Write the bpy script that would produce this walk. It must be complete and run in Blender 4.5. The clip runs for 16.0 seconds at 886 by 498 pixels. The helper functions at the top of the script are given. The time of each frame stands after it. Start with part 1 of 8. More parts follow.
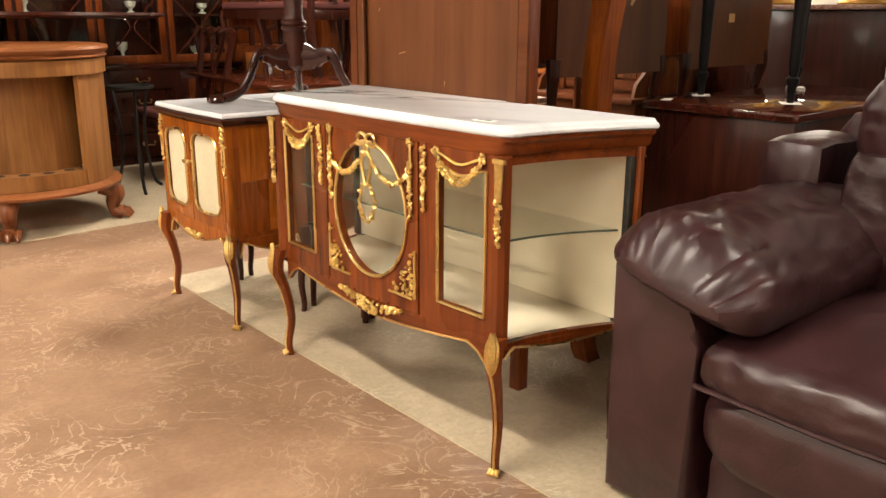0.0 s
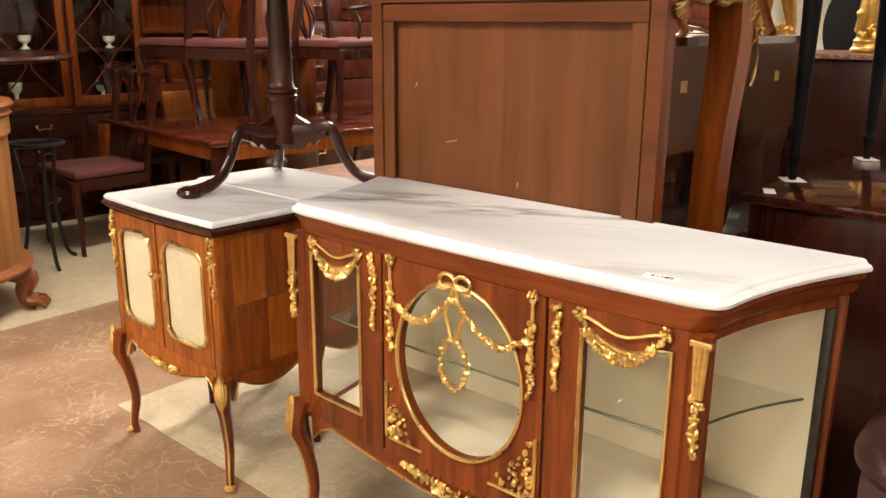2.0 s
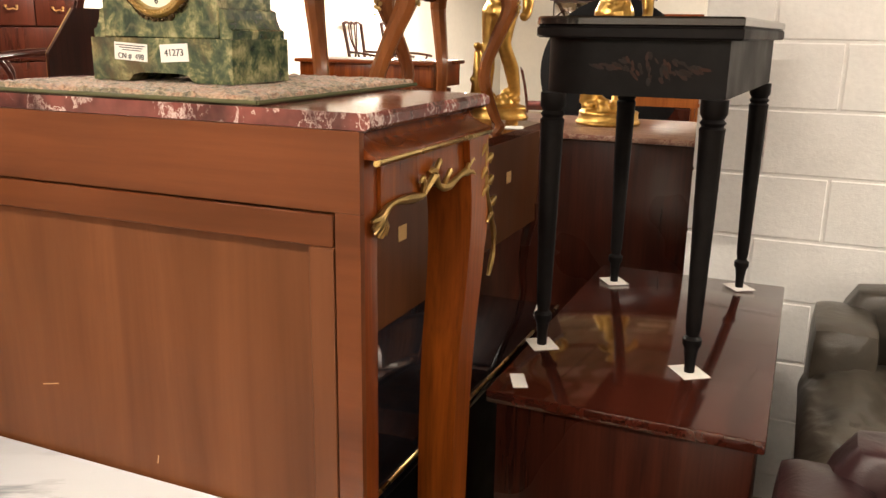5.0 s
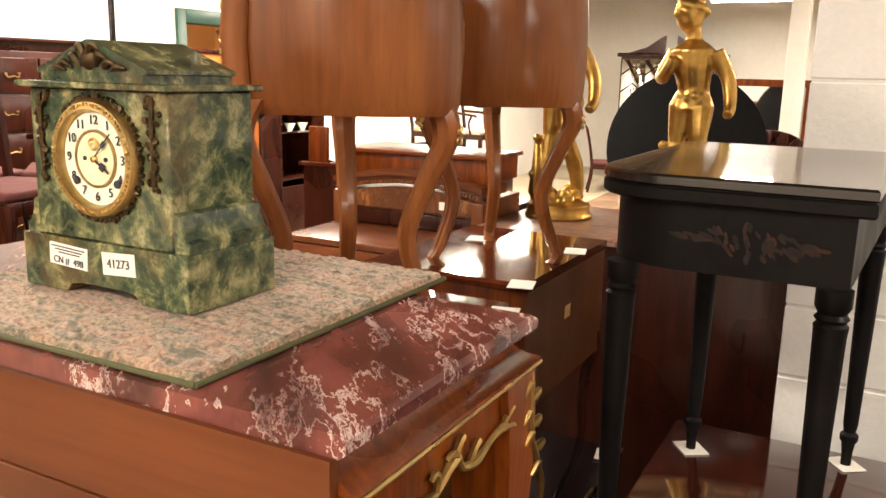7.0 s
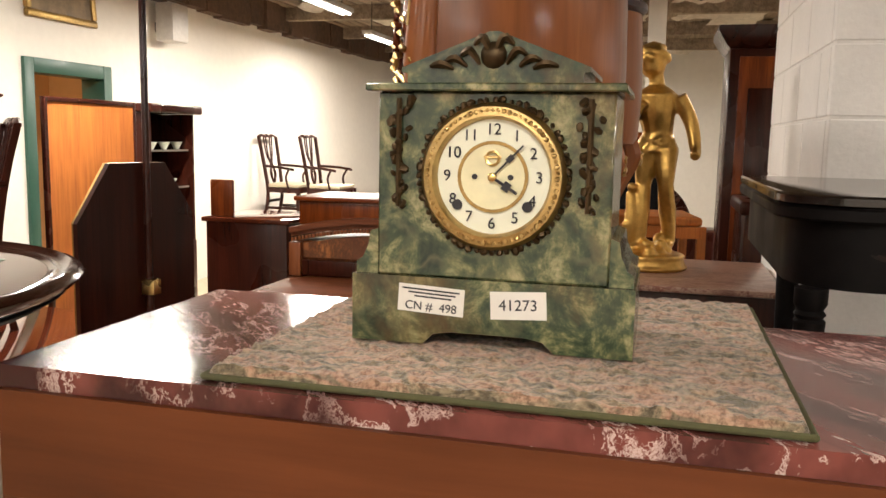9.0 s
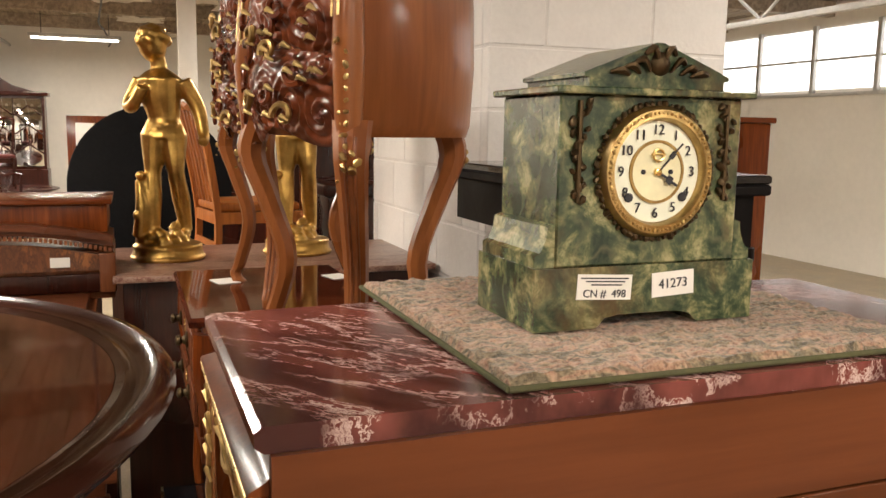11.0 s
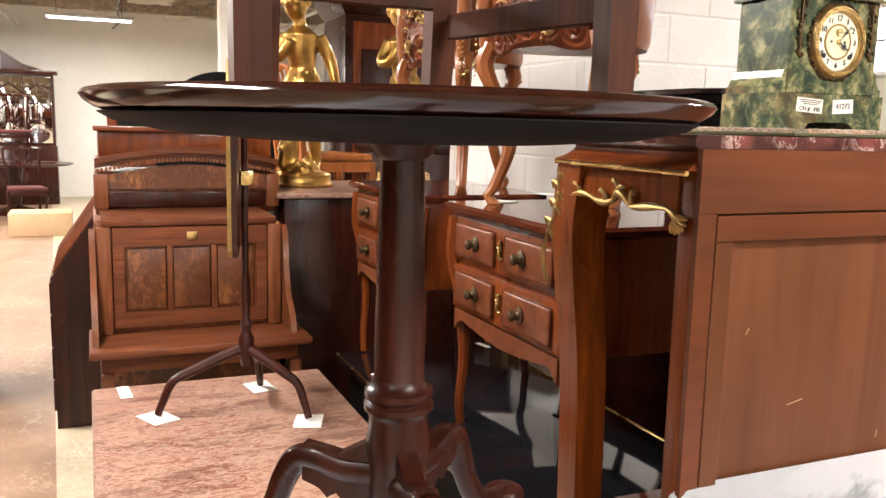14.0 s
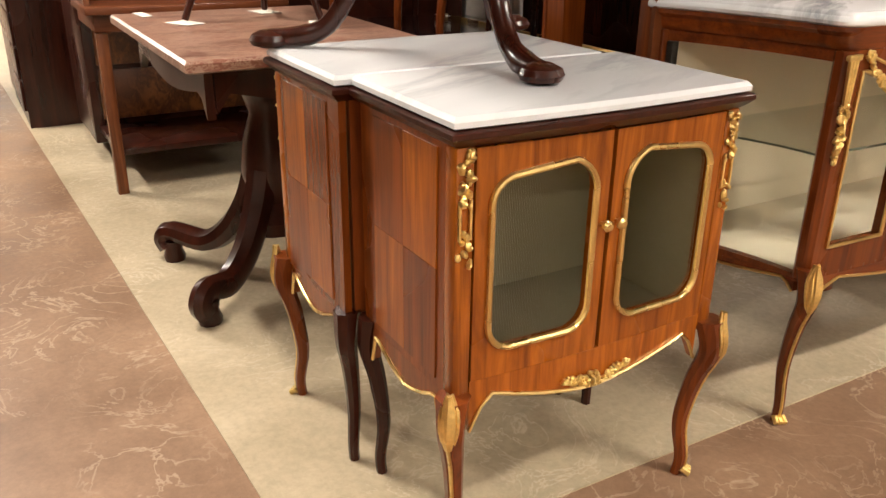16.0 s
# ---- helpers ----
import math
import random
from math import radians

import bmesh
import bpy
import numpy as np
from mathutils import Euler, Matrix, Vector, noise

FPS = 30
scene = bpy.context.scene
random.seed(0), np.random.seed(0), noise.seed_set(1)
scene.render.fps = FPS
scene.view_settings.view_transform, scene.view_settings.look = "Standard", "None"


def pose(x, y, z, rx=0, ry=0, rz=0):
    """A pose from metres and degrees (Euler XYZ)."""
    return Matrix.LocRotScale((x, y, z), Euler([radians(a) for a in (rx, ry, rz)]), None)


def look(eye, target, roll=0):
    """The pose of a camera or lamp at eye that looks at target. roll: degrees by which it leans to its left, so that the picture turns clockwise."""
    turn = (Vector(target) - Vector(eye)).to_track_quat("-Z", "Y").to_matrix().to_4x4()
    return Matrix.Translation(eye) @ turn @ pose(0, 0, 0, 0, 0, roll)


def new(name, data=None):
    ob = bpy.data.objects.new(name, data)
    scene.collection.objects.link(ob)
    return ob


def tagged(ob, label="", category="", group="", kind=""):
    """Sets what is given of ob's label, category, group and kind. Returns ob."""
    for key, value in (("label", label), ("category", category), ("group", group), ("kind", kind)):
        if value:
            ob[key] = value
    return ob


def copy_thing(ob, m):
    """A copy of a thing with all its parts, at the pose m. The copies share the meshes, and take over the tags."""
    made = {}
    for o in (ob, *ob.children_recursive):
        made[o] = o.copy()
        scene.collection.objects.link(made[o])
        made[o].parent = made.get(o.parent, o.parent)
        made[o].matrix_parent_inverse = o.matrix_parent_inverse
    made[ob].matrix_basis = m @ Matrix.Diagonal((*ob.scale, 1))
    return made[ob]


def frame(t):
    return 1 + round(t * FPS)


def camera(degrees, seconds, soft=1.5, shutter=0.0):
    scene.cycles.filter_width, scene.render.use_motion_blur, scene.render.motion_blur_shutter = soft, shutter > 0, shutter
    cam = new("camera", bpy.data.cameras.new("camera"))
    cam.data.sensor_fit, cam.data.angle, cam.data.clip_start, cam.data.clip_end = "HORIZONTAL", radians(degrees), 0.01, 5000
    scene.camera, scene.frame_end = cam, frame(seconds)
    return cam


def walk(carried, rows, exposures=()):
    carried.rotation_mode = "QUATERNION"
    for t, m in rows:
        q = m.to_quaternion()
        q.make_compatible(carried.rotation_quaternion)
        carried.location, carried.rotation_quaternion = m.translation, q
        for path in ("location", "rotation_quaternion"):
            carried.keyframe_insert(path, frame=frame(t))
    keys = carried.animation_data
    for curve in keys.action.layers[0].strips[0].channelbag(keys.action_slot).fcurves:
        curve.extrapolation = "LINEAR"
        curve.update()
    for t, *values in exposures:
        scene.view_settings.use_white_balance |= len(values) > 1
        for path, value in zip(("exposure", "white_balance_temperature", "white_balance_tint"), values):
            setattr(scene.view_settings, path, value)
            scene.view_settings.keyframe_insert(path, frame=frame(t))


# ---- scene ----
cam = camera(56.2, 16.0)
PATH = [
    (0, (0.916, 0.798, 1.106), (2.169, 2.258, 0.561), 0.3),
    (0.5, (0.939, 0.968, 1.09), (2.193, 2.429, 0.549), 0.3),
    (1, (0.985, 1.171, 1.138), (2.253, 2.621, 0.602), 0.3),
    (1.5, (1.008, 1.391, 1.213), (2.344, 2.781, 0.683), 0.2),
    (2, (1.024, 1.603, 1.268), (2.471, 2.881, 0.747), 0.4),
    (2.5, (1.08, 1.699, 1.32), (2.675, 2.792, 0.811), 0.3),
    (3, (1.152, 1.841, 1.367), (2.915, 2.641, 0.867), 0.6),
    (3.5, (1.239, 1.905, 1.414), (3.058, 2.563, 0.904), 0.7),
    (3.7, (1.295, 1.902, 1.437), (3.116, 2.551, 0.925), 0.7),
    (5.8, (1.977, 1.929, 1.616), (3.724, 2.764, 1.116), 0.9),
    (6, (2.028, 1.922, 1.645), (3.774, 2.762, 1.147), 0.9),
    (6.5, (2.092, 1.962, 1.706), (3.836, 2.814, 1.224), 1.1),
    (7, (2.095, 2.046, 1.718), (3.829, 2.955, 1.307), 1.4),
    (7.5, (2.117, 2.202, 1.699), (3.836, 3.177, 1.388), 1.3),
    (8, (2.084, 2.335, 1.67), (3.811, 3.302, 1.386), 1.3),
    (8.5, (2.057, 2.491, 1.652), (3.865, 3.298, 1.375), 1.1),
    (9, (1.99, 2.666, 1.652), (3.906, 3.172, 1.386), 1.1),
    (9.5, (1.885, 2.835, 1.654), (3.862, 3.002, 1.397), 0.9),
    (9.7, (1.868, 2.9, 1.654), (3.851, 2.907, 1.394), 0.9),
    (11.8, (2.075, 3.51, 1.663), (3.878, 2.696, 1.375), 0.8),
    (12, (2.042, 3.543, 1.683), (3.856, 2.753, 1.391), 0.5),
    (12.5, (1.881, 3.641, 1.64), (3.722, 2.913, 1.357), 0.8),
    (13, (1.787, 3.779, 1.563), (3.629, 3.058, 1.262), 1.4),
    (13.5, (1.691, 3.971, 1.495), (3.521, 3.222, 1.2), 1.4),
    (14, (1.567, 4.097, 1.448), (3.385, 3.317, 1.153), 1.4),
    (14.5, (1.432, 4.184, 1.332), (3.23, 3.374, 1.002), 1.3),
    (15, (1.366, 4.294, 1.22), (3.119, 3.456, 0.746), 1.5),
    (15.5, (1.284, 4.454, 1.127), (2.964, 3.567, 0.503), 1.1),
    (16, (1.253, 4.512, 1.039), (2.849, 3.584, 0.27), 0.8),
]
EXPOSURES = [(0, 0.05, 6500, 10), (2, 0.0, 6450, 10), (3.5, -0.2, 6150, 10), (6.0, 0.25, 6550, 10), (6.5, 0.25, 6500, 10), (7.5, 0.08, 6400, 10), (8.0, -0.08, 6250, 10), (9.0, -0.5, 6150, 10), (9.5, -0.55, 6100, 10), (12.0, -0.2, 6350, 10), (13.0, 0.0, 5850, 10), (14.0, 0.25, 5750, 10), (15.0, -0.15, 6100, 10), (16.0, -0.25, 6300, 10)]
walk(cam, [(t, look(eye, target, roll)) for t, eye, target, roll in PATH], EXPOSURES)

# ---- light ----
world = bpy.data.worlds.new("world")
scene.world = world
world.use_nodes = True
wn = world.node_tree.nodes
sky = wn.new("ShaderNodeTexSky")
sky.sky_type, sky.sun_disc = "NISHITA", False
sky.sun_elevation, sky.sun_rotation = radians(35), radians(200)
world.node_tree.links.new(sky.outputs["Color"], wn["Background"].inputs["Color"])
wn["Background"].inputs["Strength"].default_value = 0.08
CEIL = 3.2


def strip_lamp(x, y, z, sx, sy, watts, colour=(1.0, 0.88, 0.73)):
    lamp = bpy.data.lights.new("ceiling_lamp", "AREA")
    lamp.shape, lamp.size, lamp.size_y, lamp.energy, lamp.color = "RECTANGLE", sx, sy, watts, colour
    ob = new("ceiling_lamp", lamp)
    ob.matrix_world = pose(x, y, z)
    return ob


LAMPS = [
    # x, y, along x?, watts
    (0.6, 2.4, False, 120), (3.5, 0.2, True, 60), (3.3, 4.6, True, 95), (0.2, 6.2, True, 90),
    (6.4, 5.9, True, 250), (9.6, 5.9, True, 220), (8.6, 0.9, True, 130), (12.5, 6.3, True, 210),
    # the two at x -1.8 are added out of view to brighten the vitrine
    (7.4, 0.2, True, 150), (15.4, 4.0, False, 150), (0.6, -1.6, False, 90), (-1.8, 1.0, False, 95), (-1.8, 4.2, False, 95),
]
for lx, ly, along, watts in LAMPS:
    strip_lamp(lx, ly, CEIL - 0.33, 1.2 if along else 0.16, 0.16 if along else 1.2, watts)

# ---- materials ----


def mat(name):
    m = bpy.data.materials.new(name)
    m.use_nodes = True
    nt = m.node_tree
    b = nt.nodes["Principled BSDF"]
    return m, nt, b


def node(nt, kind, **values):
    n = nt.nodes.new(kind)
    for k, v in values.items():
        if k in n.inputs:
            n.inputs[k].default_value = v
    return n


def ramp(nt, fac, stops):
    r = nt.nodes.new("ShaderNodeValToRGB")
    el = r.color_ramp.elements
    while len(el) < len(stops):
        el.new(0.5)
    for e, (p, c) in zip(el, stops):
        e.position, e.color = p, (*c, 1)
    nt.links.new(fac, r.inputs["Fac"])
    return r.outputs["Color"]


def coords(nt, scale=(1, 1, 1), rot=(0, 0, 0), spread=True):
    tc = nt.nodes.new("ShaderNodeTexCoord")
    mp = nt.nodes.new("ShaderNodeMapping")
    mp.inputs["Scale"].default_value, mp.inputs["Rotation"].default_value = scale, rot
    nt.links.new(tc.outputs["Object"], mp.inputs["Vector"])
    if spread:
        info = nt.nodes.new("ShaderNodeObjectInfo")
        mul = nt.nodes.new("ShaderNodeMath")
        mul.operation = "MULTIPLY"
        mul.inputs[1].default_value = 37.0
        nt.links.new(info.outputs["Random"], mul.inputs[0])
        nt.links.new(mul.outputs[0], mp.inputs["Location"])
    return mp.outputs["Vector"]


def bump(nt, b, height, strength, dist=0.002):
    n = node(nt, "ShaderNodeBump", Strength=strength, Distance=dist)
    nt.links.new(height, n.inputs["Height"])
    nt.links.new(n.outputs["Normal"], b.inputs["Normal"])


def wood(name, light, dark, axis=2, rough=0.3, scale=1.0, coat=0.25, fig=0.5, grain=0.5):
    m, nt, b = mat(name)
    s = [16 * scale, 16 * scale, 16 * scale]
    s[axis] = 1.3 * scale
    v = coords(nt, s)
    n1 = node(nt, "ShaderNodeTexNoise", Scale=1.6, Detail=6.0, Roughness=0.62, Distortion=fig)
    nt.links.new(v, n1.inputs["Vector"])
    s2 = [150 * scale, 150 * scale, 150 * scale]
    s2[axis] = 6 * scale
    n2 = node(nt, "ShaderNodeTexNoise", Scale=1.0, Detail=3.0, Roughness=0.6)
    nt.links.new(coords(nt, s2), n2.inputs["Vector"])
    mid = tuple((p + q) / 2 for p, q in zip(light, dark))
    c1 = ramp(nt, n1.outputs["Fac"], [(0.3, dark), (0.5, mid), (0.68, light)])
    mix = node(nt, "ShaderNodeMixRGB")
    mix.blend_type = "MULTIPLY"
    mix.inputs["Fac"].default_value = grain
    c2 = ramp(nt, n2.outputs["Fac"], [(0.3, (0.45, 0.4, 0.36)), (0.55, (1, 1, 1))])
    nt.links.new(c1, mix.inputs["Color1"])
    nt.links.new(c2, mix.inputs["Color2"])
    n3 = node(nt, "ShaderNodeTexNoise", Scale=2.2, Detail=2.0)
    nt.links.new(coords(nt), n3.inputs["Vector"])
    mix2 = node(nt, "ShaderNodeMixRGB")
    mix2.blend_type = "MULTIPLY"
    mix2.inputs["Fac"].default_value = 0.6
    nt.links.new(mix.outputs["Color"], mix2.inputs["Color1"])
    nt.links.new(ramp(nt, n3.outputs["Fac"], [(0.3, (0.62, 0.6, 0.58)), (0.65, (1.12, 1.1, 1.08))]), mix2.inputs["Color2"])
    nt.links.new(mix2.outputs["Color"], b.inputs["Base Color"])
    rr = node(nt, "ShaderNodeMapRange")
    for k, val in (("From Min", 0.25), ("From Max", 0.75), ("To Min", rough * 0.75), ("To Max", rough * 1.4)):
        rr.inputs[k].default_value = val
    nt.links.new(n3.outputs["Fac"], rr.inputs["Value"])
    nt.links.new(rr.outputs["Result"], b.inputs["Roughness"])
    b.inputs["Coat Weight"].default_value, b.inputs["Coat Roughness"].default_value = coat * 0.7, min(0.14, rough * 0.5)
    b.inputs["Specular IOR Level"].default_value = 0.22 if rough > 0.2 else 0.5
    bump(nt, b, n2.outputs["Fac"], 0.12 * min(1.0, (rough / 0.25) ** 2))
    return m


def plain(name, colour, rough=0.5, metal=0.0, var=0.15, scale=30.0, bumpy=0.1, coat=0.0, dist=0.002):
    m, nt, b = mat(name)
    n = node(nt, "ShaderNodeTexNoise", Scale=scale, Detail=5.0, Roughness=0.6)
    nt.links.new(coords(nt), n.inputs["Vector"])
    n2 = node(nt, "ShaderNodeTexNoise", Scale=scale * 0.12, Detail=3.0)
    nt.links.new(coords(nt), n2.inputs["Vector"])
    lo, hi = tuple(c * (1 - var) for c in colour), tuple(min(1, c * (1 + var)) for c in colour)
    mix = node(nt, "ShaderNodeMixRGB")
    mix.inputs["Fac"].default_value = 0.5
    nt.links.new(ramp(nt, n.outputs["Fac"], [(0.32, lo), (0.68, hi)]), mix.inputs["Color1"])
    nt.links.new(ramp(nt, n2.outputs["Fac"], [(0.35, lo), (0.65, hi)]), mix.inputs["Color2"])
    nt.links.new(mix.outputs["Color"], b.inputs["Base Color"])
    rr = node(nt, "ShaderNodeMapRange")
    for k, val in (("From Min", 0.3), ("From Max", 0.7), ("To Min", rough * 0.8), ("To Max", min(1, rough * 1.25))):
        rr.inputs[k].default_value = val
    nt.links.new(n2.outputs["Fac"], rr.inputs["Value"])
    nt.links.new(rr.outputs["Result"], b.inputs["Roughness"])
    b.inputs["Metallic"].default_value = metal
    b.inputs["Coat Weight"].default_value = coat
    b.inputs["Specular IOR Level"].default_value = 0.12 if max(colour) < 0.012 and rough > 0.3 else 0.5
    bump(nt, b, n.outputs["Fac"], bumpy, dist)
    return m


def stone(name, ground, vein, deep, scale, rough, vein_width=0.05, stretch=(1, 1, 1), rot=(0, 0, 0), cover=0.5, along=False, detail=8.0, clouds=0.5):
    m, nt, b = mat(name)
    v = coords(nt, stretch, rot)
    if along:
        v.node.vector_type = "TEXTURE"
    warp = node(nt, "ShaderNodeTexNoise", Scale=scale * 0.7, Detail=6.0, Roughness=0.6)
    nt.links.new(v, warp.inputs["Vector"])
    add = node(nt, "ShaderNodeMixRGB")
    add.inputs["Fac"].default_value = 0.35
    nt.links.new(v, add.inputs["Color1"])
    nt.links.new(warp.outputs["Color"], add.inputs["Color2"])
    n = node(nt, "ShaderNodeTexNoise", Scale=scale, Detail=detail, Roughness=0.62)
    nt.links.new(add.outputs["Color"], n.inputs["Vector"])
    d = vein_width
    veins = ramp(nt, n.outputs["Fac"], [(0.5 - d, (0, 0, 0)), (0.5, (1, 1, 1)), (0.5 + d, (0, 0, 0))])
    n2 = node(nt, "ShaderNodeTexNoise", Scale=scale * clouds, Detail=4.0)
    nt.links.new(v, n2.inputs["Vector"])
    base = ramp(nt, n2.outputs["Fac"], [(0.35, deep), (0.62, ground)])
    gate = ramp(nt, n2.outputs["Fac"], [(1 - cover - 0.1, (0, 0, 0)), (1 - cover + 0.1, (1, 1, 1))])
    g = node(nt, "ShaderNodeMixRGB")
    g.blend_type = "MULTIPLY"
    g.inputs["Fac"].default_value = 1.0
    nt.links.new(veins, g.inputs["Color1"])
    nt.links.new(gate, g.inputs["Color2"])
    mix = node(nt, "ShaderNodeMixRGB")
    nt.links.new(g.outputs["Color"], mix.inputs["Fac"])
    nt.links.new(base, mix.inputs["Color1"])
    mix.inputs["Color2"].default_value = (*vein, 1)
    nt.links.new(mix.outputs["Color"], b.inputs["Base Color"])
    b.inputs["Roughness"].default_value = rough
    bump(nt, b, n.outputs["Fac"], 0.03)
    return m


def glass(name, tint=(0.9, 0.95, 0.92), gloss=1.0):
    m, nt, b = mat(name)
    nt.nodes.remove(b)
    clear = node(nt, "ShaderNodeBsdfTransparent")
    clear.inputs["Color"].default_value = (*tint, 1)
    shine = node(nt, "ShaderNodeBsdfGlossy")
    shine.inputs["Roughness"].default_value = 0.02
    # Schlick's curve, alike on both sides of a pane
    lw = node(nt, "ShaderNodeLayerWeight", Blend=0.5)
    pw = nt.nodes.new("ShaderNodeMath")
    pw.operation = "POWER"
    pw.inputs[1].default_value = 4.6
    nt.links.new(lw.outputs["Facing"], pw.inputs[0])
    fr = nt.nodes.new("ShaderNodeMath")
    fr.operation = "MULTIPLY_ADD"
    fr.inputs[1].default_value, fr.inputs[2].default_value = 0.9, 0.045 * gloss
    nt.links.new(pw.outputs[0], fr.inputs[0])
    mix = node(nt, "ShaderNodeMixShader")
    nt.links.new(fr.outputs[0], mix.inputs[0])
    nt.links.new(clear.outputs[0], mix.inputs[1])
    nt.links.new(shine.outputs[0], mix.inputs[2])
    nt.links.new(mix.outputs[0], nt.nodes["Material Output"].inputs["Surface"])
    return m


def glowing(name, colour, strength):
    m, nt, b = mat(name)
    b.inputs["Emission Color"].default_value = (*colour, 1)
    b.inputs["Emission Strength"].default_value = strength
    return m


def floor_material(name, light, dark, scratch):
    m, nt, b = mat(name)
    v = coords(nt, spread=False)
    n = node(nt, "ShaderNodeTexNoise", Scale=2.3, Detail=10.0, Roughness=0.72)
    nt.links.new(v, n.inputs["Vector"])
    c = ramp(nt, n.outputs["Fac"], [(0.32, dark), (0.5, tuple((p + q) / 2 for p, q in zip(light, dark))), (0.66, light)])
    # trowel marks
    w = node(nt, "ShaderNodeTexNoise", Scale=4.2, Detail=4.0, Roughness=0.55, Distortion=3.2)
    nt.links.new(v, w.inputs["Vector"])
    lines = ramp(nt, w.outputs["Fac"], [(0.472, (0, 0, 0)), (0.5, (1, 1, 1)), (0.518, (0, 0, 0))])
    w2 = node(nt, "ShaderNodeTexNoise", Scale=2.6, Detail=2.0)
    nt.links.new(v, w2.inputs["Vector"])
    gate = ramp(nt, w2.outputs["Fac"], [(0.40, (0, 0, 0)), (0.60, (0.66, 0.66, 0.66))])
    g = node(nt, "ShaderNodeMixRGB")
    g.blend_type = "MULTIPLY"
    g.inputs["Fac"].default_value = 1.0
    nt.links.new(lines, g.inputs["Color1"])
    nt.links.new(gate, g.inputs["Color2"])
    mix = node(nt, "ShaderNodeMixRGB")
    nt.links.new(g.outputs["Color"], mix.inputs["Fac"])
    nt.links.new(c, mix.inputs["Color1"])
    mix.inputs["Color2"].default_value = (*scratch, 1)
    fine = node(nt, "ShaderNodeTexNoise", Scale=60.0, Detail=4.0, Roughness=0.7)
    nt.links.new(v, fine.inputs["Vector"])
    mul = node(nt, "ShaderNodeMixRGB")
    mul.blend_type = "MULTIPLY"
    mul.inputs["Fac"].default_value = 0.45
    nt.links.new(mix.outputs["Color"], mul.inputs["Color1"])
    nt.links.new(ramp(nt, fine.outputs["Fac"], [(0.3, (0.7, 0.68, 0.66)), (0.6, (1.05, 1.05, 1.05))]), mul.inputs["Color2"])
    nt.links.new(mul.outputs["Color"], b.inputs["Base Color"])
    rr = node(nt, "ShaderNodeMapRange")
    for k, val in (("From Min", 0.3), ("From Max", 0.7), ("To Min", 0.34), ("To Max", 0.62)):
        rr.inputs[k].default_value = val
    nt.links.new(n.outputs["Fac"], rr.inputs["Value"])
    nt.links.new(rr.outputs["Result"], b.inputs["Roughness"])
    bump(nt, b, fine.outputs["Fac"], 0.08)
    return m


def onyx_material():
    m, nt, b = mat("green_onyx")
    v = coords(nt, (1, 1, 1))
    n = node(nt, "ShaderNodeTexNoise", Scale=25.0, Detail=9.0, Roughness=0.7, Distortion=0.3)
    nt.links.new(v, n.inputs["Vector"])
    c = ramp(nt, n.outputs["Fac"], [(0.38, (0.016, 0.030, 0.019)), (0.48, (0.042, 0.064, 0.033)), (0.535, (0.105, 0.122, 0.056)), (0.575, (0.20, 0.20, 0.095)), (0.65, (0.36, 0.33, 0.17))])
    vo = node(nt, "ShaderNodeTexVoronoi", Scale=13.0, Randomness=1.0)
    vo.feature = "DISTANCE_TO_EDGE"
    warp = node(nt, "ShaderNodeTexNoise", Scale=9.0, Detail=4.0)
    nt.links.new(v, warp.inputs["Vector"])
    mixv = node(nt, "ShaderNodeMixRGB")
    mixv.inputs["Fac"].default_value = 0.18
    nt.links.new(v, mixv.inputs["Color1"])
    nt.links.new(warp.outputs["Color"], mixv.inputs["Color2"])
    nt.links.new(mixv.outputs["Color"], vo.inputs["Vector"])
    line = ramp(nt, vo.outputs["Distance"], [(0.0, (0.2, 0.2, 0.2)), (0.07, (0, 0, 0))])
    mix = node(nt, "ShaderNodeMixRGB")
    nt.links.new(line, mix.inputs["Fac"])
    nt.links.new(c, mix.inputs["Color1"])
    mix.inputs["Color2"].default_value = (0.33, 0.31, 0.15, 1)
    rust = node(nt, "ShaderNodeTexNoise", Scale=7.0, Detail=5.0, Roughness=0.65)
    nt.links.new(coords(nt, (1, 1, 0.6), (0.4, 0.2, 0)), rust.inputs["Vector"])
    mix2 = node(nt, "ShaderNodeMixRGB")
    nt.links.new(ramp(nt, rust.outputs["Fac"], [(0.54, (0, 0, 0)), (0.68, (0.5, 0.5, 0.5))]), mix2.inputs["Fac"])
    nt.links.new(mix.outputs["Color"], mix2.inputs["Color1"])
    mix2.inputs["Color2"].default_value = (0.17, 0.085, 0.028, 1)
    nt.links.new(mix2.outputs["Color"], b.inputs["Base Color"])
    b.inputs["Roughness"].default_value = 0.24
    b.inputs["Coat Weight"].default_value = 0.3
    b.inputs["Subsurface Weight"].default_value = 0.05
    return m


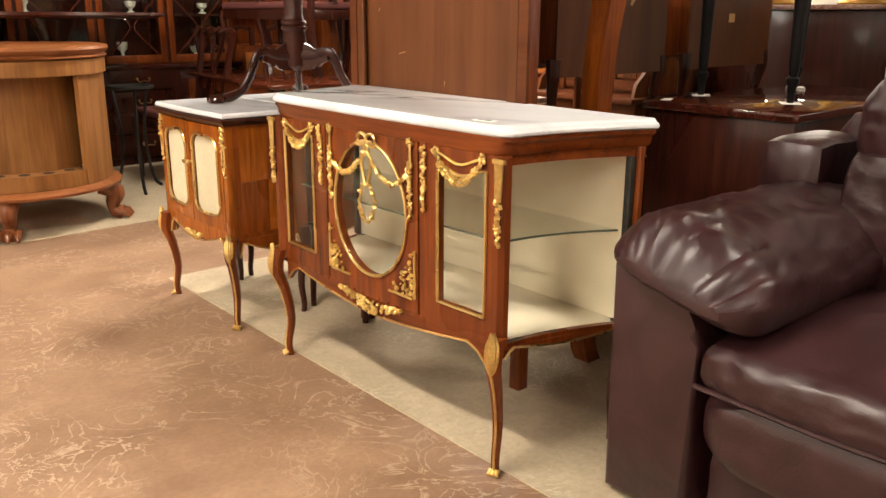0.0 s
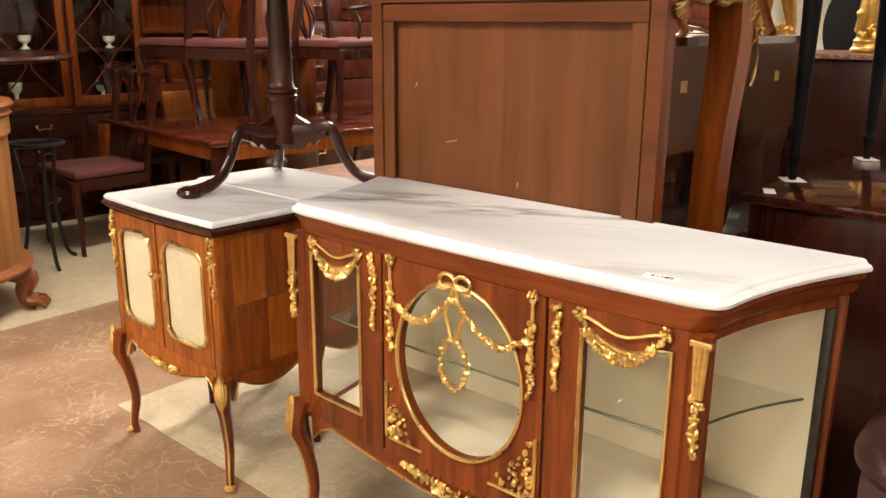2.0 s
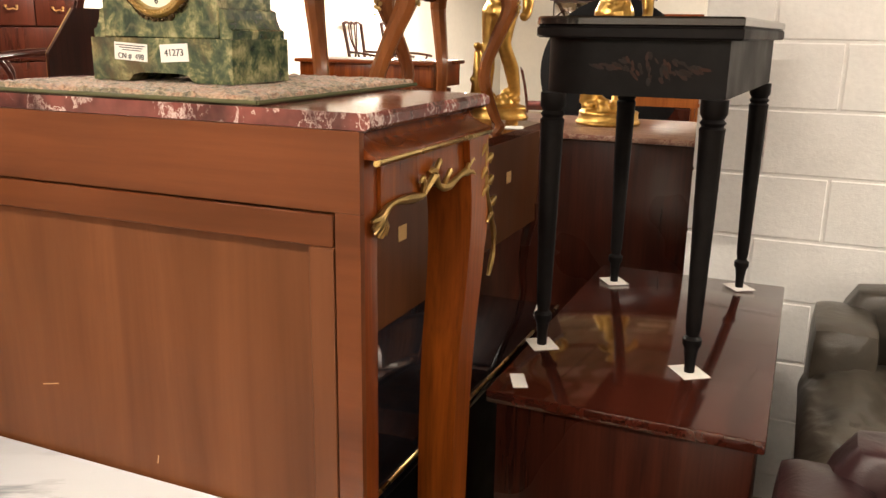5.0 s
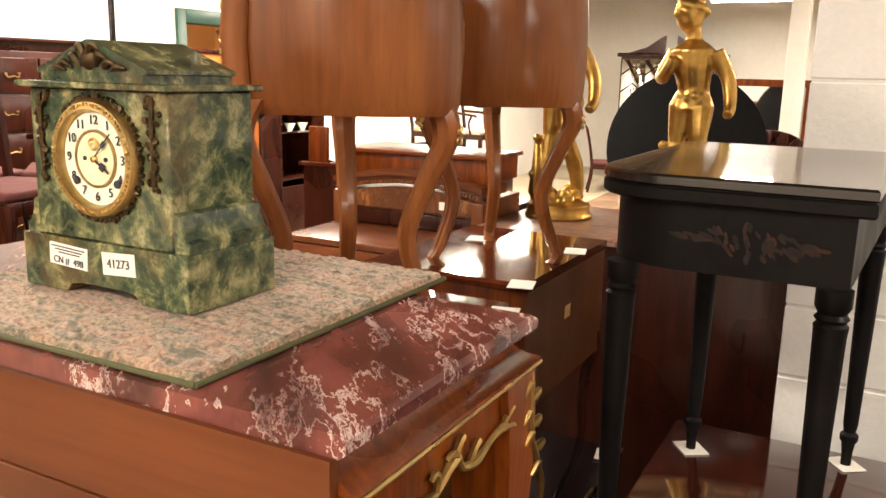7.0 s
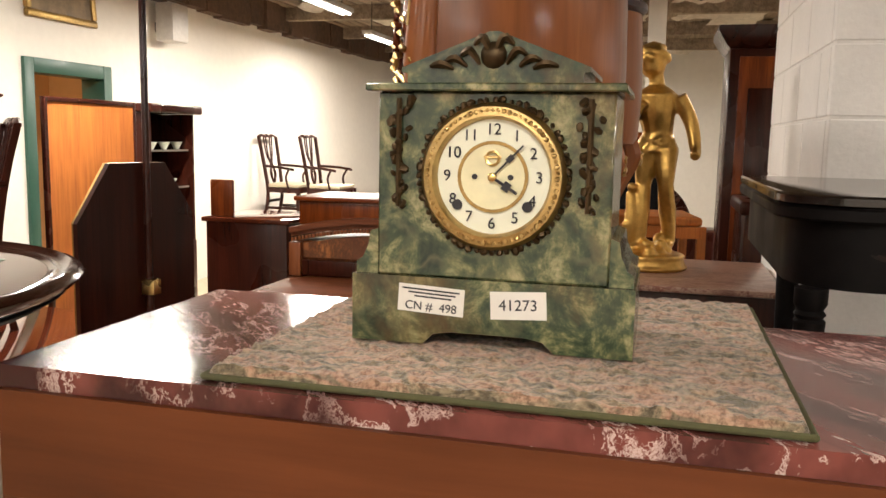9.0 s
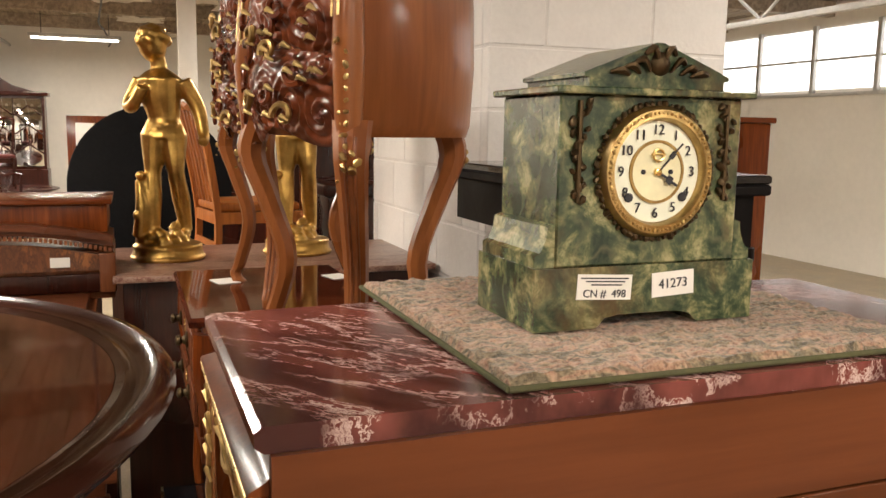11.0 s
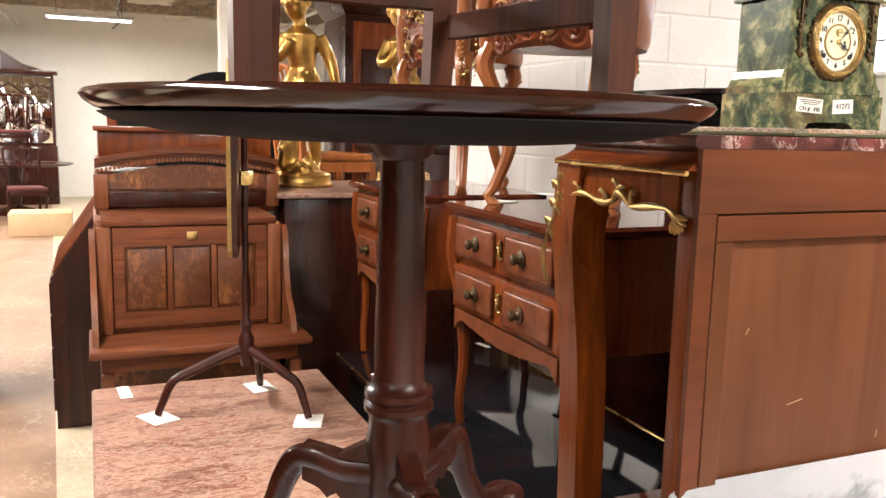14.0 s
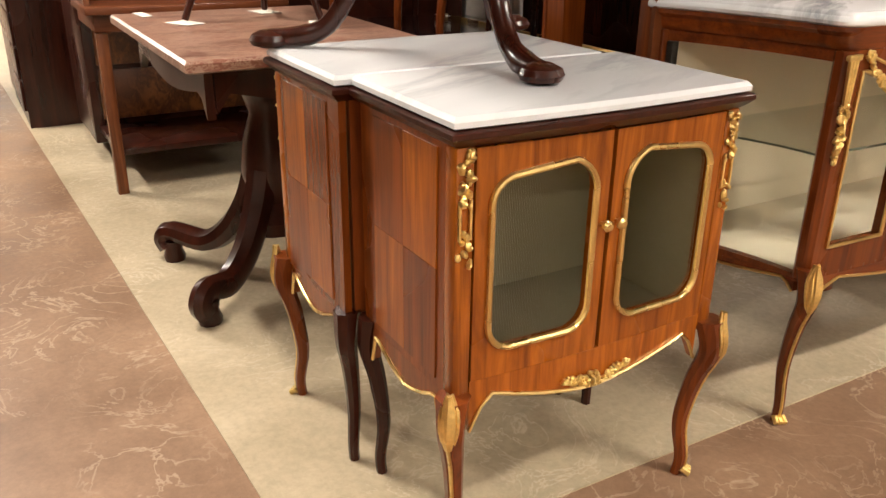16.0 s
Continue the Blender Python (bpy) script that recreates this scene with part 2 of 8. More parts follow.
def carpet_material():
    m, nt, b = mat("carpet_pile")
    v = coords(nt, (1.0, 0.42, 1.0), (0, 0, 0.5))
    n = node(nt, "ShaderNodeTexNoise", Scale=46.0, Detail=3.0, Roughness=0.6, Distortion=1.2)
    nt.links.new(v, n.inputs["Vector"])
    tone = ramp(nt, n.outputs["Fac"], [(0.36, (0.13, 0.105, 0.065)), (0.45, (0.28, 0.22, 0.14)), (0.53, (0.46, 0.30, 0.20)), (0.61, (0.40, 0.225, 0.15)), (0.70, (0.20, 0.15, 0.095))])
    fine = node(nt, "ShaderNodeTexNoise", Scale=190.0, Detail=4.0, Roughness=0.7)
    nt.links.new(coords(nt), fine.inputs["Vector"])
    mul = node(nt, "ShaderNodeMixRGB")
    mul.blend_type = "MULTIPLY"
    mul.inputs["Fac"].default_value = 0.9
    nt.links.new(tone, mul.inputs["Color1"])
    nt.links.new(ramp(nt, fine.outputs["Fac"], [(0.36, (0.34, 0.31, 0.27)), (0.58, (1.1, 1.1, 1.1))]), mul.inputs["Color2"])
    nt.links.new(mul.outputs["Color"], b.inputs["Base Color"])
    b.inputs["Roughness"].default_value = 0.95
    b.inputs["Sheen Weight"].default_value = 0.25
    bump(nt, b, fine.outputs["Fac"], 0.9, 0.004)
    return m


def leather_material(name, colour):
    m, nt, b = mat(name)
    n = node(nt, "ShaderNodeTexNoise", Scale=7.0, Detail=5.0, Roughness=0.55, Distortion=1.0)
    nt.links.new(coords(nt), n.inputs["Vector"])
    vo = node(nt, "ShaderNodeTexVoronoi", Scale=300.0)
    nt.links.new(coords(nt), vo.inputs["Vector"])
    cr = node(nt, "ShaderNodeTexNoise", Scale=16.0, Detail=3.0, Roughness=0.5, Distortion=1.6)
    nt.links.new(coords(nt, (1.0, 1.6, 1.0)), cr.inputs["Vector"])
    fold = ramp(nt, cr.outputs["Fac"], [(0.44, (1, 1, 1)), (0.5, (0, 0, 0)), (0.56, (1, 1, 1))])
    c = ramp(nt, n.outputs["Fac"], [(0.3, tuple(x * 0.6 for x in colour)), (0.55, colour), (0.72, tuple(x * 1.45 for x in colour))])
    nt.links.new(c, b.inputs["Base Color"])
    rr = node(nt, "ShaderNodeMapRange")
    for k, val in (("From Min", 0.3), ("From Max", 0.7), ("To Min", 0.28), ("To Max", 0.46)):
        rr.inputs[k].default_value = val
    nt.links.new(n.outputs["Fac"], rr.inputs["Value"])
    nt.links.new(rr.outputs["Result"], b.inputs["Roughness"])
    add = node(nt, "ShaderNodeMath")
    add.operation = "MULTIPLY_ADD"
    add.inputs[1].default_value = 0.035
    nt.links.new(vo.outputs["Distance"], add.inputs[0])
    nt.links.new(n.outputs["Fac"], add.inputs[2])
    add2 = node(nt, "ShaderNodeMath")
    add2.operation = "MULTIPLY_ADD"
    add2.inputs[1].default_value = 0.022
    nt.links.new(fold, add2.inputs[0])
    nt.links.new(add.outputs[0], add2.inputs[2])
    bump(nt, b, add2.outputs[0], 0.4, 0.010)
    return m


CHAIR_W = wood("red_brown_chair_wood", (0.105, 0.030, 0.009), (0.040, 0.011, 0.004), 2, 0.5, coat=0.0)
# black of the tilt-top; also the painted shade under the tripod table
DISC = plain("matt_black", (0.008, 0.008, 0.009), 0.6, 0, 0.3, 40, 0.1)
MAHOG = wood("mahogany", (0.225, 0.054, 0.009), (0.085, 0.017, 0.004), 2, 0.28)
MAHOG_X = wood("mahogany_long", (0.225, 0.054, 0.009), (0.085, 0.017, 0.004), 1, 0.28)
# dark furniture wood; on rear legs it also stands in for their shade
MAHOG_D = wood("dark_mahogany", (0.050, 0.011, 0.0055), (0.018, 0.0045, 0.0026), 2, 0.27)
MAHOG_DX = wood("dark_mahogany_long", (0.062, 0.013, 0.007), (0.026, 0.006, 0.0035), 0, 0.08, coat=0.3)
MAHOG_P = wood("polished_mahogany", (0.115, 0.026, 0.010), (0.04, 0.010, 0.006), 0, 0.055, coat=0.3)
BACKING = wood("stained_backing_board", (0.145, 0.051, 0.018), (0.085, 0.027, 0.008), 2, 0.42, 0.3, 0.1, 0.6, 0.16)
BACK_FRAME = wood("stained_backing_frame", (0.140, 0.041, 0.012), (0.080, 0.022, 0.006), 1, 0.38, 0.4, 0.15, 0.5, 0.2)
KING = wood("kingwood_veneer", (0.42, 0.122, 0.010), (0.155, 0.035, 0.004), 2, 0.26, 0.8, 0.35, 2.2, 0.3)
KING_D = wood("kingwood_dark_veneer", (0.25, 0.060, 0.007), (0.11, 0.024, 0.003), 2, 0.26, 1.0, 0.35, 1.0)
WALNUT = wood("walnut", (0.25, 0.085, 0.030), (0.11, 0.034, 0.013), 2, 0.32, 1.0, 0.2, 1.0)
WALNUT_X = wood("walnut_long", (0.21, 0.066, 0.025), (0.095, 0.028, 0.012), 1, 0.32, 1.0, 0.2, 0.8)
BURL = stone("burl_walnut", (0.30, 0.115, 0.034), (0.07, 0.022, 0.009), (0.14, 0.046, 0.016), 11.0, 0.3, 0.12, (1, 1, 0.6), (0, 0, 0), 0.7)
OAK = wood("golden_oak", (0.36, 0.165, 0.050), (0.20, 0.080, 0.024), 2, 0.4, 0.7, 0.15, 0.5, 0.3)
OAK_TOP = wood("red_oak_top", (0.32, 0.115, 0.036), (0.18, 0.058, 0.019), 0, 0.34, 1.0, 0.2)
SATIN = wood("honey_brown_veneer", (0.30, 0.105, 0.030), (0.19, 0.058, 0.017), 2, 0.3, 0.6, 0.3, 0.5, 0.25)
CARVED = wood("carved_red_wood", (0.19, 0.048, 0.015), (0.065, 0.015, 0.006), 0, 0.26, 1.0, 0.35)
ORANGE = wood("orange_ply", (0.50, 0.17, 0.035), (0.36, 0.11, 0.022), 2, 0.45, 0.5, 0.05)
BLACK_W = plain("ebonised_wood", (0.006, 0.005, 0.005), 0.5, 0, 0.5, 40, 0.2, 0.0)
BLACK_T = plain("black_lacquer_top", (0.014, 0.011, 0.010), 0.2, 0, 0.3, 20, 0.05, 0.5)
PIANO = plain("black_piano_lacquer", (0.008, 0.008, 0.010), 0.07, 0, 0.2, 20, 0.01, 0.6)
GOLD = plain("gilt_bronze", (0.80, 0.58, 0.22), 0.34, 1.0, 0.28, 130, 0.5, 0, 0.003)
BRASS = plain("brass_trim", (0.74, 0.54, 0.22), 0.28, 1.0, 0.15, 60, 0.15)
AGED_GILT = plain("aged_gilt", (0.55, 0.39, 0.16), 0.38, 1.0, 0.25, 120, 0.4)
OLD_BRASS = plain("tarnished_brass", (0.40, 0.27, 0.10), 0.42, 1.0, 0.35, 90, 0.4)
STATUE = plain("gilt_metal", (0.50, 0.31, 0.085), 0.36, 1.0, 0.4, 26, 0.25)
BRONZE = plain("dark_bronze", (0.07, 0.045, 0.02), 0.45, 0.8, 0.4, 80, 0.5)
IRON = plain("black_iron", (0.02, 0.019, 0.018), 0.5, 0.6, 0.3, 60, 0.2)
SILK = plain("cream_silk_lining", (0.74, 0.67, 0.50), 0.75, 0, 0.09, 9, 0.1)
# cream silk darkened to olive: dimness of the cabinet inside as colour
LINING = plain("darkened_olive_lining", (0.30, 0.27, 0.16), 0.8, 0, 0.12, 9, 0.1)
MESH = plain("pale_gold_wire", (0.76, 0.70, 0.50), 0.4, 0.3, 0.1, 60, 0.1)
PAPER = plain("white_card", (0.80, 0.77, 0.71), 0.8, 0, 0.06, 40, 0.05)
PAPER_Y = plain("yellowed_label", (0.52, 0.32, 0.13), 0.8, 0, 0.1, 60, 0.05)
CARD_TAN = plain("bare_pine", (0.42, 0.25, 0.13), 0.7, 0, 0.1, 60, 0.05)
INK = plain("black_ink", (0.03, 0.03, 0.035), 0.8, 0, 0.1, 60, 0.0)
ENAMEL = plain("cream_enamel", (0.78, 0.80, 0.66), 0.25, 0, 0.05, 20, 0.02, 0.3)
DIAL_MID = plain("pale_gold_dial", (0.80, 0.76, 0.50), 0.35, 0.0, 0.15, 50, 0.1)
MARBLE = stone("white_marble", (0.74, 0.75, 0.77), (0.27, 0.29, 0.32), (0.58, 0.60, 0.63), 2.4, 0.16, 0.06, (2.2, 0.45, 1), (0, 0, -1.1), 0.5, True)
RED_MARBLE = stone("red_marble", (0.19, 0.055, 0.045), (0.62, 0.47, 0.43), (0.042, 0.012, 0.012), 8.0, 0.15, 0.022, (1.9, 0.6, 1), (0, 0, 0.7), 0.55, True, 6.0, 1.3)
PINK_MARBLE = stone("brown_pink_marble", (0.22, 0.085, 0.056), (0.42, 0.28, 0.21), (0.12, 0.045, 0.031), 22.0, 0.3, 0.09, (1.6, 0.55, 1), (0, 0, 0.05), 0.65)
ONYX = onyx_material()
CARPET = carpet_material()
CARPET_EDGE = plain("olive_binding", (0.075, 0.075, 0.03), 0.9, 0, 0.2, 150, 0.5)
LEATHER = leather_material("burgundy_leather", (0.030, 0.010, 0.011))
TAUPE = leather_material("taupe_leather", (0.055, 0.045, 0.033))
GLASS = glass("clear_glass", (0.96, 0.98, 0.965))
GLASS_S = glass("green_edge_glass", (0.955, 0.975, 0.96), 0.6)
SHELF_EDGE = plain("green_glass_edge", (0.10, 0.12, 0.085), 0.15, 0, 0.2, 30, 0.0)
MIRROR = plain("mirror_glass", (0.75, 0.76, 0.76), 0.03, 1.0, 0.02, 5, 0.0)
BLOCK = plain("white_painted_block", (0.84, 0.82, 0.79), 0.62, 0, 0.05, 60, 0.45, 0, 0.004)
MORTAR = plain("painted_joint", (0.81, 0.79, 0.76), 0.75, 0, 0.08, 50, 0.3)
PLASTER = plain("white_painted_wall", (0.80, 0.76, 0.69), 0.7, 0, 0.05, 12, 0.2)
GREEN_P = plain("dark_green_paint", (0.030, 0.085, 0.060), 0.4, 0, 0.12, 30, 0.1)
TAN = plain("tan_painted_wall", (0.66, 0.42, 0.20), 0.7, 0, 0.05, 12, 0.1)
DECK = wood("old_roof_boards", (0.42, 0.34, 0.25), (0.20, 0.155, 0.11), 0, 0.8, 0.6, 0.0)
PLATE = plain("rotten_dark_timber", (0.11, 0.065, 0.042), 0.85, 0, 0.5, 14, 0.8, 0, 0.01)
INSUL = plain("dirty_white_insulation", (0.58, 0.52, 0.44), 0.9, 0, 0.3, 9, 1.0, 0, 0.03)
STEEL_D = plain("worn_dark_metal", (0.05, 0.048, 0.04), 0.4, 0.6, 0.6, 40, 0.3)
STEEL = plain("painted_steel", (0.55, 0.53, 0.50), 0.5, 0.2, 0.15, 20, 0.1)
RED_CLOTH = plain("wine_red_upholstery", (0.10, 0.024, 0.020), 0.85, 0, 0.25, 120, 0.5)
CREAM_CLOTH = plain("cream_upholstery", (0.55, 0.47, 0.33), 0.85, 0, 0.12, 120, 0.4)
FLOOR_B = floor_material("stained_concrete", (0.36, 0.225, 0.14), (0.17, 0.095, 0.056), (0.56, 0.43, 0.31))
FLOOR_L = floor_material("pale_worn_concrete", (0.56, 0.47, 0.33), (0.36, 0.295, 0.195), (0.66, 0.58, 0.45))
CANVAS = plain("brown_landscape_paint", (0.20, 0.14, 0.075), 0.5, 0, 0.7, 9, 0.2)
TUBE = glowing("fluorescent_tube", (1.0, 0.93, 0.82), 9.0)
SKYLIGHT = glowing("bright_roof_window", (1.0, 0.97, 0.92), 3.0)

# ---- building helpers ----


def part(name, bm, material, parent, label="", smooth=True):
    me = bpy.data.meshes.new(name)
    bmesh.ops.recalc_face_normals(bm, faces=bm.faces)
    bm.to_mesh(me)
    bm.free()
    me.materials.append(material)
    if smooth:
        me.polygons.foreach_set("use_smooth", [True] * len(me.polygons))
        me.set_sharp_from_angle(angle=radians(38))
    ob = new(name, me)
    if parent is not None:
        ob.parent = parent
    if label:
        ob["label"] = label
    return ob


def thing(name, label, category, m=None, group="", kind=""):
    ob = new(name)
    ob.empty_display_size = 0.1
    ob.matrix_basis = m if m is not None else Matrix()
    return tagged(ob, label, category, group, kind)


def box(bm, x0, y0, z0, x1, y1, z1, bevel=0.0, seg=2):
    vs = [bm.verts.new((x, y, z)) for z in (z0, z1) for x, y in ((x0, y0), (x1, y0), (x1, y1), (x0, y1))]
    fs = [bm.faces.new([vs[i] for i in q]) for q in ((3, 2, 1, 0), (4, 5, 6, 7), (0, 1, 5, 4), (1, 2, 6, 5), (2, 3, 7, 6), (3, 0, 4, 7))]
    if bevel > 0:
        es = list({e for f in fs for e in f.edges})
        bmesh.ops.bevel(bm, geom=es, offset=bevel, segments=seg, affect="EDGES", profile=0.5)
    return bm


def boxed(*a, **k):
    return box(bmesh.new(), *a, **k)


def prism(bm, outline, z0, z1, bevel=0.0, seg=2):
    lo = [bm.verts.new((x, y, z0)) for x, y in outline]
    hi = [bm.verts.new((x, y, z1)) for x, y in outline]
    n = len(outline)
    top, bot = bm.faces.new(hi), bm.faces.new(lo[::-1])
    for i in range(n):
        bm.faces.new((lo[i], lo[(i + 1) % n], hi[(i + 1) % n], hi[i]))
    if bevel > 0:
        bmesh.ops.bevel(bm, geom=list({*top.edges, *bot.edges}), offset=bevel, segments=seg, affect="EDGES", profile=0.5)
    return bm


def mould(bm, outline_at, levels):
    """Stacked outlines: levels of (grow, z), closed below and above."""
    rings = [[bm.verts.new((x, y, z)) for x, y in outline_at(g)] for g, z in levels]
    for a, b in zip(rings, rings[1:]):
        for i in range(len(a)):
            j = (i + 1) % len(a)
            bm.faces.new((a[i], a[j], b[j], b[i]))
    bm.faces.new(rings[0][::-1])
    bm.faces.new(rings[-1])
    return bm


def lathe(bm, profile, n=24, at=(0, 0, 0)):
    """Profile of (radius, z) from below upwards."""
    rings = []
    for r, z in profile:
        rings.append([bm.verts.new((at[0] + max(r, 0.0004) * math.cos(2 * math.pi * i / n), at[1] + max(r, 0.0004) * math.sin(2 * math.pi * i / n), at[2] + z)) for i in range(n)])
    for a, b in zip(rings, rings[1:]):
        for i in range(n):
            bm.faces.new((a[i], a[(i + 1) % n], b[(i + 1) % n], b[i]))
    bm.faces.new(rings[0][::-1])
    bm.faces.new(rings[-1])
    return bm


def hoop(bm, profile, n=72):
    """A closed ring: the profile of (radius, z) is a loop."""
    rings = [[bm.verts.new((r * math.cos(2 * math.pi * i / n), r * math.sin(2 * math.pi * i / n), z)) for i in range(n)] for r, z in profile]
    for a, b in zip(rings, rings[1:] + rings[:1]):
        for i in range(n):
            bm.faces.new((a[i], a[(i + 1) % n], b[(i + 1) % n], b[i]))
    return bm


def tube(bm, pts, radii, n=8, flat=1.0):
    """A round bar along points; radii one number or one each; flat squashes it across."""
    pts = [Vector(p) for p in pts]
    if isinstance(radii, (int, float)):
        radii = [radii] * len(pts)
    rings, up = [], None
    for i, p in enumerate(pts):
        d = (pts[min(i + 1, len(pts) - 1)] - pts[max(i - 1, 0)]).normalized()
        if up is None:
            up = d.orthogonal().normalized()
        side = d.cross(up)
        if side.length < 1e-5:
            side = d.orthogonal()
        side.normalize()
        up = side.cross(d).normalized()
        rings.append([bm.verts.new(p + radii[i] * (math.cos(2 * math.pi * k / n) * side + flat * math.sin(2 * math.pi * k / n) * up)) for k in range(n)])
    for a, b in zip(rings, rings[1:]):
        for i in range(n):
            bm.faces.new((a[i], a[(i + 1) % n], b[(i + 1) % n], b[i]))
    bm.faces.new(rings[0][::-1])
    bm.faces.new(rings[-1])
    return bm


def post(bm, pts, sizes, n=4, turn=0.785398):
    """A leg: level rings about points; sizes are half widths."""
    rings = []
    k = 1.41421 if n == 4 else 1.0
    for p, s in zip(pts, sizes):
        rings.append([bm.verts.new((p[0] + k * s * math.cos(2 * math.pi * i / n + turn), p[1] + k * s * math.sin(2 * math.pi * i / n + turn), p[2])) for i in range(n)])
    for a, b in zip(rings, rings[1:]):
        for i in range(n):
            bm.faces.new((a[i], a[(i + 1) % n], b[(i + 1) % n], b[i]))
    bm.faces.new(rings[0][::-1])
    bm.faces.new(rings[-1])
    return bm


def smooth_path(keys, n=14):
    """Points along a soft curve through keys."""
    out = []
    k = [Vector(p) for p in keys]
    for i in range(len(k) - 1):
        p0, p1, p2, p3 = k[max(i - 1, 0)], k[i], k[i + 1], k[min(i + 2, len(k) - 1)]
        for s in range(n):
            t = s / n
            out.append(0.5 * ((2 * p1) + (p2 - p0) * t + (2 * p0 - 5 * p1 + 4 * p2 - p3) * t * t + (3 * p1 - p0 - 3 * p2 + p3) * t ** 3))
    out.append(k[-1])
    return out


def blobs(bm, pts, size, rng, squash=0.6, spread=0.3):
    """Little leaf and flower lumps cast along points."""
    for p in pts:
        c = Vector(p) + Vector((rng.uniform(-1, 1), rng.uniform(-1, 1), rng.uniform(-1, 1))) * size * spread
        s = size * rng.uniform(0.7, 1.25)
        m = Matrix.Translation(c) @ Euler((rng.uniform(0, 6), rng.uniform(0, 6), rng.uniform(0, 6))).to_matrix().to_4x4() @ Matrix.Diagonal((s, s * 0.75, s * squash, 1))
        bmesh.ops.create_icosphere(bm, subdivisions=1, radius=1.0, matrix=m)
    return bm


def holed(bm, rect, hole, thick, put):
    """A flat panel rect (u0, v0, u1, v1) with a hole of (u, v) points, as thick as told; put(u, v, w) gives the place."""
    u0, v0, u1, v1 = rect
    n = len(hole)
    cu, cv = sum(h[0] for h in hole) / n, sum(h[1] for h in hole) / n
    outer = []
    for u, v in hole:
        du, dv = u - cu, v - cv
        k = min([((u1 if du > 0 else u0) - cu) / du if abs(du) > 1e-9 else 1e9, ((v1 if dv > 0 else v0) - cv) / dv if abs(dv) > 1e-9 else 1e9])
        outer.append([cu + du * k, cv + dv * k])
    for corner in ((u0, v0), (u1, v0), (u1, v1), (u0, v1)):
        i = min(range(n), key=lambda j: (outer[j][0] - corner[0]) ** 2 + (outer[j][1] - corner[1]) ** 2)
        outer[i] = list(corner)
    rings = [[bm.verts.new(put(u, v, w)) for u, v in ring] for ring, w in ((outer, 0), (hole, 0), (hole, thick), (outer, thick))]
    for a, b in zip(rings, rings[1:] + rings[:1]):
        for i in range(n):
            bm.faces.new((a[i], a[(i + 1) % n], b[(i + 1) % n], b[i]))
    return bm


def cabriole(x, y, z0, z1, ox, oy, s=0.022, knee=0.03, toe=0.028, n=8):
    """A cabriole leg whose knee and toe swing out along (ox, oy)."""
    h = z1 - z0
    keys = [(0.0, -0.2), (0.12, -0.05), (0.35, -0.45), (0.62, 0.1), (0.82, 0.9), (1.0, 0.45)]
    pts = smooth_path([(x + ox * (k * knee), y + oy * (k * knee), z0 + f * h) for f, k in keys], 4)
    m = len(pts) - 1
    sizes = [s * (0.62 + 0.1 * abs(2 * i / m - 0.2) + 0.75 * (i / m) ** 2.2) for i in range(m + 1)]
    bm = post(bmesh.new(), pts, sizes, n, math.pi / n)
    return bm


def leg_mount(bm, x, y, z0, z1, ox, oy, s=0.022, knee=0.03, leaf=0.085, wide=0.015):
    """Gilt on a cabriole leg: a ribbed leaf on the knee, a line down the shin and a shoe at the toe."""
    h = z1 - z0
    keys = [(0.0, -0.2), (0.12, -0.05), (0.35, -0.45), (0.62, 0.1), (0.82, 0.9), (1.0, 0.45)]
    pts = smooth_path([(x + ox * (k * knee), y + oy * (k * knee), z0 + f * h) for f, k in keys], 4)
    m = len(pts) - 1
    out = Vector((ox, oy, 0)).normalized()
    across = Vector((-out.y, out.x, 0))
    face = [p + out * (s * (0.62 + 0.1 * abs(2 * i / m - 0.2) + 0.75 * (i / m) ** 2.2) * 1.02) for i, p in enumerate(pts)]
    face[0].z = face[0].z + 0.004
    tube(bm, face[:int(m * 0.8)], 0.0034, 6)
    top = [p for p in face if p.z > z1 - leaf] + [face[-1] + Vector((0, 0, 0.018))]
    n = len(top)
    for e, r in ((0, 0.0075), (-1, 0.006), (1, 0.006), (-2, 0.0045), (2, 0.0045)):
        run = [p + across * (e * wide * 0.42 * math.sin(math.pi * (0.12 + 0.8 * i / (n - 1)))) - out * (0.0016 * e * e) for i, p in enumerate(top)]
        tube(bm, run, [r * (0.45 + 0.55 * math.sin(math.pi * (0.1 + 0.85 * i / (n - 1)))) for i in range(n)], 6)
    for e in (-1, 0, 1):
        toe = pts[0] + out * 0.010
        tube(bm, [face[2] + across * e * 0.006, toe + across * e * 0.009 + Vector((0, 0, 0.016)), toe + out * 0.016 + across * e * 0.010 + Vector((0, 0, 0.0075))], [0.004, 0.0065, 0.006], 6)
    return bm


def text_part(name, words, size, m, material, parent, depth=0.0004):
    cu = bpy.data.curves.new(name, "FONT")
    cu.body, cu.size, cu.extrude, cu.align_x, cu.align_y = words, size, depth, "CENTER", "CENTER"
    tmp = bpy.data.objects.new(name, cu)
    scene.collection.objects.link(tmp)
    me = bpy.data.meshes.new_from_object(tmp.evaluated_get(bpy.context.evaluated_depsgraph_get()))
    bpy.data.objects.remove(tmp)
    bpy.data.curves.remove(cu)
    me.materials.clear()
    me.materials.append(material)
    ob = new(name, me)
    ob.parent = parent
    ob.matrix_basis = m
    return ob


def ellipse(cu, cv, ru, rv, n=48):
    return [(cu + ru * math.cos(2 * math.pi * i / n), cv + rv * math.sin(2 * math.pi * i / n)) for i in range(n)]

# ---- setting ----


def struct(name, bm, material, label, category, smooth=False):
    ob = part(name, bm, material, None, "", smooth)
    return tagged(ob, label, category, kind="structure")


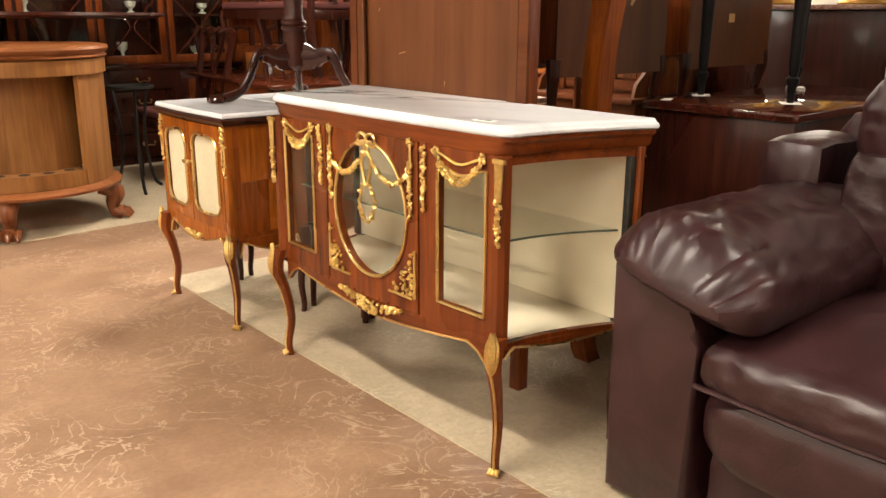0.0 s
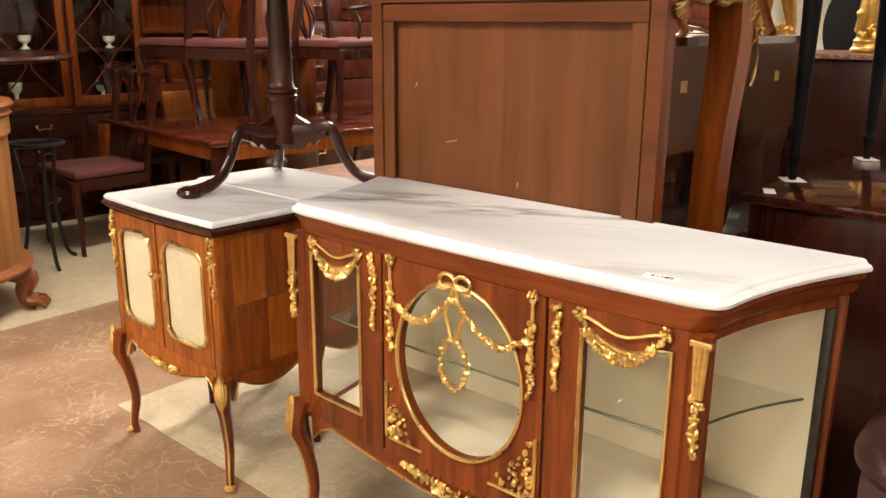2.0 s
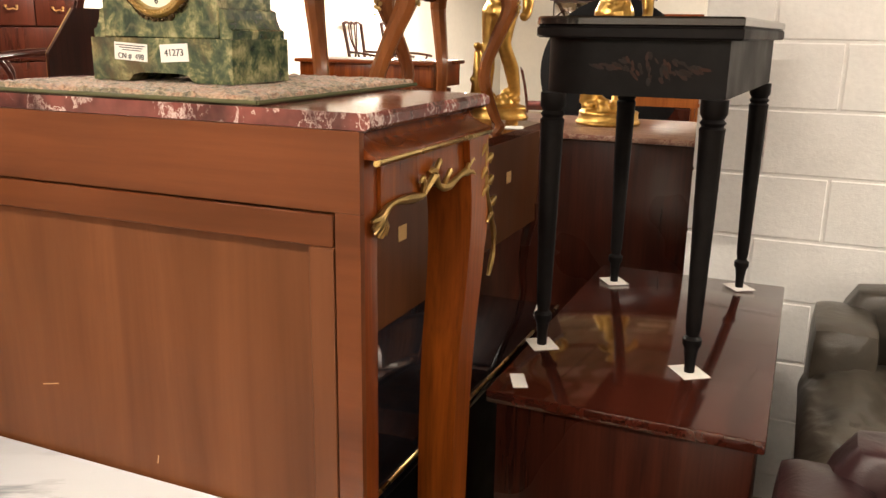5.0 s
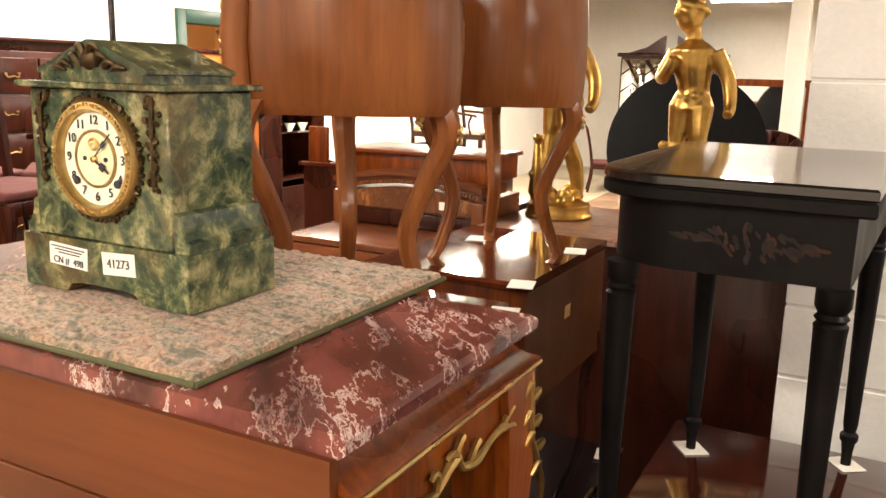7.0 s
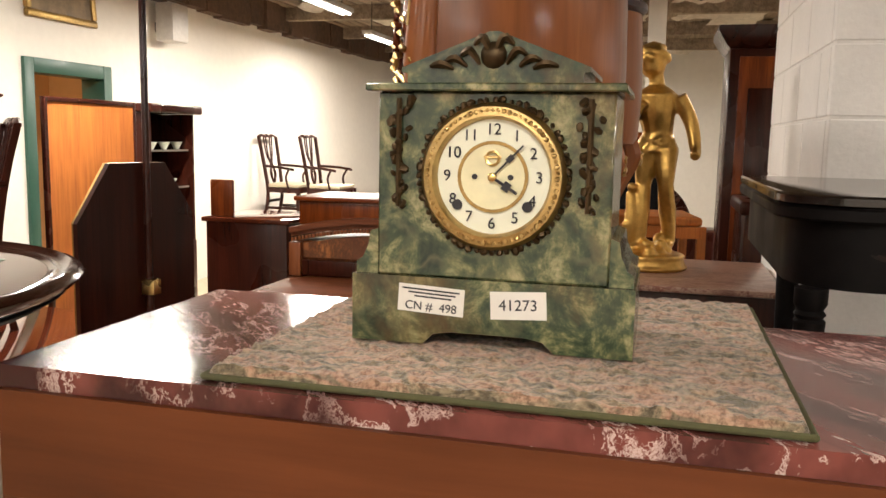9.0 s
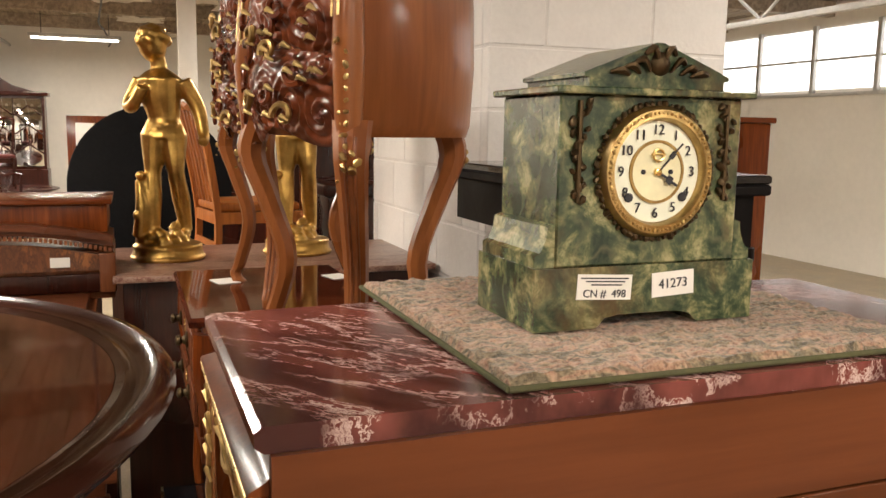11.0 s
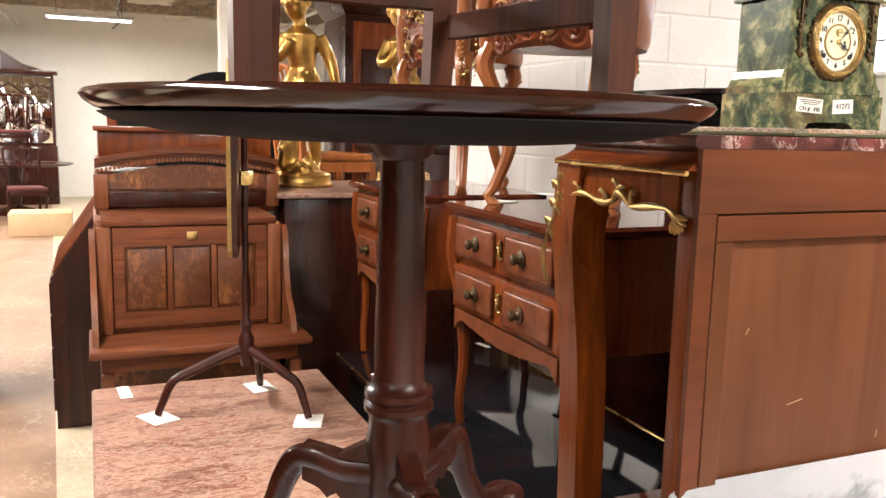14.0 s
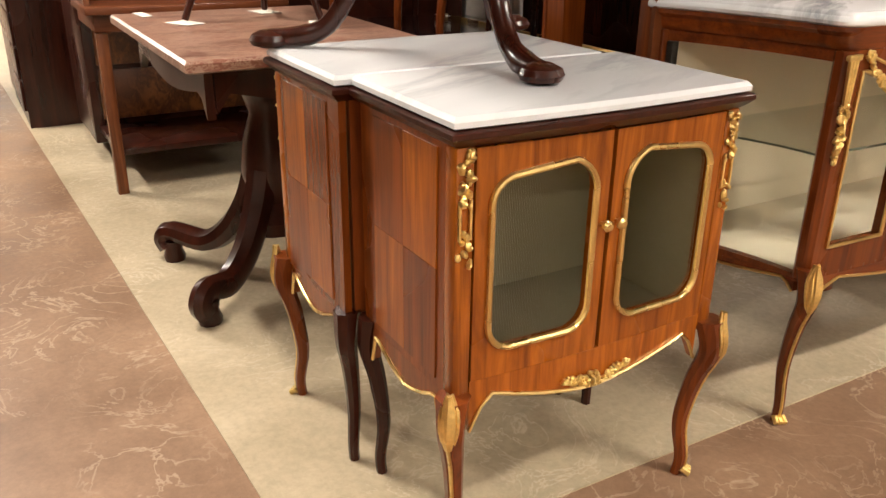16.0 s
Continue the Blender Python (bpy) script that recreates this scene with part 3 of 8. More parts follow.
X0, X1, Y0, Y1 = -3.0, 18.0, -5.0, 7.7
EDGE_X, EDGE_Y, FAR_Y = 2.22, 4.16, 5.12
struct("floor", boxed(X0, Y0, -0.1, X1, Y1, 0.0), FLOOR_B, "brown stained concrete aisle floor with pale trowel scratches", "floor")
bm = bmesh.new()
prism(bm, [(EDGE_X + 0.03, Y0), (X1, Y0), (X1, EDGE_Y + 0.55), (EDGE_X + 0.02, EDGE_Y)], 0.0, 0.004)
struct("floor_display", bm, FLOOR_L, "pale worn concrete strip under the furniture rows", "floor")
bm = bmesh.new()
prism(bm, [(X0, FAR_Y - 0.15), (X1, FAR_Y + 0.75), (X1, Y1), (X0, Y1)], 0.0, 0.004)
struct("floor_far", bm, FLOOR_L, "pale worn concrete beyond the cross aisle", "floor")

# outer walls
DX0, DX1, DZ = 7.77, 8.69, 2.14
bm = bmesh.new()
box(bm, X0, Y1, 0, DX0, Y1 + 0.2, CEIL + 0.3)
box(bm, DX1, Y1, 0, X1, Y1 + 0.2, CEIL + 0.3)
box(bm, DX0, Y1, DZ, DX1, Y1 + 0.2, CEIL + 0.3)
struct("wall_north", bm, PLASTER, "white painted showroom wall with a green-framed doorway", "wall")
struct("wall_east", boxed(X1, Y0, 0, X1 + 0.2, Y1 + 0.2, CEIL + 0.3), PLASTER, "white painted far end wall", "wall")
struct("wall_west", boxed(X0 - 0.2, Y0, 0, X0, Y1 + 0.2, CEIL + 0.3), PLASTER, "white painted side wall", "wall")
struct("wall_south", boxed(X0 - 0.2, Y0 - 0.2, 0, X1 + 0.2, Y0, CEIL + 0.3), PLASTER, "white painted wall behind the sofas", "wall")
bm = bmesh.new()
box(bm, DX0 - 1.2, Y1 + 1.6, 0, DX1 + 1.2, Y1 + 1.7, 3.0)
box(bm, DX0 - 1.3, Y1 + 0.2, 0, DX0 - 1.2, Y1 + 1.7, 3.0)
box(bm, DX1 + 1.2, Y1 + 0.2, 0, DX1 + 1.3, Y1 + 1.7, 3.0)
box(bm, DX0 - 1.3, Y1 + 0.2, 3.0, DX1 + 1.3, Y1 + 1.7, 3.1)
box(bm, DX0 - 1.3, Y1 + 0.2, -0.1, DX1 + 1.3, Y1 + 1.7, 0.0)
struct("wall_back_room", bm, TAN, "tan painted room beyond the doorway", "wall")
strip_lamp(8.0, 8.6, 2.9, 0.8, 0.8, 22, (1.0, 0.78, 0.5))
door = thing("door_1", "dark green painted door frame round an open doorway", "door frame", pose(0, 0, 0), kind="structure")
part("jamb", boxed(DX0 - 0.09, Y1 - 0.03, 0, DX0 + 0.02, Y1 + 0.22, DZ + 0.1, 0.006), GREEN_P, door)
part("jamb", boxed(DX1 - 0.02, Y1 - 0.03, 0, DX1 + 0.09, Y1 + 0.22, DZ + 0.1, 0.006), GREEN_P, door)
part("head", boxed(DX0 + 0.021, Y1 - 0.028, DZ - 0.02, DX1 - 0.021, Y1 + 0.218, DZ + 0.1, 0.006), GREEN_P, door)

# ceiling: old boards on beams with torn insulation, one mesh
rng = random.Random(5)
bm = bmesh.new()
box(bm, X0 - 0.2, Y0 - 0.2, CEIL + 0.14, X1 + 0.2, Y1 + 0.2, CEIL + 0.3)
yy = Y0
while yy < Y1:
    w = rng.uniform(0.11, 0.16)
    z = CEIL + 0.10 + rng.uniform(0, 0.03)
    box(bm, X0, yy, z, X1, min(yy + w - 0.012, Y1), CEIL + 0.16)
    yy += w
for bx in range(-2, 18, 2):
    box(bm, bx + 0.3, Y0, CEIL - 0.06, bx + 0.42, Y1, CEIL + 0.12, 0.006)
struct("ceiling", bm, DECK, "old grey-brown board ceiling on beams", "ceiling")
ins = thing("ceiling_insulation", "torn dirty white insulation sheets hanging under the ceiling boards", "insulation", kind="stuff")
for k in range(34):
    bm = bmesh.new()
    gx, gy = rng.uniform(4.5, 17), rng.uniform(-2.5, 7.2)
    lx, ly = rng.uniform(0.5, 1.5), rng.uniform(0.3, 0.7)
    nx, ny = 12, 7
    grid = [[bm.verts.new((gx + lx * i / nx, gy + ly * j / ny + 0.05 * math.sin(i * 1.3 + k), CEIL + 0.085 - 0.10 * abs(noise.noise(Vector((i * 0.31 + k * 7, j * 0.4, k)))) - (0.16 * max(0, i / nx - 0.6) if k % 3 == 0 else 0))) for j in range(ny + 1)] for i in range(nx + 1)]
    for i in range(nx):
        for j in range(ny):
            bm.faces.new((grid[i][j], grid[i + 1][j], grid[i + 1][j + 1], grid[i][j + 1]))
    part("sheet", bm, INSUL, ins)
ins2 = thing("ceiling_pipes", "thin dark cables and steel pipes under the ceiling", "pipes", kind="structure")
for k, (py, pz, pr, pm) in enumerate(((5.2, 2.98, 0.025, STEEL), (3.6, 3.04, 0.012, IRON), (1.1, 2.95, 0.03, STEEL), (-0.4, 3.0, 0.012, IRON), (0.4, 2.75, 0.012, IRON))):
    pts = [(4 + i * 0.7, py + 0.05 * math.sin(i * 0.9 + k), pz - (0.06 * abs(math.sin(i * 0.8)) if pm is IRON else 0)) for i in range(21)]
    part("pipe", tube(bmesh.new(), pts, pr, 8), pm, ins2)

# rough dark wall plate where the ceiling meets the north wall
bm = bmesh.new()
for k in range(60):
    xa = X0 + 0.35 * k
    box(bm, xa, Y1 - 0.10 - 0.05 * rng.random(), CEIL - 0.20 - 0.07 * rng.random(), xa + 0.34, Y1 - 0.001, CEIL + 0.12)
struct("trim", bm, PLATE, "rough dark wall plate under the ceiling boards", "trim")

# lamps that hang from the ceiling
for lx, ly, along, watts in LAMPS:
    lamp = thing("ceiling_light", "white fluorescent ceiling light on two hangers", "light", pose(lx, ly, CEIL - 0.3, 0, 0, 0 if along else 90), "fluorescent lights")
    part("housing", boxed(-0.62, -0.07, 0.0, 0.62, 0.07, 0.05, 0.008), STEEL, lamp)
    for ty in (-0.035, 0.035):
        part("tube", tube(bmesh.new(), [(-0.58, ty, -0.014), (0.58, ty, -0.014)], 0.013, 10), TUBE, lamp, "glowing fluorescent tube")
    for tx in (-0.45, 0.45):
        part("hanger", tube(bmesh.new(), [(tx, 0, 0.05), (tx, 0, 0.42)], 0.005, 6), IRON, lamp)

# block pier
PX0, PX1, PY0, PY1 = 4.5, 5.85, 1.31, 2.235
pier = struct("wall_pier", boxed(PX0 + 0.0035, PY0 + 0.0035, 0, PX1 - 0.0035, PY1 - 0.0035, CEIL + 0.12), MORTAR, "white painted concrete block pier", "wall")
bl, bh, j = 0.4064, 0.2032, 0.007


def block_mesh(lx, ly, h):
    bm = boxed(0, 0, 0, lx, ly, h, 0.004, 1)
    me = bpy.data.meshes.new("block")
    bm.to_mesh(me)
    bm.free()
    me.materials.append(BLOCK)
    return me


block_cache = {}


def block(x, y, z, lx, ly):
    key = (round(lx, 3), round(ly, 3))
    if key not in block_cache:
        block_cache[key] = block_mesh(lx, ly, bh - j)
    ob = new("block", block_cache[key])
    ob.parent = pier
    ob.location = (x, y, z)


row = 1
z = -0.098
while z + bh < CEIL + 0.15:
    off = 0.0 if row % 2 else bl / 2
    # west face, blocks laid along y
    y = PY1
    first = True
    while y > PY0 + 0.02:
        L = (bl / 2 if (first and row % 2) else bl)
        lo = max(PY0, y - L)
        block(PX0, lo + j / 2, z, 0.05, y - lo - (j / 2 if first else j))
        y, first = lo, False
    # faces along x
    for fy in (PY1 - 0.05, PY0):
        x = PX0 + 0.055
        first = True
        while x < PX1 - 0.02:
            L = (bl if (first and row % 2) else (bl / 2 - 0.05 if first else bl))
            hi = min(PX1, x + L)
            block(x + j / 2, fy, z, hi - x - j, 0.05)
            x, first = hi, False
    z += bh
    row += 1

# steel roof trusses and bright roof windows over the space beyond the pier
sk = thing("roof_window", "bright roof window with steel bars", "window", kind="structure")
for k in range(2):
    part("pane", boxed(7.5 + 3 * k, -1.8, CEIL - 0.015, 9.7 + 3 * k, 0.1, CEIL + 0.012), SKYLIGHT, sk, "bright pane")
    for q in range(6):
        part("bar", boxed(7.5 + 3 * k + q * 0.42, -1.8, CEIL - 0.05, 7.53 + 3 * k + q * 0.42, 0.1, CEIL - 0.016), STEEL, sk)

cl = thing("window_1", "band of bright high windows with steel bars in the south wall", "window", kind="structure")
for k in range(9):
    part("pane", boxed(4.6 + 1.0 * k, Y0 + 0.004, 2.25, 5.52 + 1.0 * k, Y0 + 0.016, 3.0), SKYLIGHT, cl, "bright daylit pane")
    part("mullion", boxed(5.53 + 1.0 * k, Y0 + 0.002, 2.2, 5.59 + 1.0 * k, Y0 + 0.06, 3.05, 0.004), STEEL, cl)
    part("glazing_bar", boxed(4.6 + 1.0 * k, Y0 + 0.017, 2.6, 5.52 + 1.0 * k, Y0 + 0.04, 2.63), STEEL, cl)
part("sill", boxed(4.5, Y0 + 0.002, 2.16, 13.7, Y0 + 0.09, 2.198, 0.004), STEEL, cl)
truss = thing("roof_truss", "pale painted steel roof truss under the roof windows", "truss", kind="structure")
for ty in (-1.9, 0.25):
    for tz in (2.62, 3.1):
        part("chord", boxed(6.2, ty - 0.03, tz, 17.0, ty + 0.03, tz + 0.05, 0.004), STEEL, truss)
    for k in range(18):
        xa = 6.25 + 0.6 * k
        part("brace", tube(bmesh.new(), [(xa, ty, 2.66 if k % 2 else 3.1), (xa + 0.6, ty, 3.1 if k % 2 else 2.66)], 0.016, 6), STEEL, truss)

# ---- display vitrine with marble top ----
V = thing("vitrine", "low mahogany display vitrine with white marble top and gilt mounts", "display cabinet", pose(2.39, 2.605, 0))


def v_outline(g=0.0, bow=0.012):
    pts = []
    for i in range(13):
        y = 0.5 - i / 12
        pts.append((-0.175 - (g * 0.4 if g > 0 else g) - bow * (1 - (y / 0.5) ** 2), y * (1 + g / 0.5)))
    side = []
    for i in range(1, 9):
        t = i / 8
        side.append((-0.175 - (g * 0.4 if g > 0 else g) * (1 - t) + (0.385 + g * 0.0) * t, -(0.5 + g + 0.105 * t ** 1.8)))
    pts += side
    pts += [(x, -y) for x, y in side[::-1]]
    return pts


def v_soft(g=0.0):
    """The same plan with its two front corners rounded."""
    p = v_outline(g)

    def turn(a, b, c):
        out = []
        for i in range(8):
            f = i / 7
            out.append(tuple((1 - f) ** 2 * a[k] + 2 * f * (1 - f) * b[k] + f * f * c[k] for k in (0, 1)))
        return out

    def toward(a, b, d):
        v = Vector((b[0] - a[0], b[1] - a[1]))
        v = v.normalized() * d
        return (a[0] + v.x, a[1] + v.y)

    north = turn(toward(p[0], p[-1], 0.035), p[0], toward(p[0], p[1], 0.045))
    south = turn(toward(p[12], p[11], 0.045), p[12], toward(p[12], p[13], 0.035))
    return north + p[1:12] + south + p[13:]


part("marble_top", mould(bmesh.new(), v_soft, [(0.022, 0.843), (0.030, 0.847), (0.031, 0.853), (0.028, 0.858), (0.023, 0.8605), (0.021, 0.8615), (0.019, 0.866), (0.014, 0.869)]), MARBLE, V, "white marble top with grey veins")
part("cornice", mould(bmesh.new(), v_soft, [(0.002, 0.800), (0.010, 0.810), (0.012, 0.825), (0.022, 0.834), (0.022, 0.8425)]), MAHOG_X, V)
bm = bmesh.new()
mould(bm, lambda g: v_outline(g - 0.004), [(0, 0.776), (0, 0.7995)])
part("top_rail", bm, MAHOG_X, V)
part("floor_panel", mould(bmesh.new(), lambda g: v_outline(g - 0.012), [(0, 0.3375), (0, 0.345)]), SILK, V, "cream silk covered floor")
part("bottom_rail", mould(bmesh.new(), lambda g: v_outline(g), [(-0.004, 0.328), (0.0, 0.330), (0.0, 0.335), (-0.003, 0.337)]), MAHOG_X, V)
part("back_panel", boxed(0.185, -0.585, 0.346, 0.198, 0.585, 0.775), SILK, V, "cream silk covered back")
part("back_board", boxed(0.1985, -0.602, 0.337, 0.209, 0.602, 0.80), MAHOG_X, V)


def put_front(u, v, w):
    return (-0.175 - 0.012 * (1 - (u / 0.5) ** 2) - 0.002 + w, u, v)


door_v = part("door", holed(bmesh.new(), (-0.208, 0.338, 0.208, 0.7995), ellipse(0, 0.592, 0.163, 0.184, 64), 0.02, put_front), MAHOG, V, "mahogany door with an oval pane")
bm = bmesh.new()
bm.faces.new([bm.verts.new(put_front(u, v, 0.010)) for u, v in ellipse(0, 0.592, 0.165, 0.186, 48)])
part("pane", bm, GLASS, door_v, "clear glass").visible_shadow = False
pts = [put_front(u, v, -0.003) for u, v in ellipse(0, 0.592, 0.165, 0.186, 56)]
part("oval_frame", tube(bmesh.new(), pts + pts[:2], 0.0045, 8), BRASS, door_v, "gilt oval moulding")
for s in (-1, 1):
    a, b = (0.215, 0.492) if s > 0 else (-0.492, -0.215)
    wa, wb = (0.285, 0.452) if s > 0 else (-0.452, -0.285)
    hole = []
    for i in range(12):
        hole.append((wa + (wb - wa) * i / 12, 0.405))
    for i in range(12):
        hole.append((wb, 0.405 + 0.355 * i / 12))
    for i in range(12):
        f = i / 12
        hole.append((wb + (wa - wb) * f, 0.76 - 0.022 * math.sin(math.pi * f) ** 2))
    for i in range(12):
        hole.append((wa, 0.76 - 0.355 * i / 12))
    side_v = part("side_light", holed(bmesh.new(), (a, 0.338, b, 0.7995), hole, 0.02, put_front), MAHOG, V, "mahogany framed tall window")
    bm = bmesh.new()
    bm.faces.new([bm.verts.new(put_front(u, v, 0.010)) for u, v in hole])
    part("pane", bm, GLASS, side_v, "clear glass").visible_shadow = False
    bm = bmesh.new()
    loop = [put_front(u, v, -0.002) for u, v in hole]
    tube(bm, loop + loop[:2], 0.0042, 6)
    part("moulding", bm, BRASS, side_v, "gilt window moulding")
    # glazed concave end
    ends = [(-0.175 + 0.385 * t, s * (0.5 + 0.105 * t ** 1.8)) for t in (0.06, 0.2, 0.35, 0.5, 0.65, 0.8, 0.93)]
    bm = bmesh.new()
    lo = [bm.verts.new((x, y, 0.346)) for x, y in ends]
    hi = [bm.verts.new((x, y, 0.775)) for x, y in ends]
    for i in range(len(ends) - 1):
        bm.faces.new((lo[i], lo[i + 1], hi[i + 1], hi[i]))
    part("end_pane", bm, GLASS, V, "clear curved end glass").visible_shadow = False
    # stiles
    part("corner_stile", post(bmesh.new(), [(-0.171, s * 0.496, 0.345), (-0.171, s * 0.496, 0.80)], [0.021, 0.021], 8, math.pi / 8), MAHOG, V)
    part("back_stile", boxed(0.186, s * 0.592 - 0.014, 0.338, 0.206, s * 0.592 + 0.014, 0.80, 0.004), MAHOG, V)
    part("end_stile", boxed(0.166, s * 0.586 - 0.009, 0.346, 0.1845, s * 0.586 + 0.009, 0.776, 0.002), STEEL_D, V, "worn dark metal glazing stile")
    # legs
    leg = part("leg", cabriole(-0.176, s * 0.497, 0.0, 0.372, -0.75, s * 0.35, 0.0175, 0.036), MAHOG, V)
    rg = random.Random(7 + s)
    bm = leg_mount(bmesh.new(), -0.176, s * 0.497, 0.0, 0.372, -0.75, s * 0.35, 0.0175, 0.036, 0.10, 0.018)
    part("sabot", bm, GOLD, leg, "gilt bronze knee mount and foot")
    # rear leg darker than the front one: shade under the case in its colour
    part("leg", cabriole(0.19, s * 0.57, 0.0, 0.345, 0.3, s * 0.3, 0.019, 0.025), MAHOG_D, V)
    # corner chutes
    bm = bmesh.new()
    prism(bm, [(-0.200, s * 0.506 - 0.018), (-0.193, s * 0.506 - 0.02), (-0.193, s * 0.506 + 0.02), (-0.200, s * 0.506 + 0.018)], 0.786, 0.797, 0.002)
    for i in range(3):
        yy = s * 0.506 + (i - 1) * 0.009
        tube(bm, [(-0.1955, yy, 0.79), (-0.1965, s * 0.506 + (i - 1) * 0.006, 0.70)], [0.0048, 0.0035], 6)
    blobs(bm, [(-0.196, s * 0.506 + rg.uniform(-0.013, 0.013) * (1 - i / 34), 0.70 - 0.0035 * i) for i in range(30)], 0.0085, rg)
    part("corner_mount", bm, GOLD, V, "gilt bronze corner mount with hanging fruit")
    # swags over the tall windows
    bm = bmesh.new()
    mid = s * 0.362
    hw = 0.080
    pts = [put_front(mid + hw * q, 0.782 - 0.052 * (1 - q * q), -0.008) for q in [i / 17 - 1 for i in range(35)]]
    blobs(bm, pts, 0.0085, rg)
    blobs(bm, [put_front(mid + hw * q, 0.777 - 0.058 * (1 - q * q), -0.010) for q in [i / 9 * 0.8 - 0.8 for i in range(19)]], 0.009, rg)
    for e in (-1, 1):
        c = Vector(put_front(mid + e * hw, 0.789, -0.006))
        blobs(bm, [c + Vector((0, 0.009 * math.cos(q), 0.009 * math.sin(q))) for q in range(7)], 0.006, rg)
        blobs(bm, [c], 0.007, rg)
    tube(bm, [put_front(mid + hw * q, 0.785 - 0.020 * math.cos(q * 1.57) ** 2, -0.004) for q in [i / 8 - 1 for i in range(17)]], 0.0035, 6)
    part("swag_mount", bm, GOLD, side_v, "gilt bronze flower swag")
    # drops on the stiles between
    for u, top, length in ((s * 0.236, 0.795, 0.17),):
        bm = bmesh.new()
        blobs(bm, [put_front(u + rg.uniform(-0.008, 0.008) * (1 - i / 50), top - i * length / 40, -0.006) for i in range(40)], 0.0078, rg)
        part("drop_mount", bm, GOLD, V, "gilt bronze hanging drop")
    # door ribbons and corners
    bm = bmesh.new()
    c = Vector(put_front(s * 0.183, 0.796, -0.006))
    blobs(bm, [c + Vector((0, 0.0095 * math.cos(q * 0.9), 0.0095 * math.sin(q * 0.9))) for q in range(7)] + [c], 0.0062, rg)
    tube(bm, [put_front(s * 0.183, 0.787, -0.004), put_front(s * 0.183, 0.735, -0.004)], [0.0032, 0.0045], 6)
    blobs(bm, [put_front(s * 0.183 + rg.uniform(-0.008, 0.008), 0.745 - i * 0.0042, -0.006) for i in range(36)], 0.0075, rg)
    pts = [put_front(s * (0.18 - 0.178 * q), 0.715 - 0.05 * math.sin(math.pi * min(1, q * 1.05)) + 0.035 * q, -0.010) for q in [i / 34 for i in range(35)]]
    blobs(bm, pts, 0.0088, rg)
    blobs(bm, pts[6:28], 0.0088, rg)
    part("garland_mount", bm, GOLD, door_v, "gilt bronze flower garland")
    bm = bmesh.new()
    for i in range(150):
        a_, b_ = rg.random(), rg.random()
        if a_ + b_ > 1 or (a_ + b_ > 0.62 and rg.random() < 0.6):
            continue
        blobs(bm, [put_front(s * (0.196 - 0.10 * a_), 0.388 + 0.135 * b_, -0.005)], 0.0075, rg)
    tube(bm, [put_front(s * (0.19 - 0.1 * q), 0.384, -0.004) for q in (0, 0.5, 1)], 0.004, 6)
    tube(bm, [put_front(s * 0.199, 0.386 + 0.13 * q, -0.004) for q in (0, 0.5, 1)], 0.004, 6)
    part("spandrel_mount", bm, GOLD, door_v, "gilt bronze leafy corner spray")
rg = random.Random(21)
bm = bmesh.new()
for e in (-1, 1):
    pts = [put_front(e * 0.02 + 0.02 * math.cos(q) * e, 0.785 + 0.014 * math.sin(q), -0.007) for q in [i * 0.5 for i in range(13)]]
    tube(bm, pts, 0.0045, 6)
    tube(bm, [put_front(0, 0.776, -0.007), put_front(e * 0.03, 0.765, -0.007), put_front(e * 0.045, 0.768, -0.007)], 0.0038, 6)
    tube(bm, [put_front(e * 0.002, 0.775, -0.007), put_front(e * 0.022, 0.72, -0.008), put_front(e * 0.012, 0.68, -0.008), put_front(e * 0.004, 0.665, -0.008)], 0.0048, 6)
ring = [put_front(0.034 * math.cos(q), 0.612 + 0.052 * math.sin(q), -0.008) for q in [i * 0.157 for i in range(40)]]
blobs(bm, ring, 0.0078, rg)
part("wreath_mount", bm, GOLD, door_v, "gilt bronze bow and wreath")
bm = bmesh.new()
for i in range(170):
    q = rg.uniform(-1, 1)
    blobs(bm, [(-0.192 - 0.004 * rg.random(), q * 0.15, 0.338 - 0.028 * (1 - abs(q)) + rg.uniform(-0.018, 0.018) * (1.1 - abs(q)))], 0.0068, rg)
part("apron_mount", bm, GOLD, V, "gilt bronze apron spray")


def apron(parent, put, u0, u1, ztop, low, drop, material, n=24, thick=0.018, gilt=True):
    """A shaped rail: ztop down to a curve that is low at the middle and rises beside the legs."""
    bm = bmesh.new()
    rows_ = []
    for i in range(n + 1):
        f = i / n
        u = u0 + (u1 - u0) * f
        q = abs(2 * f - 1)
        zb = low + drop * (q ** 1.6) * (1 - max(0, (q - 0.86) / 0.14) * 1.35)
        rows_.append((u, zb))
    front = [(bm.verts.new(put(u, ztop, 0)), bm.verts.new(put(u, zb, 0)), bm.verts.new(put(u, ztop, thick)), bm.verts.new(put(u, zb, thick))) for u, zb in rows_]
    for a_, b_ in zip(front, front[1:]):
        bm.faces.new((a_[0], b_[0], b_[1], a_[1]))
        bm.faces.new((a_[2], a_[3], b_[3], b_[2]))
        bm.faces.new((a_[1], b_[1], b_[3], a_[3]))
        bm.faces.new((a_[0], a_[2], b_[2], b_[0]))
    for e in (front[0], front[-1]):
        bm.faces.new((e[0], e[1], e[3], e[2]))
    ob = part("apron", bm, material, parent)
    if gilt:
        part("edge_trim", tube(bmesh.new(), [put(u, zb, -0.002) for u, zb in rows_], 0.0034, 6), BRASS, ob, "thin gilt edge")
    return ob


apron(V, put_front, -0.475, 0.475, 0.3455, 0.292, 0.05, MAHOG_X)
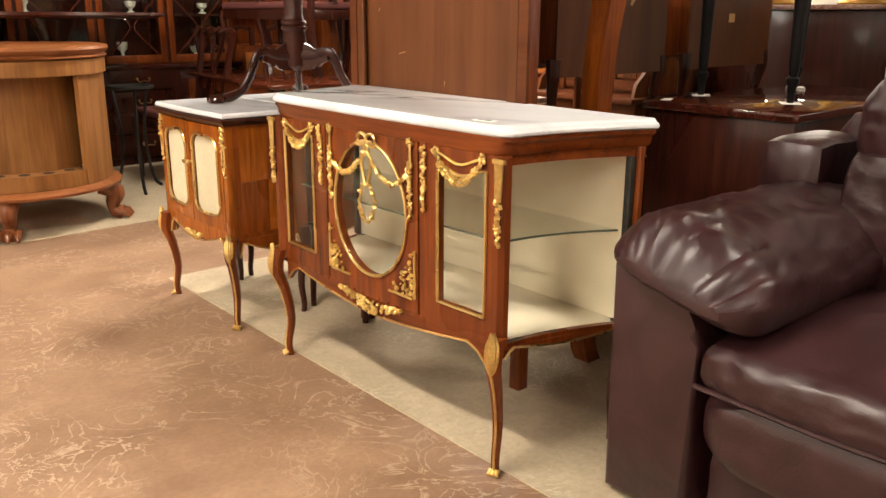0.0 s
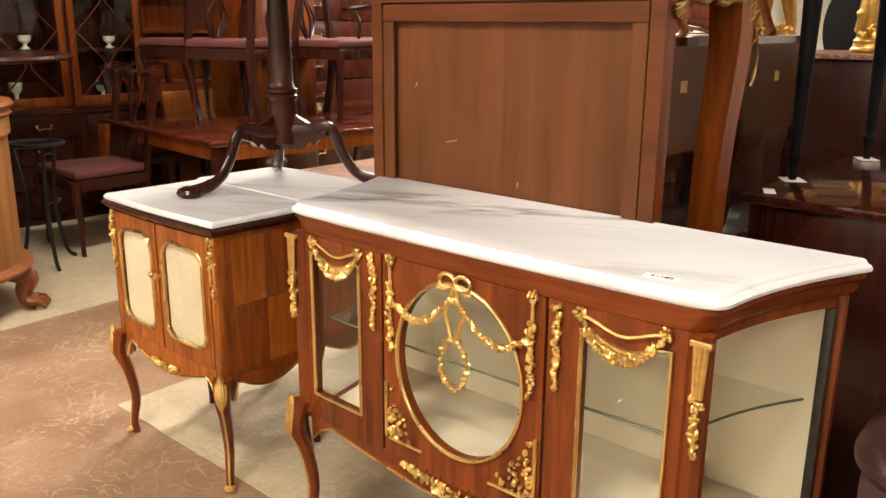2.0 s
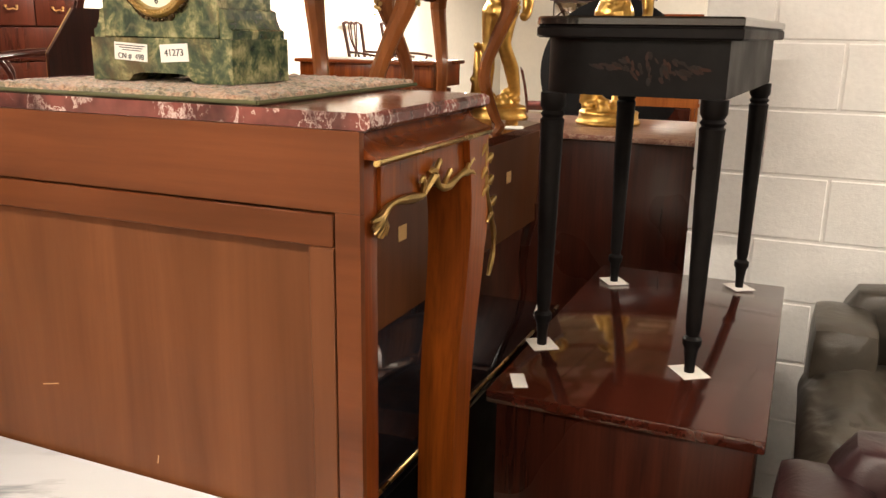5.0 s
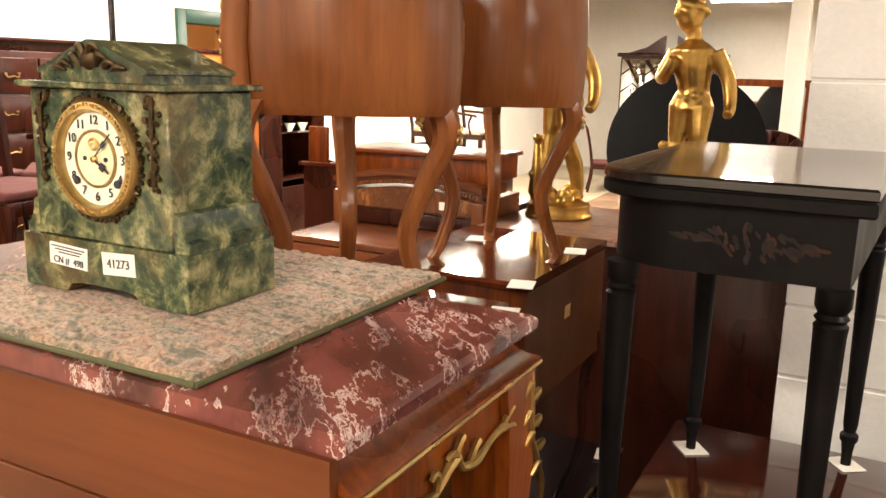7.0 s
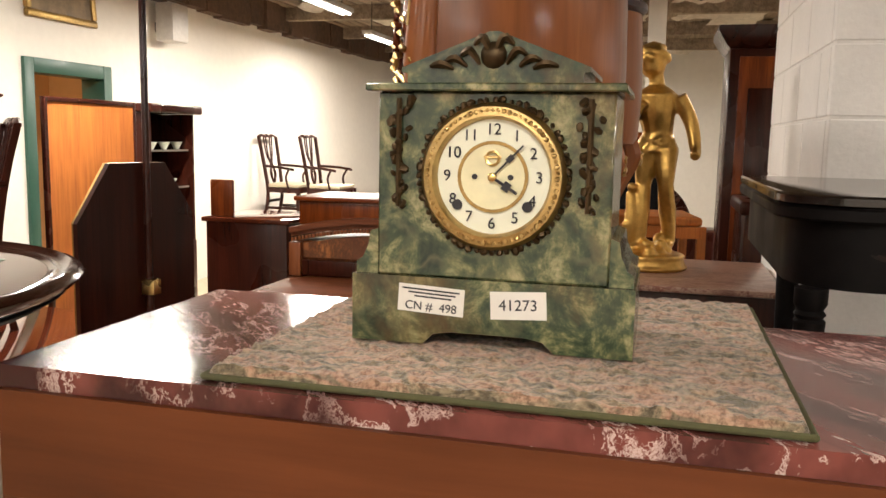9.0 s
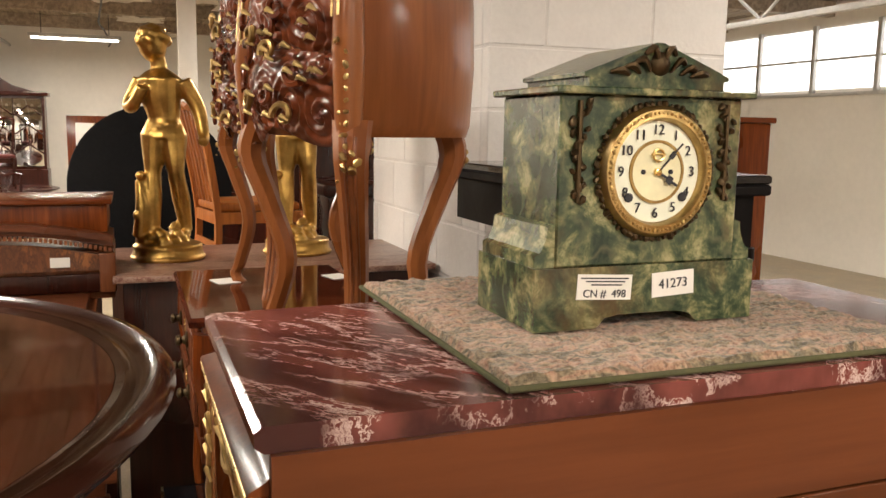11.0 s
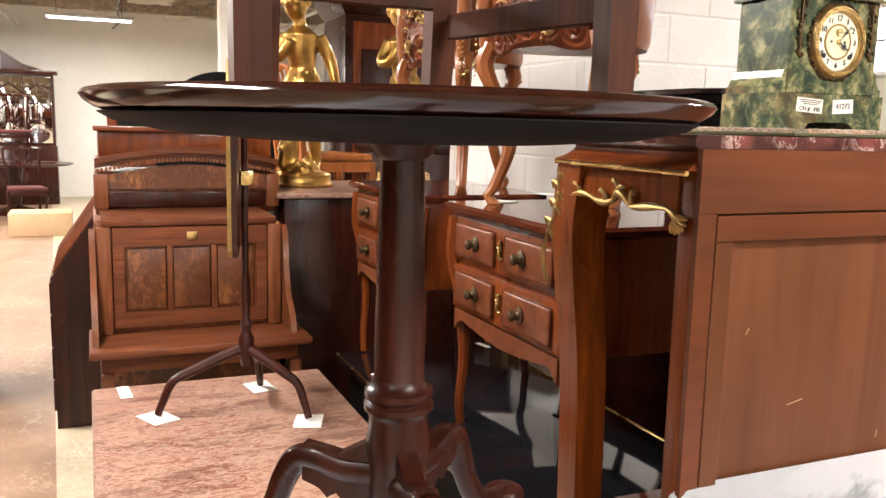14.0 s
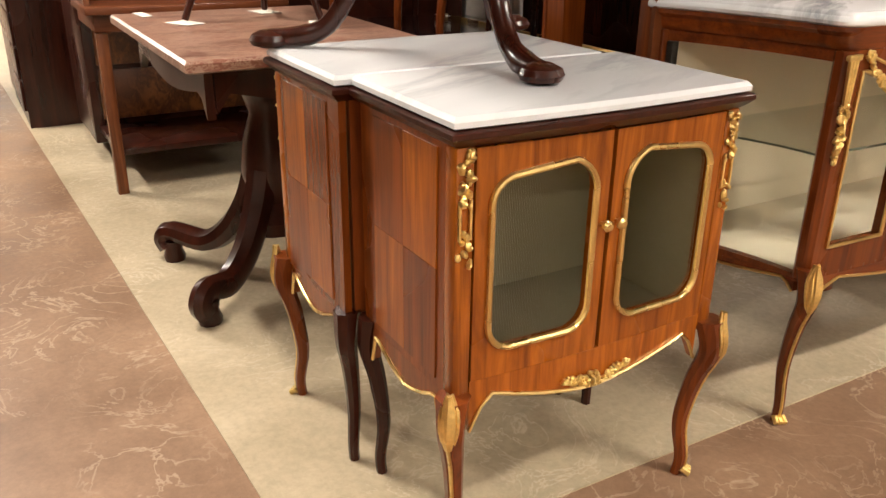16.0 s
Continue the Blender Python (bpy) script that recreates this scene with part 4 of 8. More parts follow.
for s in (-1, 1):
    apron(V, lambda u, v, w, s=s: (-0.175 + 0.385 * u, s * (0.5 + 0.105 * u ** 1.8 - w), v), 0.05, 0.96, 0.3455, 0.315, 0.022, MAHOG)
# glass shelves
for zz in (0.581,):
    sh = [(x * 0.86, y * 0.965) for x, y in v_outline(-0.03)]
    gs = part("glass_shelf", prism(bmesh.new(), sh, zz, zz + 0.005), GLASS_S, V, "clear glass shelf")
    gs.visible_shadow = False
    for run in (sh[:13], sh[12:21], [sh[0]] + sh[:20:-1]):
        part("polished_edge", tube(bmesh.new(), [(x, y, zz + 0.0025) for x, y in run], 0.0028, 6), SHELF_EDGE, gs, "dark green glass edge")
# price label on the marble
lab = thing("price_label", "small white price label on the marble", "label", pose(2.242, 2.198, 0.8695, 0, 0, -84))
part("paper", boxed(-0.03, -0.012, 0, 0.03, 0.012, 0.0006), PAPER, lab)
text_part("number", "41180", 0.016, pose(0, 0, 0.001), INK, lab)

# ---- pair of bedside cabinets ----


def cartouche(cu, cv, hw, hh, s, n=12):
    """Rounded pane with a small peak towards side s at its top."""
    pts = []
    r = 0.042
    for qx, qy, a0 in ((1, -1, -90), (1, 1, 0), (-1, 1, 90), (-1, -1, 180)):
        for i in range(n):
            a = radians(a0 + 90 * i / (n - 1))
            pts.append((cu + qx * (hw - r) + r * math.cos(a), cv + qy * (hh - r) + r * math.sin(a)))
    return [(u, v + 0.012 * max(0, 1 - abs(u - cu - s * hw * 0.45) / (hw * 0.5)) * (1 if v > cv else 0)) for u, v in pts]


def bedside(m, label):
    B = thing("bedside_cabinet", label, "bedside cabinet", m, "pair of bedside cabinets")
    hw, d = 0.272, 0.155   # half width along y, half depth along x; front faces -x

    def outline(g=0.0):
        return [(-d - g, -hw - g), (d + g, -hw - g), (d + g, hw + g), (-d - g, hw + g)]

    def fine(g=0.0):
        out = []
        for i in range(15):
            y = -hw - g + 2 * (hw + g) * i / 14
            out.append((-d - g - 0.010 * math.cos(y / (hw + g) * 1.5708), y))
        return [(d + g, -hw - g)] + [(d + g, hw + g)] + out[::-1]

    part("marble_top", mould(bmesh.new(), fine, [(0.004, 0.7605), (0.010, 0.764), (0.010, 0.772), (0.004, 0.779)]), MARBLE, B, "white marble top with grey veins")
    part("cornice", mould(bmesh.new(), fine, [(0.0, 0.735), (0.008, 0.742), (0.016, 0.750), (0.016, 0.757), (0.012, 0.760)]), MAHOG_D, B)

    def put(u, v, w):
        return (-d - 0.010 * math.cos(u / hw * 1.5708) + w, u, v)

    part("back", boxed(d - 0.012, -hw + 0.02, 0.34, d, hw - 0.02, 0.735), MAHOG, B)
    # lining colour holds the dimness seen through the wire mesh
    part("inner_floor", boxed(-d + 0.025, -hw + 0.02, 0.335, d - 0.013, hw - 0.02, 0.348), LINING, B, "lined floor in darkened olive")
    part("inner_back", boxed(d - 0.016, -hw + 0.02, 0.349, d - 0.0125, hw - 0.02, 0.733), LINING, B, "lined back in darkened olive")
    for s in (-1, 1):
        part("inner_side", boxed(-d + 0.031, s * (hw - 0.019) - 0.002, 0.349, d - 0.0165, s * (hw - 0.019) + 0.002, 0.733), LINING, B, "lined side in darkened olive")
        # sides of quartered veneer
        side = part("side", boxed(-d + 0.02, s * hw - 0.014 if s > 0 else s * hw, 0.335, d, s * hw if s > 0 else s * hw + 0.014, 0.735), KING_D, B, "quartered kingwood side")
        for qx in (0, 1):
            for qz in (0, 1):
                a0, a1 = -d + 0.05 + qx * 0.105, -d + 0.05 + qx * 0.105 + 0.104
                b0, b1 = 0.352 + qz * 0.187, 0.352 + qz * 0.187 + 0.186
                y0, y1 = sorted((s * hw, s * (hw + 0.0025)))
                part("veneer_panel", boxed(a0, y0, b0, a1, y1, b1), KING if (qx + qz) % 2 else KING_D, side)
        u0, u1 = sorted((s * 0.004, s * (hw - 0.032)))
        hole = cartouche((u0 + u1) / 2, 0.548, 0.092, 0.138, -s)
        dr = part("door", holed(bmesh.new(), (u0, 0.362, u1, 0.732), hole, 0.016, put), KING, B, "kingwood door with a brass mesh panel")
        loop = [put(u, v, -0.002) for u, v in hole]
        part("pane_frame", tube(bmesh.new(), loop + loop[:2], 0.0055, 8), BRASS, dr, "gilt pane moulding")
        # fine upright wires
        bm = bmesh.new()
        cu = (u0 + u1) / 2
        for i in range(62):
            u = cu - 0.091 + 0.182 * (i + 0.5) / 62
            e = max(0.0, abs(u - cu) - 0.05)
            hh = 0.138 - 0.042 * (1 - math.sqrt(max(0, 1 - (e / 0.042) ** 2)))
            w = 0.00085
            a = [bm.verts.new(put(u - w, 0.548 - hh, 0.010)), bm.verts.new(put(u + w, 0.548 - hh, 0.008)), bm.verts.new(put(u + w, 0.548 + hh, 0.008)), bm.verts.new(put(u - w, 0.548 + hh, 0.010))]
            bm.faces.new(a)
        part("wire_mesh", bm, MESH, dr, "fine pale gold wire mesh")
        c = put(s * 0.014, 0.585, -0.012)
        bm = lathe(bmesh.new(), [(0.003, -0.012), (0.004, -0.004), (0.009, 0.0), (0.0095, 0.006), (0.005, 0.011)], 12)
        bmesh.ops.transform(bm, matrix=Matrix.Translation(c) @ pose(0, 0, 0, 0, -90, 0), verts=bm.verts)
        part("knob", bm, BRASS, dr, "small gilt knob")
        part("stile", boxed(-d - 0.002, s * hw - 0.03 if s > 0 else s * hw - 0.001, 0.335, -d + 0.03, s * hw + 0.001 if s > 0 else s * hw + 0.03, 0.735, 0.005), KING, B)
        leg = part("leg", cabriole(-d + 0.008, s * (hw - 0.01), 0.0, 0.345, -0.6, s * 0.55, 0.018, 0.034), MAHOG, B)
        rg = random.Random(3 + s)
        bm = leg_mount(bmesh.new(), -d + 0.008, s * (hw - 0.01), 0.0, 0.345, -0.6, s * 0.55, 0.018, 0.034, 0.08, 0.016)
        part("sabot", bm, GOLD, leg, "gilt bronze knee mount and foot")
        # rear leg in dark wood, carrying the shade beneath the cabinet
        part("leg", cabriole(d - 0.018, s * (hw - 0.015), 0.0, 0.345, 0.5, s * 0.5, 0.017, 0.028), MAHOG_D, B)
        bm = bmesh.new()
        blobs(bm, [(-d - 0.005, s * (hw - 0.014) + rg.uniform(-0.01, 0.01), 0.730 - 0.0032 * i) for i in range(26)], 0.0078, rg)
        for e in (-1, 1):
            tube(bm, [(-d - 0.004, s * (hw - 0.014) + e * 0.009, 0.66), (-d - 0.004, s * (hw - 0.014) + e * 0.009, 0.60)], 0.0028, 6)
        blobs(bm, [(-d - 0.005, s * (hw - 0.014) + rg.uniform(-0.01, 0.01), 0.61 - 0.006 * i) for i in range(9)], 0.0075, rg)
        part("corner_mount", bm, GOLD, B, "gilt bronze corner mount")
        apron(B, lambda u, v, w, s=s: (u, s * (hw - w), v), -d + 0.03, d - 0.03, 0.3345, 0.285, 0.05, KING_D, 16, 0.014)
    apron(B, put, -hw + 0.03, hw - 0.03, 0.3615, 0.292, 0.055, KING, 24, 0.015)
    rg = random.Random(9)
    bm = bmesh.new()
    for i in range(120):
        q = rg.uniform(-1, 1)
        blobs(bm, [put(q * 0.07, 0.318 - 0.012 * (1 - abs(q)) + rg.uniform(-0.012, 0.012) * (1.1 - abs(q)), -0.005)], 0.0062, rg)
    part("apron_mount", bm, GOLD, B, "gilt bronze shell spray")
    return B


B1 = bedside(pose(2.335, 3.682, 0), "kingwood bedside cabinet with marble top, mesh doors and gilt mounts")
B2 = copy_thing(B1, pose(2.668, 3.712, 0, 0, 0, 180))
tagged(B2, "kingwood bedside cabinet with marble top, back to back with its pair")

# ---- tall display stand with red marble top, its back to the aisle ----
S = thing("display_stand", "tall mahogany stand with red marble top and gilt mounts, back outwards", "display cabinet", pose(2.595, 2.815, 0))
HY = 0.415


def s_out(g):
    """Plan of the head, curved towards the front (+x) and flat at the back."""
    pts = [(0.0, -HY - g * 0.9), (0.0, HY + g * 0.9)]
    for i in range(11):
        f = i / 10
        y = (HY + g) * (1 - 2 * f)
        pts.append((0.375 + g + 0.012 * math.cos(math.pi * (f - 0.5)), y))
    return pts


def s_out_m(g):
    return [(x - (0.006 if x < 0.01 else 0), y) for x, y in s_out(g)]


part("marble_top", mould(bmesh.new(), s_out_m, [(0.008, 1.422), (0.016, 1.427), (0.016, 1.438), (0.010, 1.443)]), RED_MARBLE, S, "dark red marble top with white veins")
part("cove", mould(bmesh.new(), s_out, [(0.022, 1.3875), (0.020, 1.391), (0.006, 1.398), (-0.005, 1.408), (-0.008, 1.416), (0.002, 1.4215)]), MAHOG, S, "dark polished cove moulding")
for s in (-1, 1):
    rim = [(0.004 + 0.392 * f, s * (HY + 0.018), 1.3835) for f in (0, 0.5, 1)]
    part("gilt_rim", tube(bmesh.new(), rim, 0.0052, 8, 0.8), BRASS, S, "gilt rim moulding")
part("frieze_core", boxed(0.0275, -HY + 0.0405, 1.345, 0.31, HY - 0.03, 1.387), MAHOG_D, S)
# back: frame, groove and sunken board
bk = part("back_frame", boxed(-0.0115, -HY - 0.003, 1.322, -0.0005, HY + 0.003, 1.4215), BACK_FRAME, S, "stained plain back rail")
for y0, y1 in ((-HY - 0.003, -HY + 0.032), (HY - 0.032, HY + 0.003)):
    part("back_stile", boxed(-0.0115, y0, 0.40, -0.0005, y1, 1.3215), BACK_FRAME, S)
yi = HY - 0.036
part("back_rail", boxed(-0.0105, -yi, 1.276, -0.0005, yi, 1.318, 0.0015, 1), BACK_FRAME, S)
for e in (-1, 1):
    y0, y1 = sorted((e * yi, e * (yi - 0.036)))
    part("back_inner_stile", boxed(-0.0105, y0, 0.45, -0.0005, y1, 1.2755, 0.0015, 1), BACKING, S)
part("back_board", boxed(0.012, -HY + 0.028, 0.42, 0.020, HY - 0.028, 1.375), BACKING, S, "stained pine back board with scratches")
part("back_rail", boxed(-0.0105, -yi, 0.42, -0.0005, yi, 0.47), BACK_FRAME, S)
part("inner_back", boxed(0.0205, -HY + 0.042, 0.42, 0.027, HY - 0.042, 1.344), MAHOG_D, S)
for k, (yy, zz, ll, aa) in enumerate(((-0.17 + 0.33, 0.985, 0.035, 12), (0.28, 1.12, 0.012, 60), (-0.05, 0.90, 0.014, 80), (0.1, 0.86, 0.01, 30))):
    bm = boxed(-ll / 2, -0.0008, 0, ll / 2, 0.0008, 0.0006)
    bmesh.ops.transform(bm, matrix=Matrix.Translation((0.0118, yy, zz)) @ pose(0, 0, 0, 90, 0, -90) @ pose(0, 0, 0, 0, 0, aa), verts=bm.verts)
    part("scratch", bm, CARD_TAN, S, "pale scratch")
MOUNT = [(0.028, 1.302), (0.040, 1.314), (0.062, 1.322), (0.100, 1.322), (0.138, 1.318), (0.160, 1.319), (0.182, 1.334), (0.200, 1.338), (0.214, 1.322), (0.235, 1.317), (0.262, 1.319), (0.295, 1.326), (0.325, 1.327), (0.350, 1.318)]
for s in (-1, 1):
    part("back_leg", boxed(0.0, s * (HY - 0.02) - 0.02, 0, 0.04, s * (HY - 0.02) + 0.02, 1.3865, 0.003), MAHOG, S)
    lg = part("front_leg", post(bmesh.new(), smooth_path([(0.36, s * (HY - 0.03), 0.0), (0.330, s * (HY - 0.035), 0.12), (0.326, s * (HY - 0.03), 0.55), (0.334, s * (HY - 0.028), 0.95), (0.362, s * (HY - 0.026), 1.15), (0.372, s * (HY - 0.026), 1.26), (0.350, s * (HY - 0.026), 1.387)], 5), [0.030 + 0.012 * (i / 30) ** 2 for i in range(31)], 4), KING_D, S, "diagonally veneered curved leg")
    # frieze side, its lower edge cut to the line of the mount
    curve = [p for p in smooth_path([(x, 0, z) for x, z in MOUNT], 4)]
    bm = bmesh.new()
    rows_ = [[(0.0405, 1.3868), (0.0405, curve[0].z - 0.008)]] + [[(p.x + 0.014, 1.3868), (p.x + 0.014, p.z - 0.003)] for p in curve]
    ring = [[bm.verts.new((x, s * (HY - w), z)) for w in (-0.004, 0.012) for x, z in rw] for rw in rows_]
    for a_, b_ in zip(ring, ring[1:]):
        for i, k in ((0, 1), (1, 3), (3, 2), (2, 0)):
            bm.faces.new((a_[i], a_[k], b_[k], b_[i]))
    bm.faces.new([ring[0][i] for i in (0, 1, 3, 2)]), bm.faces.new([ring[-1][i] for i in (0, 1, 3, 2)])
    fr = part("frieze_side", bm, KING_D, S, "veneered frieze with a shaped lower edge")
    rg = random.Random(31 + s)
    yo = s * (HY + 0.008)
    bm = bmesh.new()
    main = [Vector((p.x, yo, p.z)) for p in curve]
    tube(bm, main, [0.0058 + 0.0016 * math.sin(i * 0.55) for i in range(len(main))], 8)
    # shell at the back end
    for k in range(6):
        a_ = radians(180 + 22 * k)
        tube(bm, [(0.036, yo, 1.312), (0.036 + 0.016 * math.cos(a_), yo + s * 0.003, 1.312 + 0.016 * math.sin(a_)), (0.036 + 0.027 * math.cos(a_), yo, 1.310 + 0.026 * math.sin(a_))], [0.005, 0.0052, 0.0025], 6)
    # curled leaves that stand up from the line
    for bx, bz, dx, dz in ((0.158, 1.320, -0.010, 0.024), (0.196, 1.338, 0.010, 0.022), (0.196, 1.338, -0.016, 0.012), (0.232, 1.318, 0.012, 0.022), (0.318, 1.328, 0.016, 0.018)):
        tube(bm, smooth_path([(bx, yo, bz), (bx + dx * 0.2, yo + s * 0.003, bz + dz * 0.6), (bx + dx, yo + s * 0.004, bz + dz), (bx + dx * 1.5, yo + s * 0.003, bz + dz * 0.75)], 4), [0.0044] * 9 + [0.0032] * 4, 6)
    part("frieze_mount", bm, OLD_BRASS, fr, "gilt bronze rococo scroll mount")
    bm = bmesh.new()
    kx = lambda z: 0.398 + 0.055 * math.exp(-((z - 1.19) / 0.075) ** 2) - 0.006
    spine = [(kx(z) - 0.004, s * (HY + 0.012), z) for z in [1.375 - 0.0115 * i for i in range(22)]]
    tube(bm, spine, [0.0035 + 0.0022 * abs(math.sin(i * 0.75)) for i in range(22)], 6)
    for k, z in enumerate((1.352, 1.335, 1.315, 1.298, 1.285, 1.26, 1.235)):
        e = 1 if k % 2 else -1
        tube(bm, smooth_path([(kx(z) - 0.004, s * (HY + 0.012), z), (kx(z) + e * 0.014, s * (HY + 0.016), z + 0.008), (kx(z) + e * 0.020 - 0.004, s * (HY + 0.012), z - 0.006)], 3), [0.005, 0.0052, 0.005, 0.0045, 0.004, 0.0035, 0.003], 6)
    part("leg_mount", bm, OLD_BRASS, lg, "gilt bronze leaf mount on the knee")
part("lower_shelf", boxed(0.0275, -HY + 0.02, 0.655, 0.35, HY - 0.02, 0.68, 0.004), MAHOG_P, S, "polished lower shelf")
bm = bmesh.new()
for s in (-1, 1):
    for i in range(26):
        x = 0.045 + i * 0.0115
        box(bm, x, s * (HY - 0.024) - 0.002, 0.68, x + 0.005, s * (HY - 0.024) + 0.002, 0.71)
    box(bm, 0.04, s * (HY - 0.024) - 0.003, 0.71, 0.345, s * (HY - 0.024) + 0.003, 0.717)
    box(bm, 0.04, s * (HY - 0.024) - 0.003, 0.679, 0.345, s * (HY - 0.024) + 0.003, 0.686)
part("brass_gallery", bm, BRASS, S, "pierced brass gallery")

# ---- clock on its carpet sample ----
cp = thing("carpet_sample", "beige and brown looped carpet sample with olive bound edge", "carpet sample", pose(2.598, 2.795, 1.4435))
bm = bmesh.new()
nx, ny = 120, 124
grid = []
for i in range(nx + 1):
    grid.append([bm.verts.new((0.006 + 0.464 * i / nx, -0.240 + 0.480 * k / ny, 0.004 if i in (0, nx) or k in (0, ny) else 0.0115 + 0.0045 * noise.noise(Vector((i * 0.42, k * 0.25, 1.0))) + 0.002 * noise.noise(Vector((i * 0.9, k * 0.7, 4.0))))) for k in range(ny + 1)])
for i in range(nx):
    for k in range(ny):
        bm.faces.new((grid[i][k], grid[i + 1][k], grid[i + 1][k + 1], grid[i][k + 1]))
part("carpet_face", bm, CARPET, cp)
bm = boxed(0.012, -0.234, 0.0005, 0.464, 0.234, 0.003)
part("backing", bm, CARPET_EDGE, cp)
loop = [(0.004, -0.242, 0.0032), (0.472, -0.242, 0.0032), (0.472, 0.242, 0.0032), (0.004, 0.242, 0.0032)]
for a_, b_ in zip(loop, loop[1:] + loop[:1]):
    part("binding", tube(bmesh.new(), [a_, b_], 0.0030, 8), CARPET_EDGE, cp, "olive green bound edge")

ck = thing("mantel_clock", "green onyx mantel clock with pediment top and white enamel dial", "clock", pose(2.730, 2.818, 1.4575))
bm = bmesh.new()
prof = [(-0.133, 0.0), (-0.062, 0.0), (-0.052, 0.010), (-0.035, 0.013), (0.035, 0.013), (0.052, 0.010), (0.062, 0.0), (0.133, 0.0), (0.133, 0.064), (-0.133, 0.064)]
lo = [bm.verts.new((0.0, y, z)) for y, z in prof]
hi = [bm.verts.new((0.142, y, z)) for y, z in prof]
bm.faces.new(lo)
bm.faces.new(hi[::-1])
for i in range(len(prof)):
    k = (i + 1) % len(prof)
    bm.faces.new((lo[i], lo[k], hi[k], hi[i]))
part("base", bm, ONYX, ck, "green onyx plinth", smooth=False)
for s in (-1, 1):
    bm = bmesh.new()
    pr = [(0.1092, 0.0642), (0.131, 0.0642), (0.131, 0.076), (0.125, 0.079), (0.119, 0.092), (0.117, 0.105), (0.1092, 0.108)]
    lo = [bm.verts.new((0.006, s * y, z)) for y, z in pr]
    hi = [bm.verts.new((0.136, s * y, z)) for y, z in pr]
    bm.faces.new(lo), bm.faces.new(hi[::-1])
    for i in range(len(pr)):
        k = (i + 1) % len(pr)
        bm.faces.new((lo[i], lo[k], hi[k], hi[i]))
    part("scroll_bracket", bm, ONYX, ck, smooth=False)
part("body", boxed(0.004, -0.109, 0.0643, 0.136, 0.109, 0.236, 0.002, 1), ONYX, ck, "green onyx case")
part("cornice", boxed(-0.008, -0.1185, 0.2362, 0.146, 0.1185, 0.2435, 0.0015, 1), ONYX, ck, "pale green onyx slab")
bm = bmesh.new()
pr = [(-0.080, 0.2437), (0.080, 0.2437), (0.080, 0.2525), (0.086, 0.2535), (0.086, 0.2575), (0.004, 0.289), (-0.004, 0.289), (-0.086, 0.2575), (-0.086, 0.2535), (-0.080, 0.2525)]
lo = [bm.verts.new((0.0, y, z)) for y, z in pr]
hi = [bm.verts.new((0.136, y, z)) for y, z in pr]
bm.faces.new(lo), bm.faces.new(hi[::-1])
for i in range(len(pr)):
    k = (i + 1) % len(pr)
    bm.faces.new((lo[i], lo[k], hi[k], hi[i]))
part("pediment", bm, ONYX, ck, "green onyx pediment", smooth=False)
rg = random.Random(77)


def turned(profile, n=40):
    bm_ = lathe(bmesh.new(), profile, n)
    bmesh.ops.transform(bm_, matrix=Matrix.Translation((0.004, -0.002, 0.160)) @ pose(0, 0, 0, 0, -90, 0), verts=bm_.verts)
    return bm_


bz = part("bezel", turned([(0.067, -0.001), (0.067, 0.006), (0.063, 0.012), (0.055, 0.013), (0.0525, 0.008), (0.0525, 0.002), (0.03, 0.0015)]), AGED_GILT, ck, "beaded gilt bezel")
bm = bmesh.new()
for i in range(72):
    a_ = 2 * math.pi * i / 72
    blobs(bm, [(0.004 - 0.0125, -0.002 + 0.0595 * math.cos(a_), 0.160 + 0.0595 * math.sin(a_))], 0.0028, rg, 0.8, 0.05)
part("beading", bm, AGED_GILT, bz, "gilt beads")
bm = bmesh.new()
for i in range(60):
    a_ = 2 * math.pi * i / 60
    blobs(bm, [(0.001, -0.002 + 0.069 * math.cos(a_), 0.160 + 0.069 * math.sin(a_))], 0.0045, rg, 0.8, 0.2)
part("bezel_leaves", bm, BRONZE, bz, "dark bronze leaf border")
dl = part("dial", turned([(0.052, -0.002), (0.052, 0.0035), (0.0005, 0.0035)]), ENAMEL, ck, "cream enamel chapter ring")
part("dial_centre", turned([(0.0305, 0.0036), (0.0305, 0.0050), (0.0005, 0.0050)]), DIAL_MID, dl, "pale gold visible escapement centre")
part("dial_ring", turned([(0.0325, 0.0037), (0.0325, 0.006), (0.0295, 0.006), (0.0295, 0.0043)]), OLD_BRASS, dl, "brass inner ring")
DX = -0.0012
for i in range(1, 13):
    a_ = radians(90 - 30 * i)
    text_part("numeral", str(i), 0.0145, pose(DX, -0.002 - 0.0425 * math.cos(a_), 0.160 + 0.0425 * math.sin(a_), 90, 0, -90), INK, dl)
for (ang, ln, wd, name) in ((radians(90 - 44), 0.040, 0.0016, "minute_hand"), (radians(90 - 122), 0.027, 0.0026, "hour_hand")):
    bm = boxed(-0.0004, -0.004, -wd / 2, 0.0004, ln, wd / 2)
    c_ = 0.6 * ln
    box(bm, -0.0005, c_ - 0.004, -wd * 1.6, 0.0005, c_ + 0.003, wd * 1.6)
    # y runs to the viewer's left
    bmesh.ops.transform(bm, matrix=Matrix.Translation((-0.0045, -0.002, 0.160)) @ Matrix.Rotation(math.pi - ang, 4, "X"), verts=bm.verts)
    part(name, bm, INK, dl, "black clock hand")
part("arbor", turned([(0.004, 0.004), (0.004, 0.009), (0.002, 0.010)], 12), BRASS, dl)
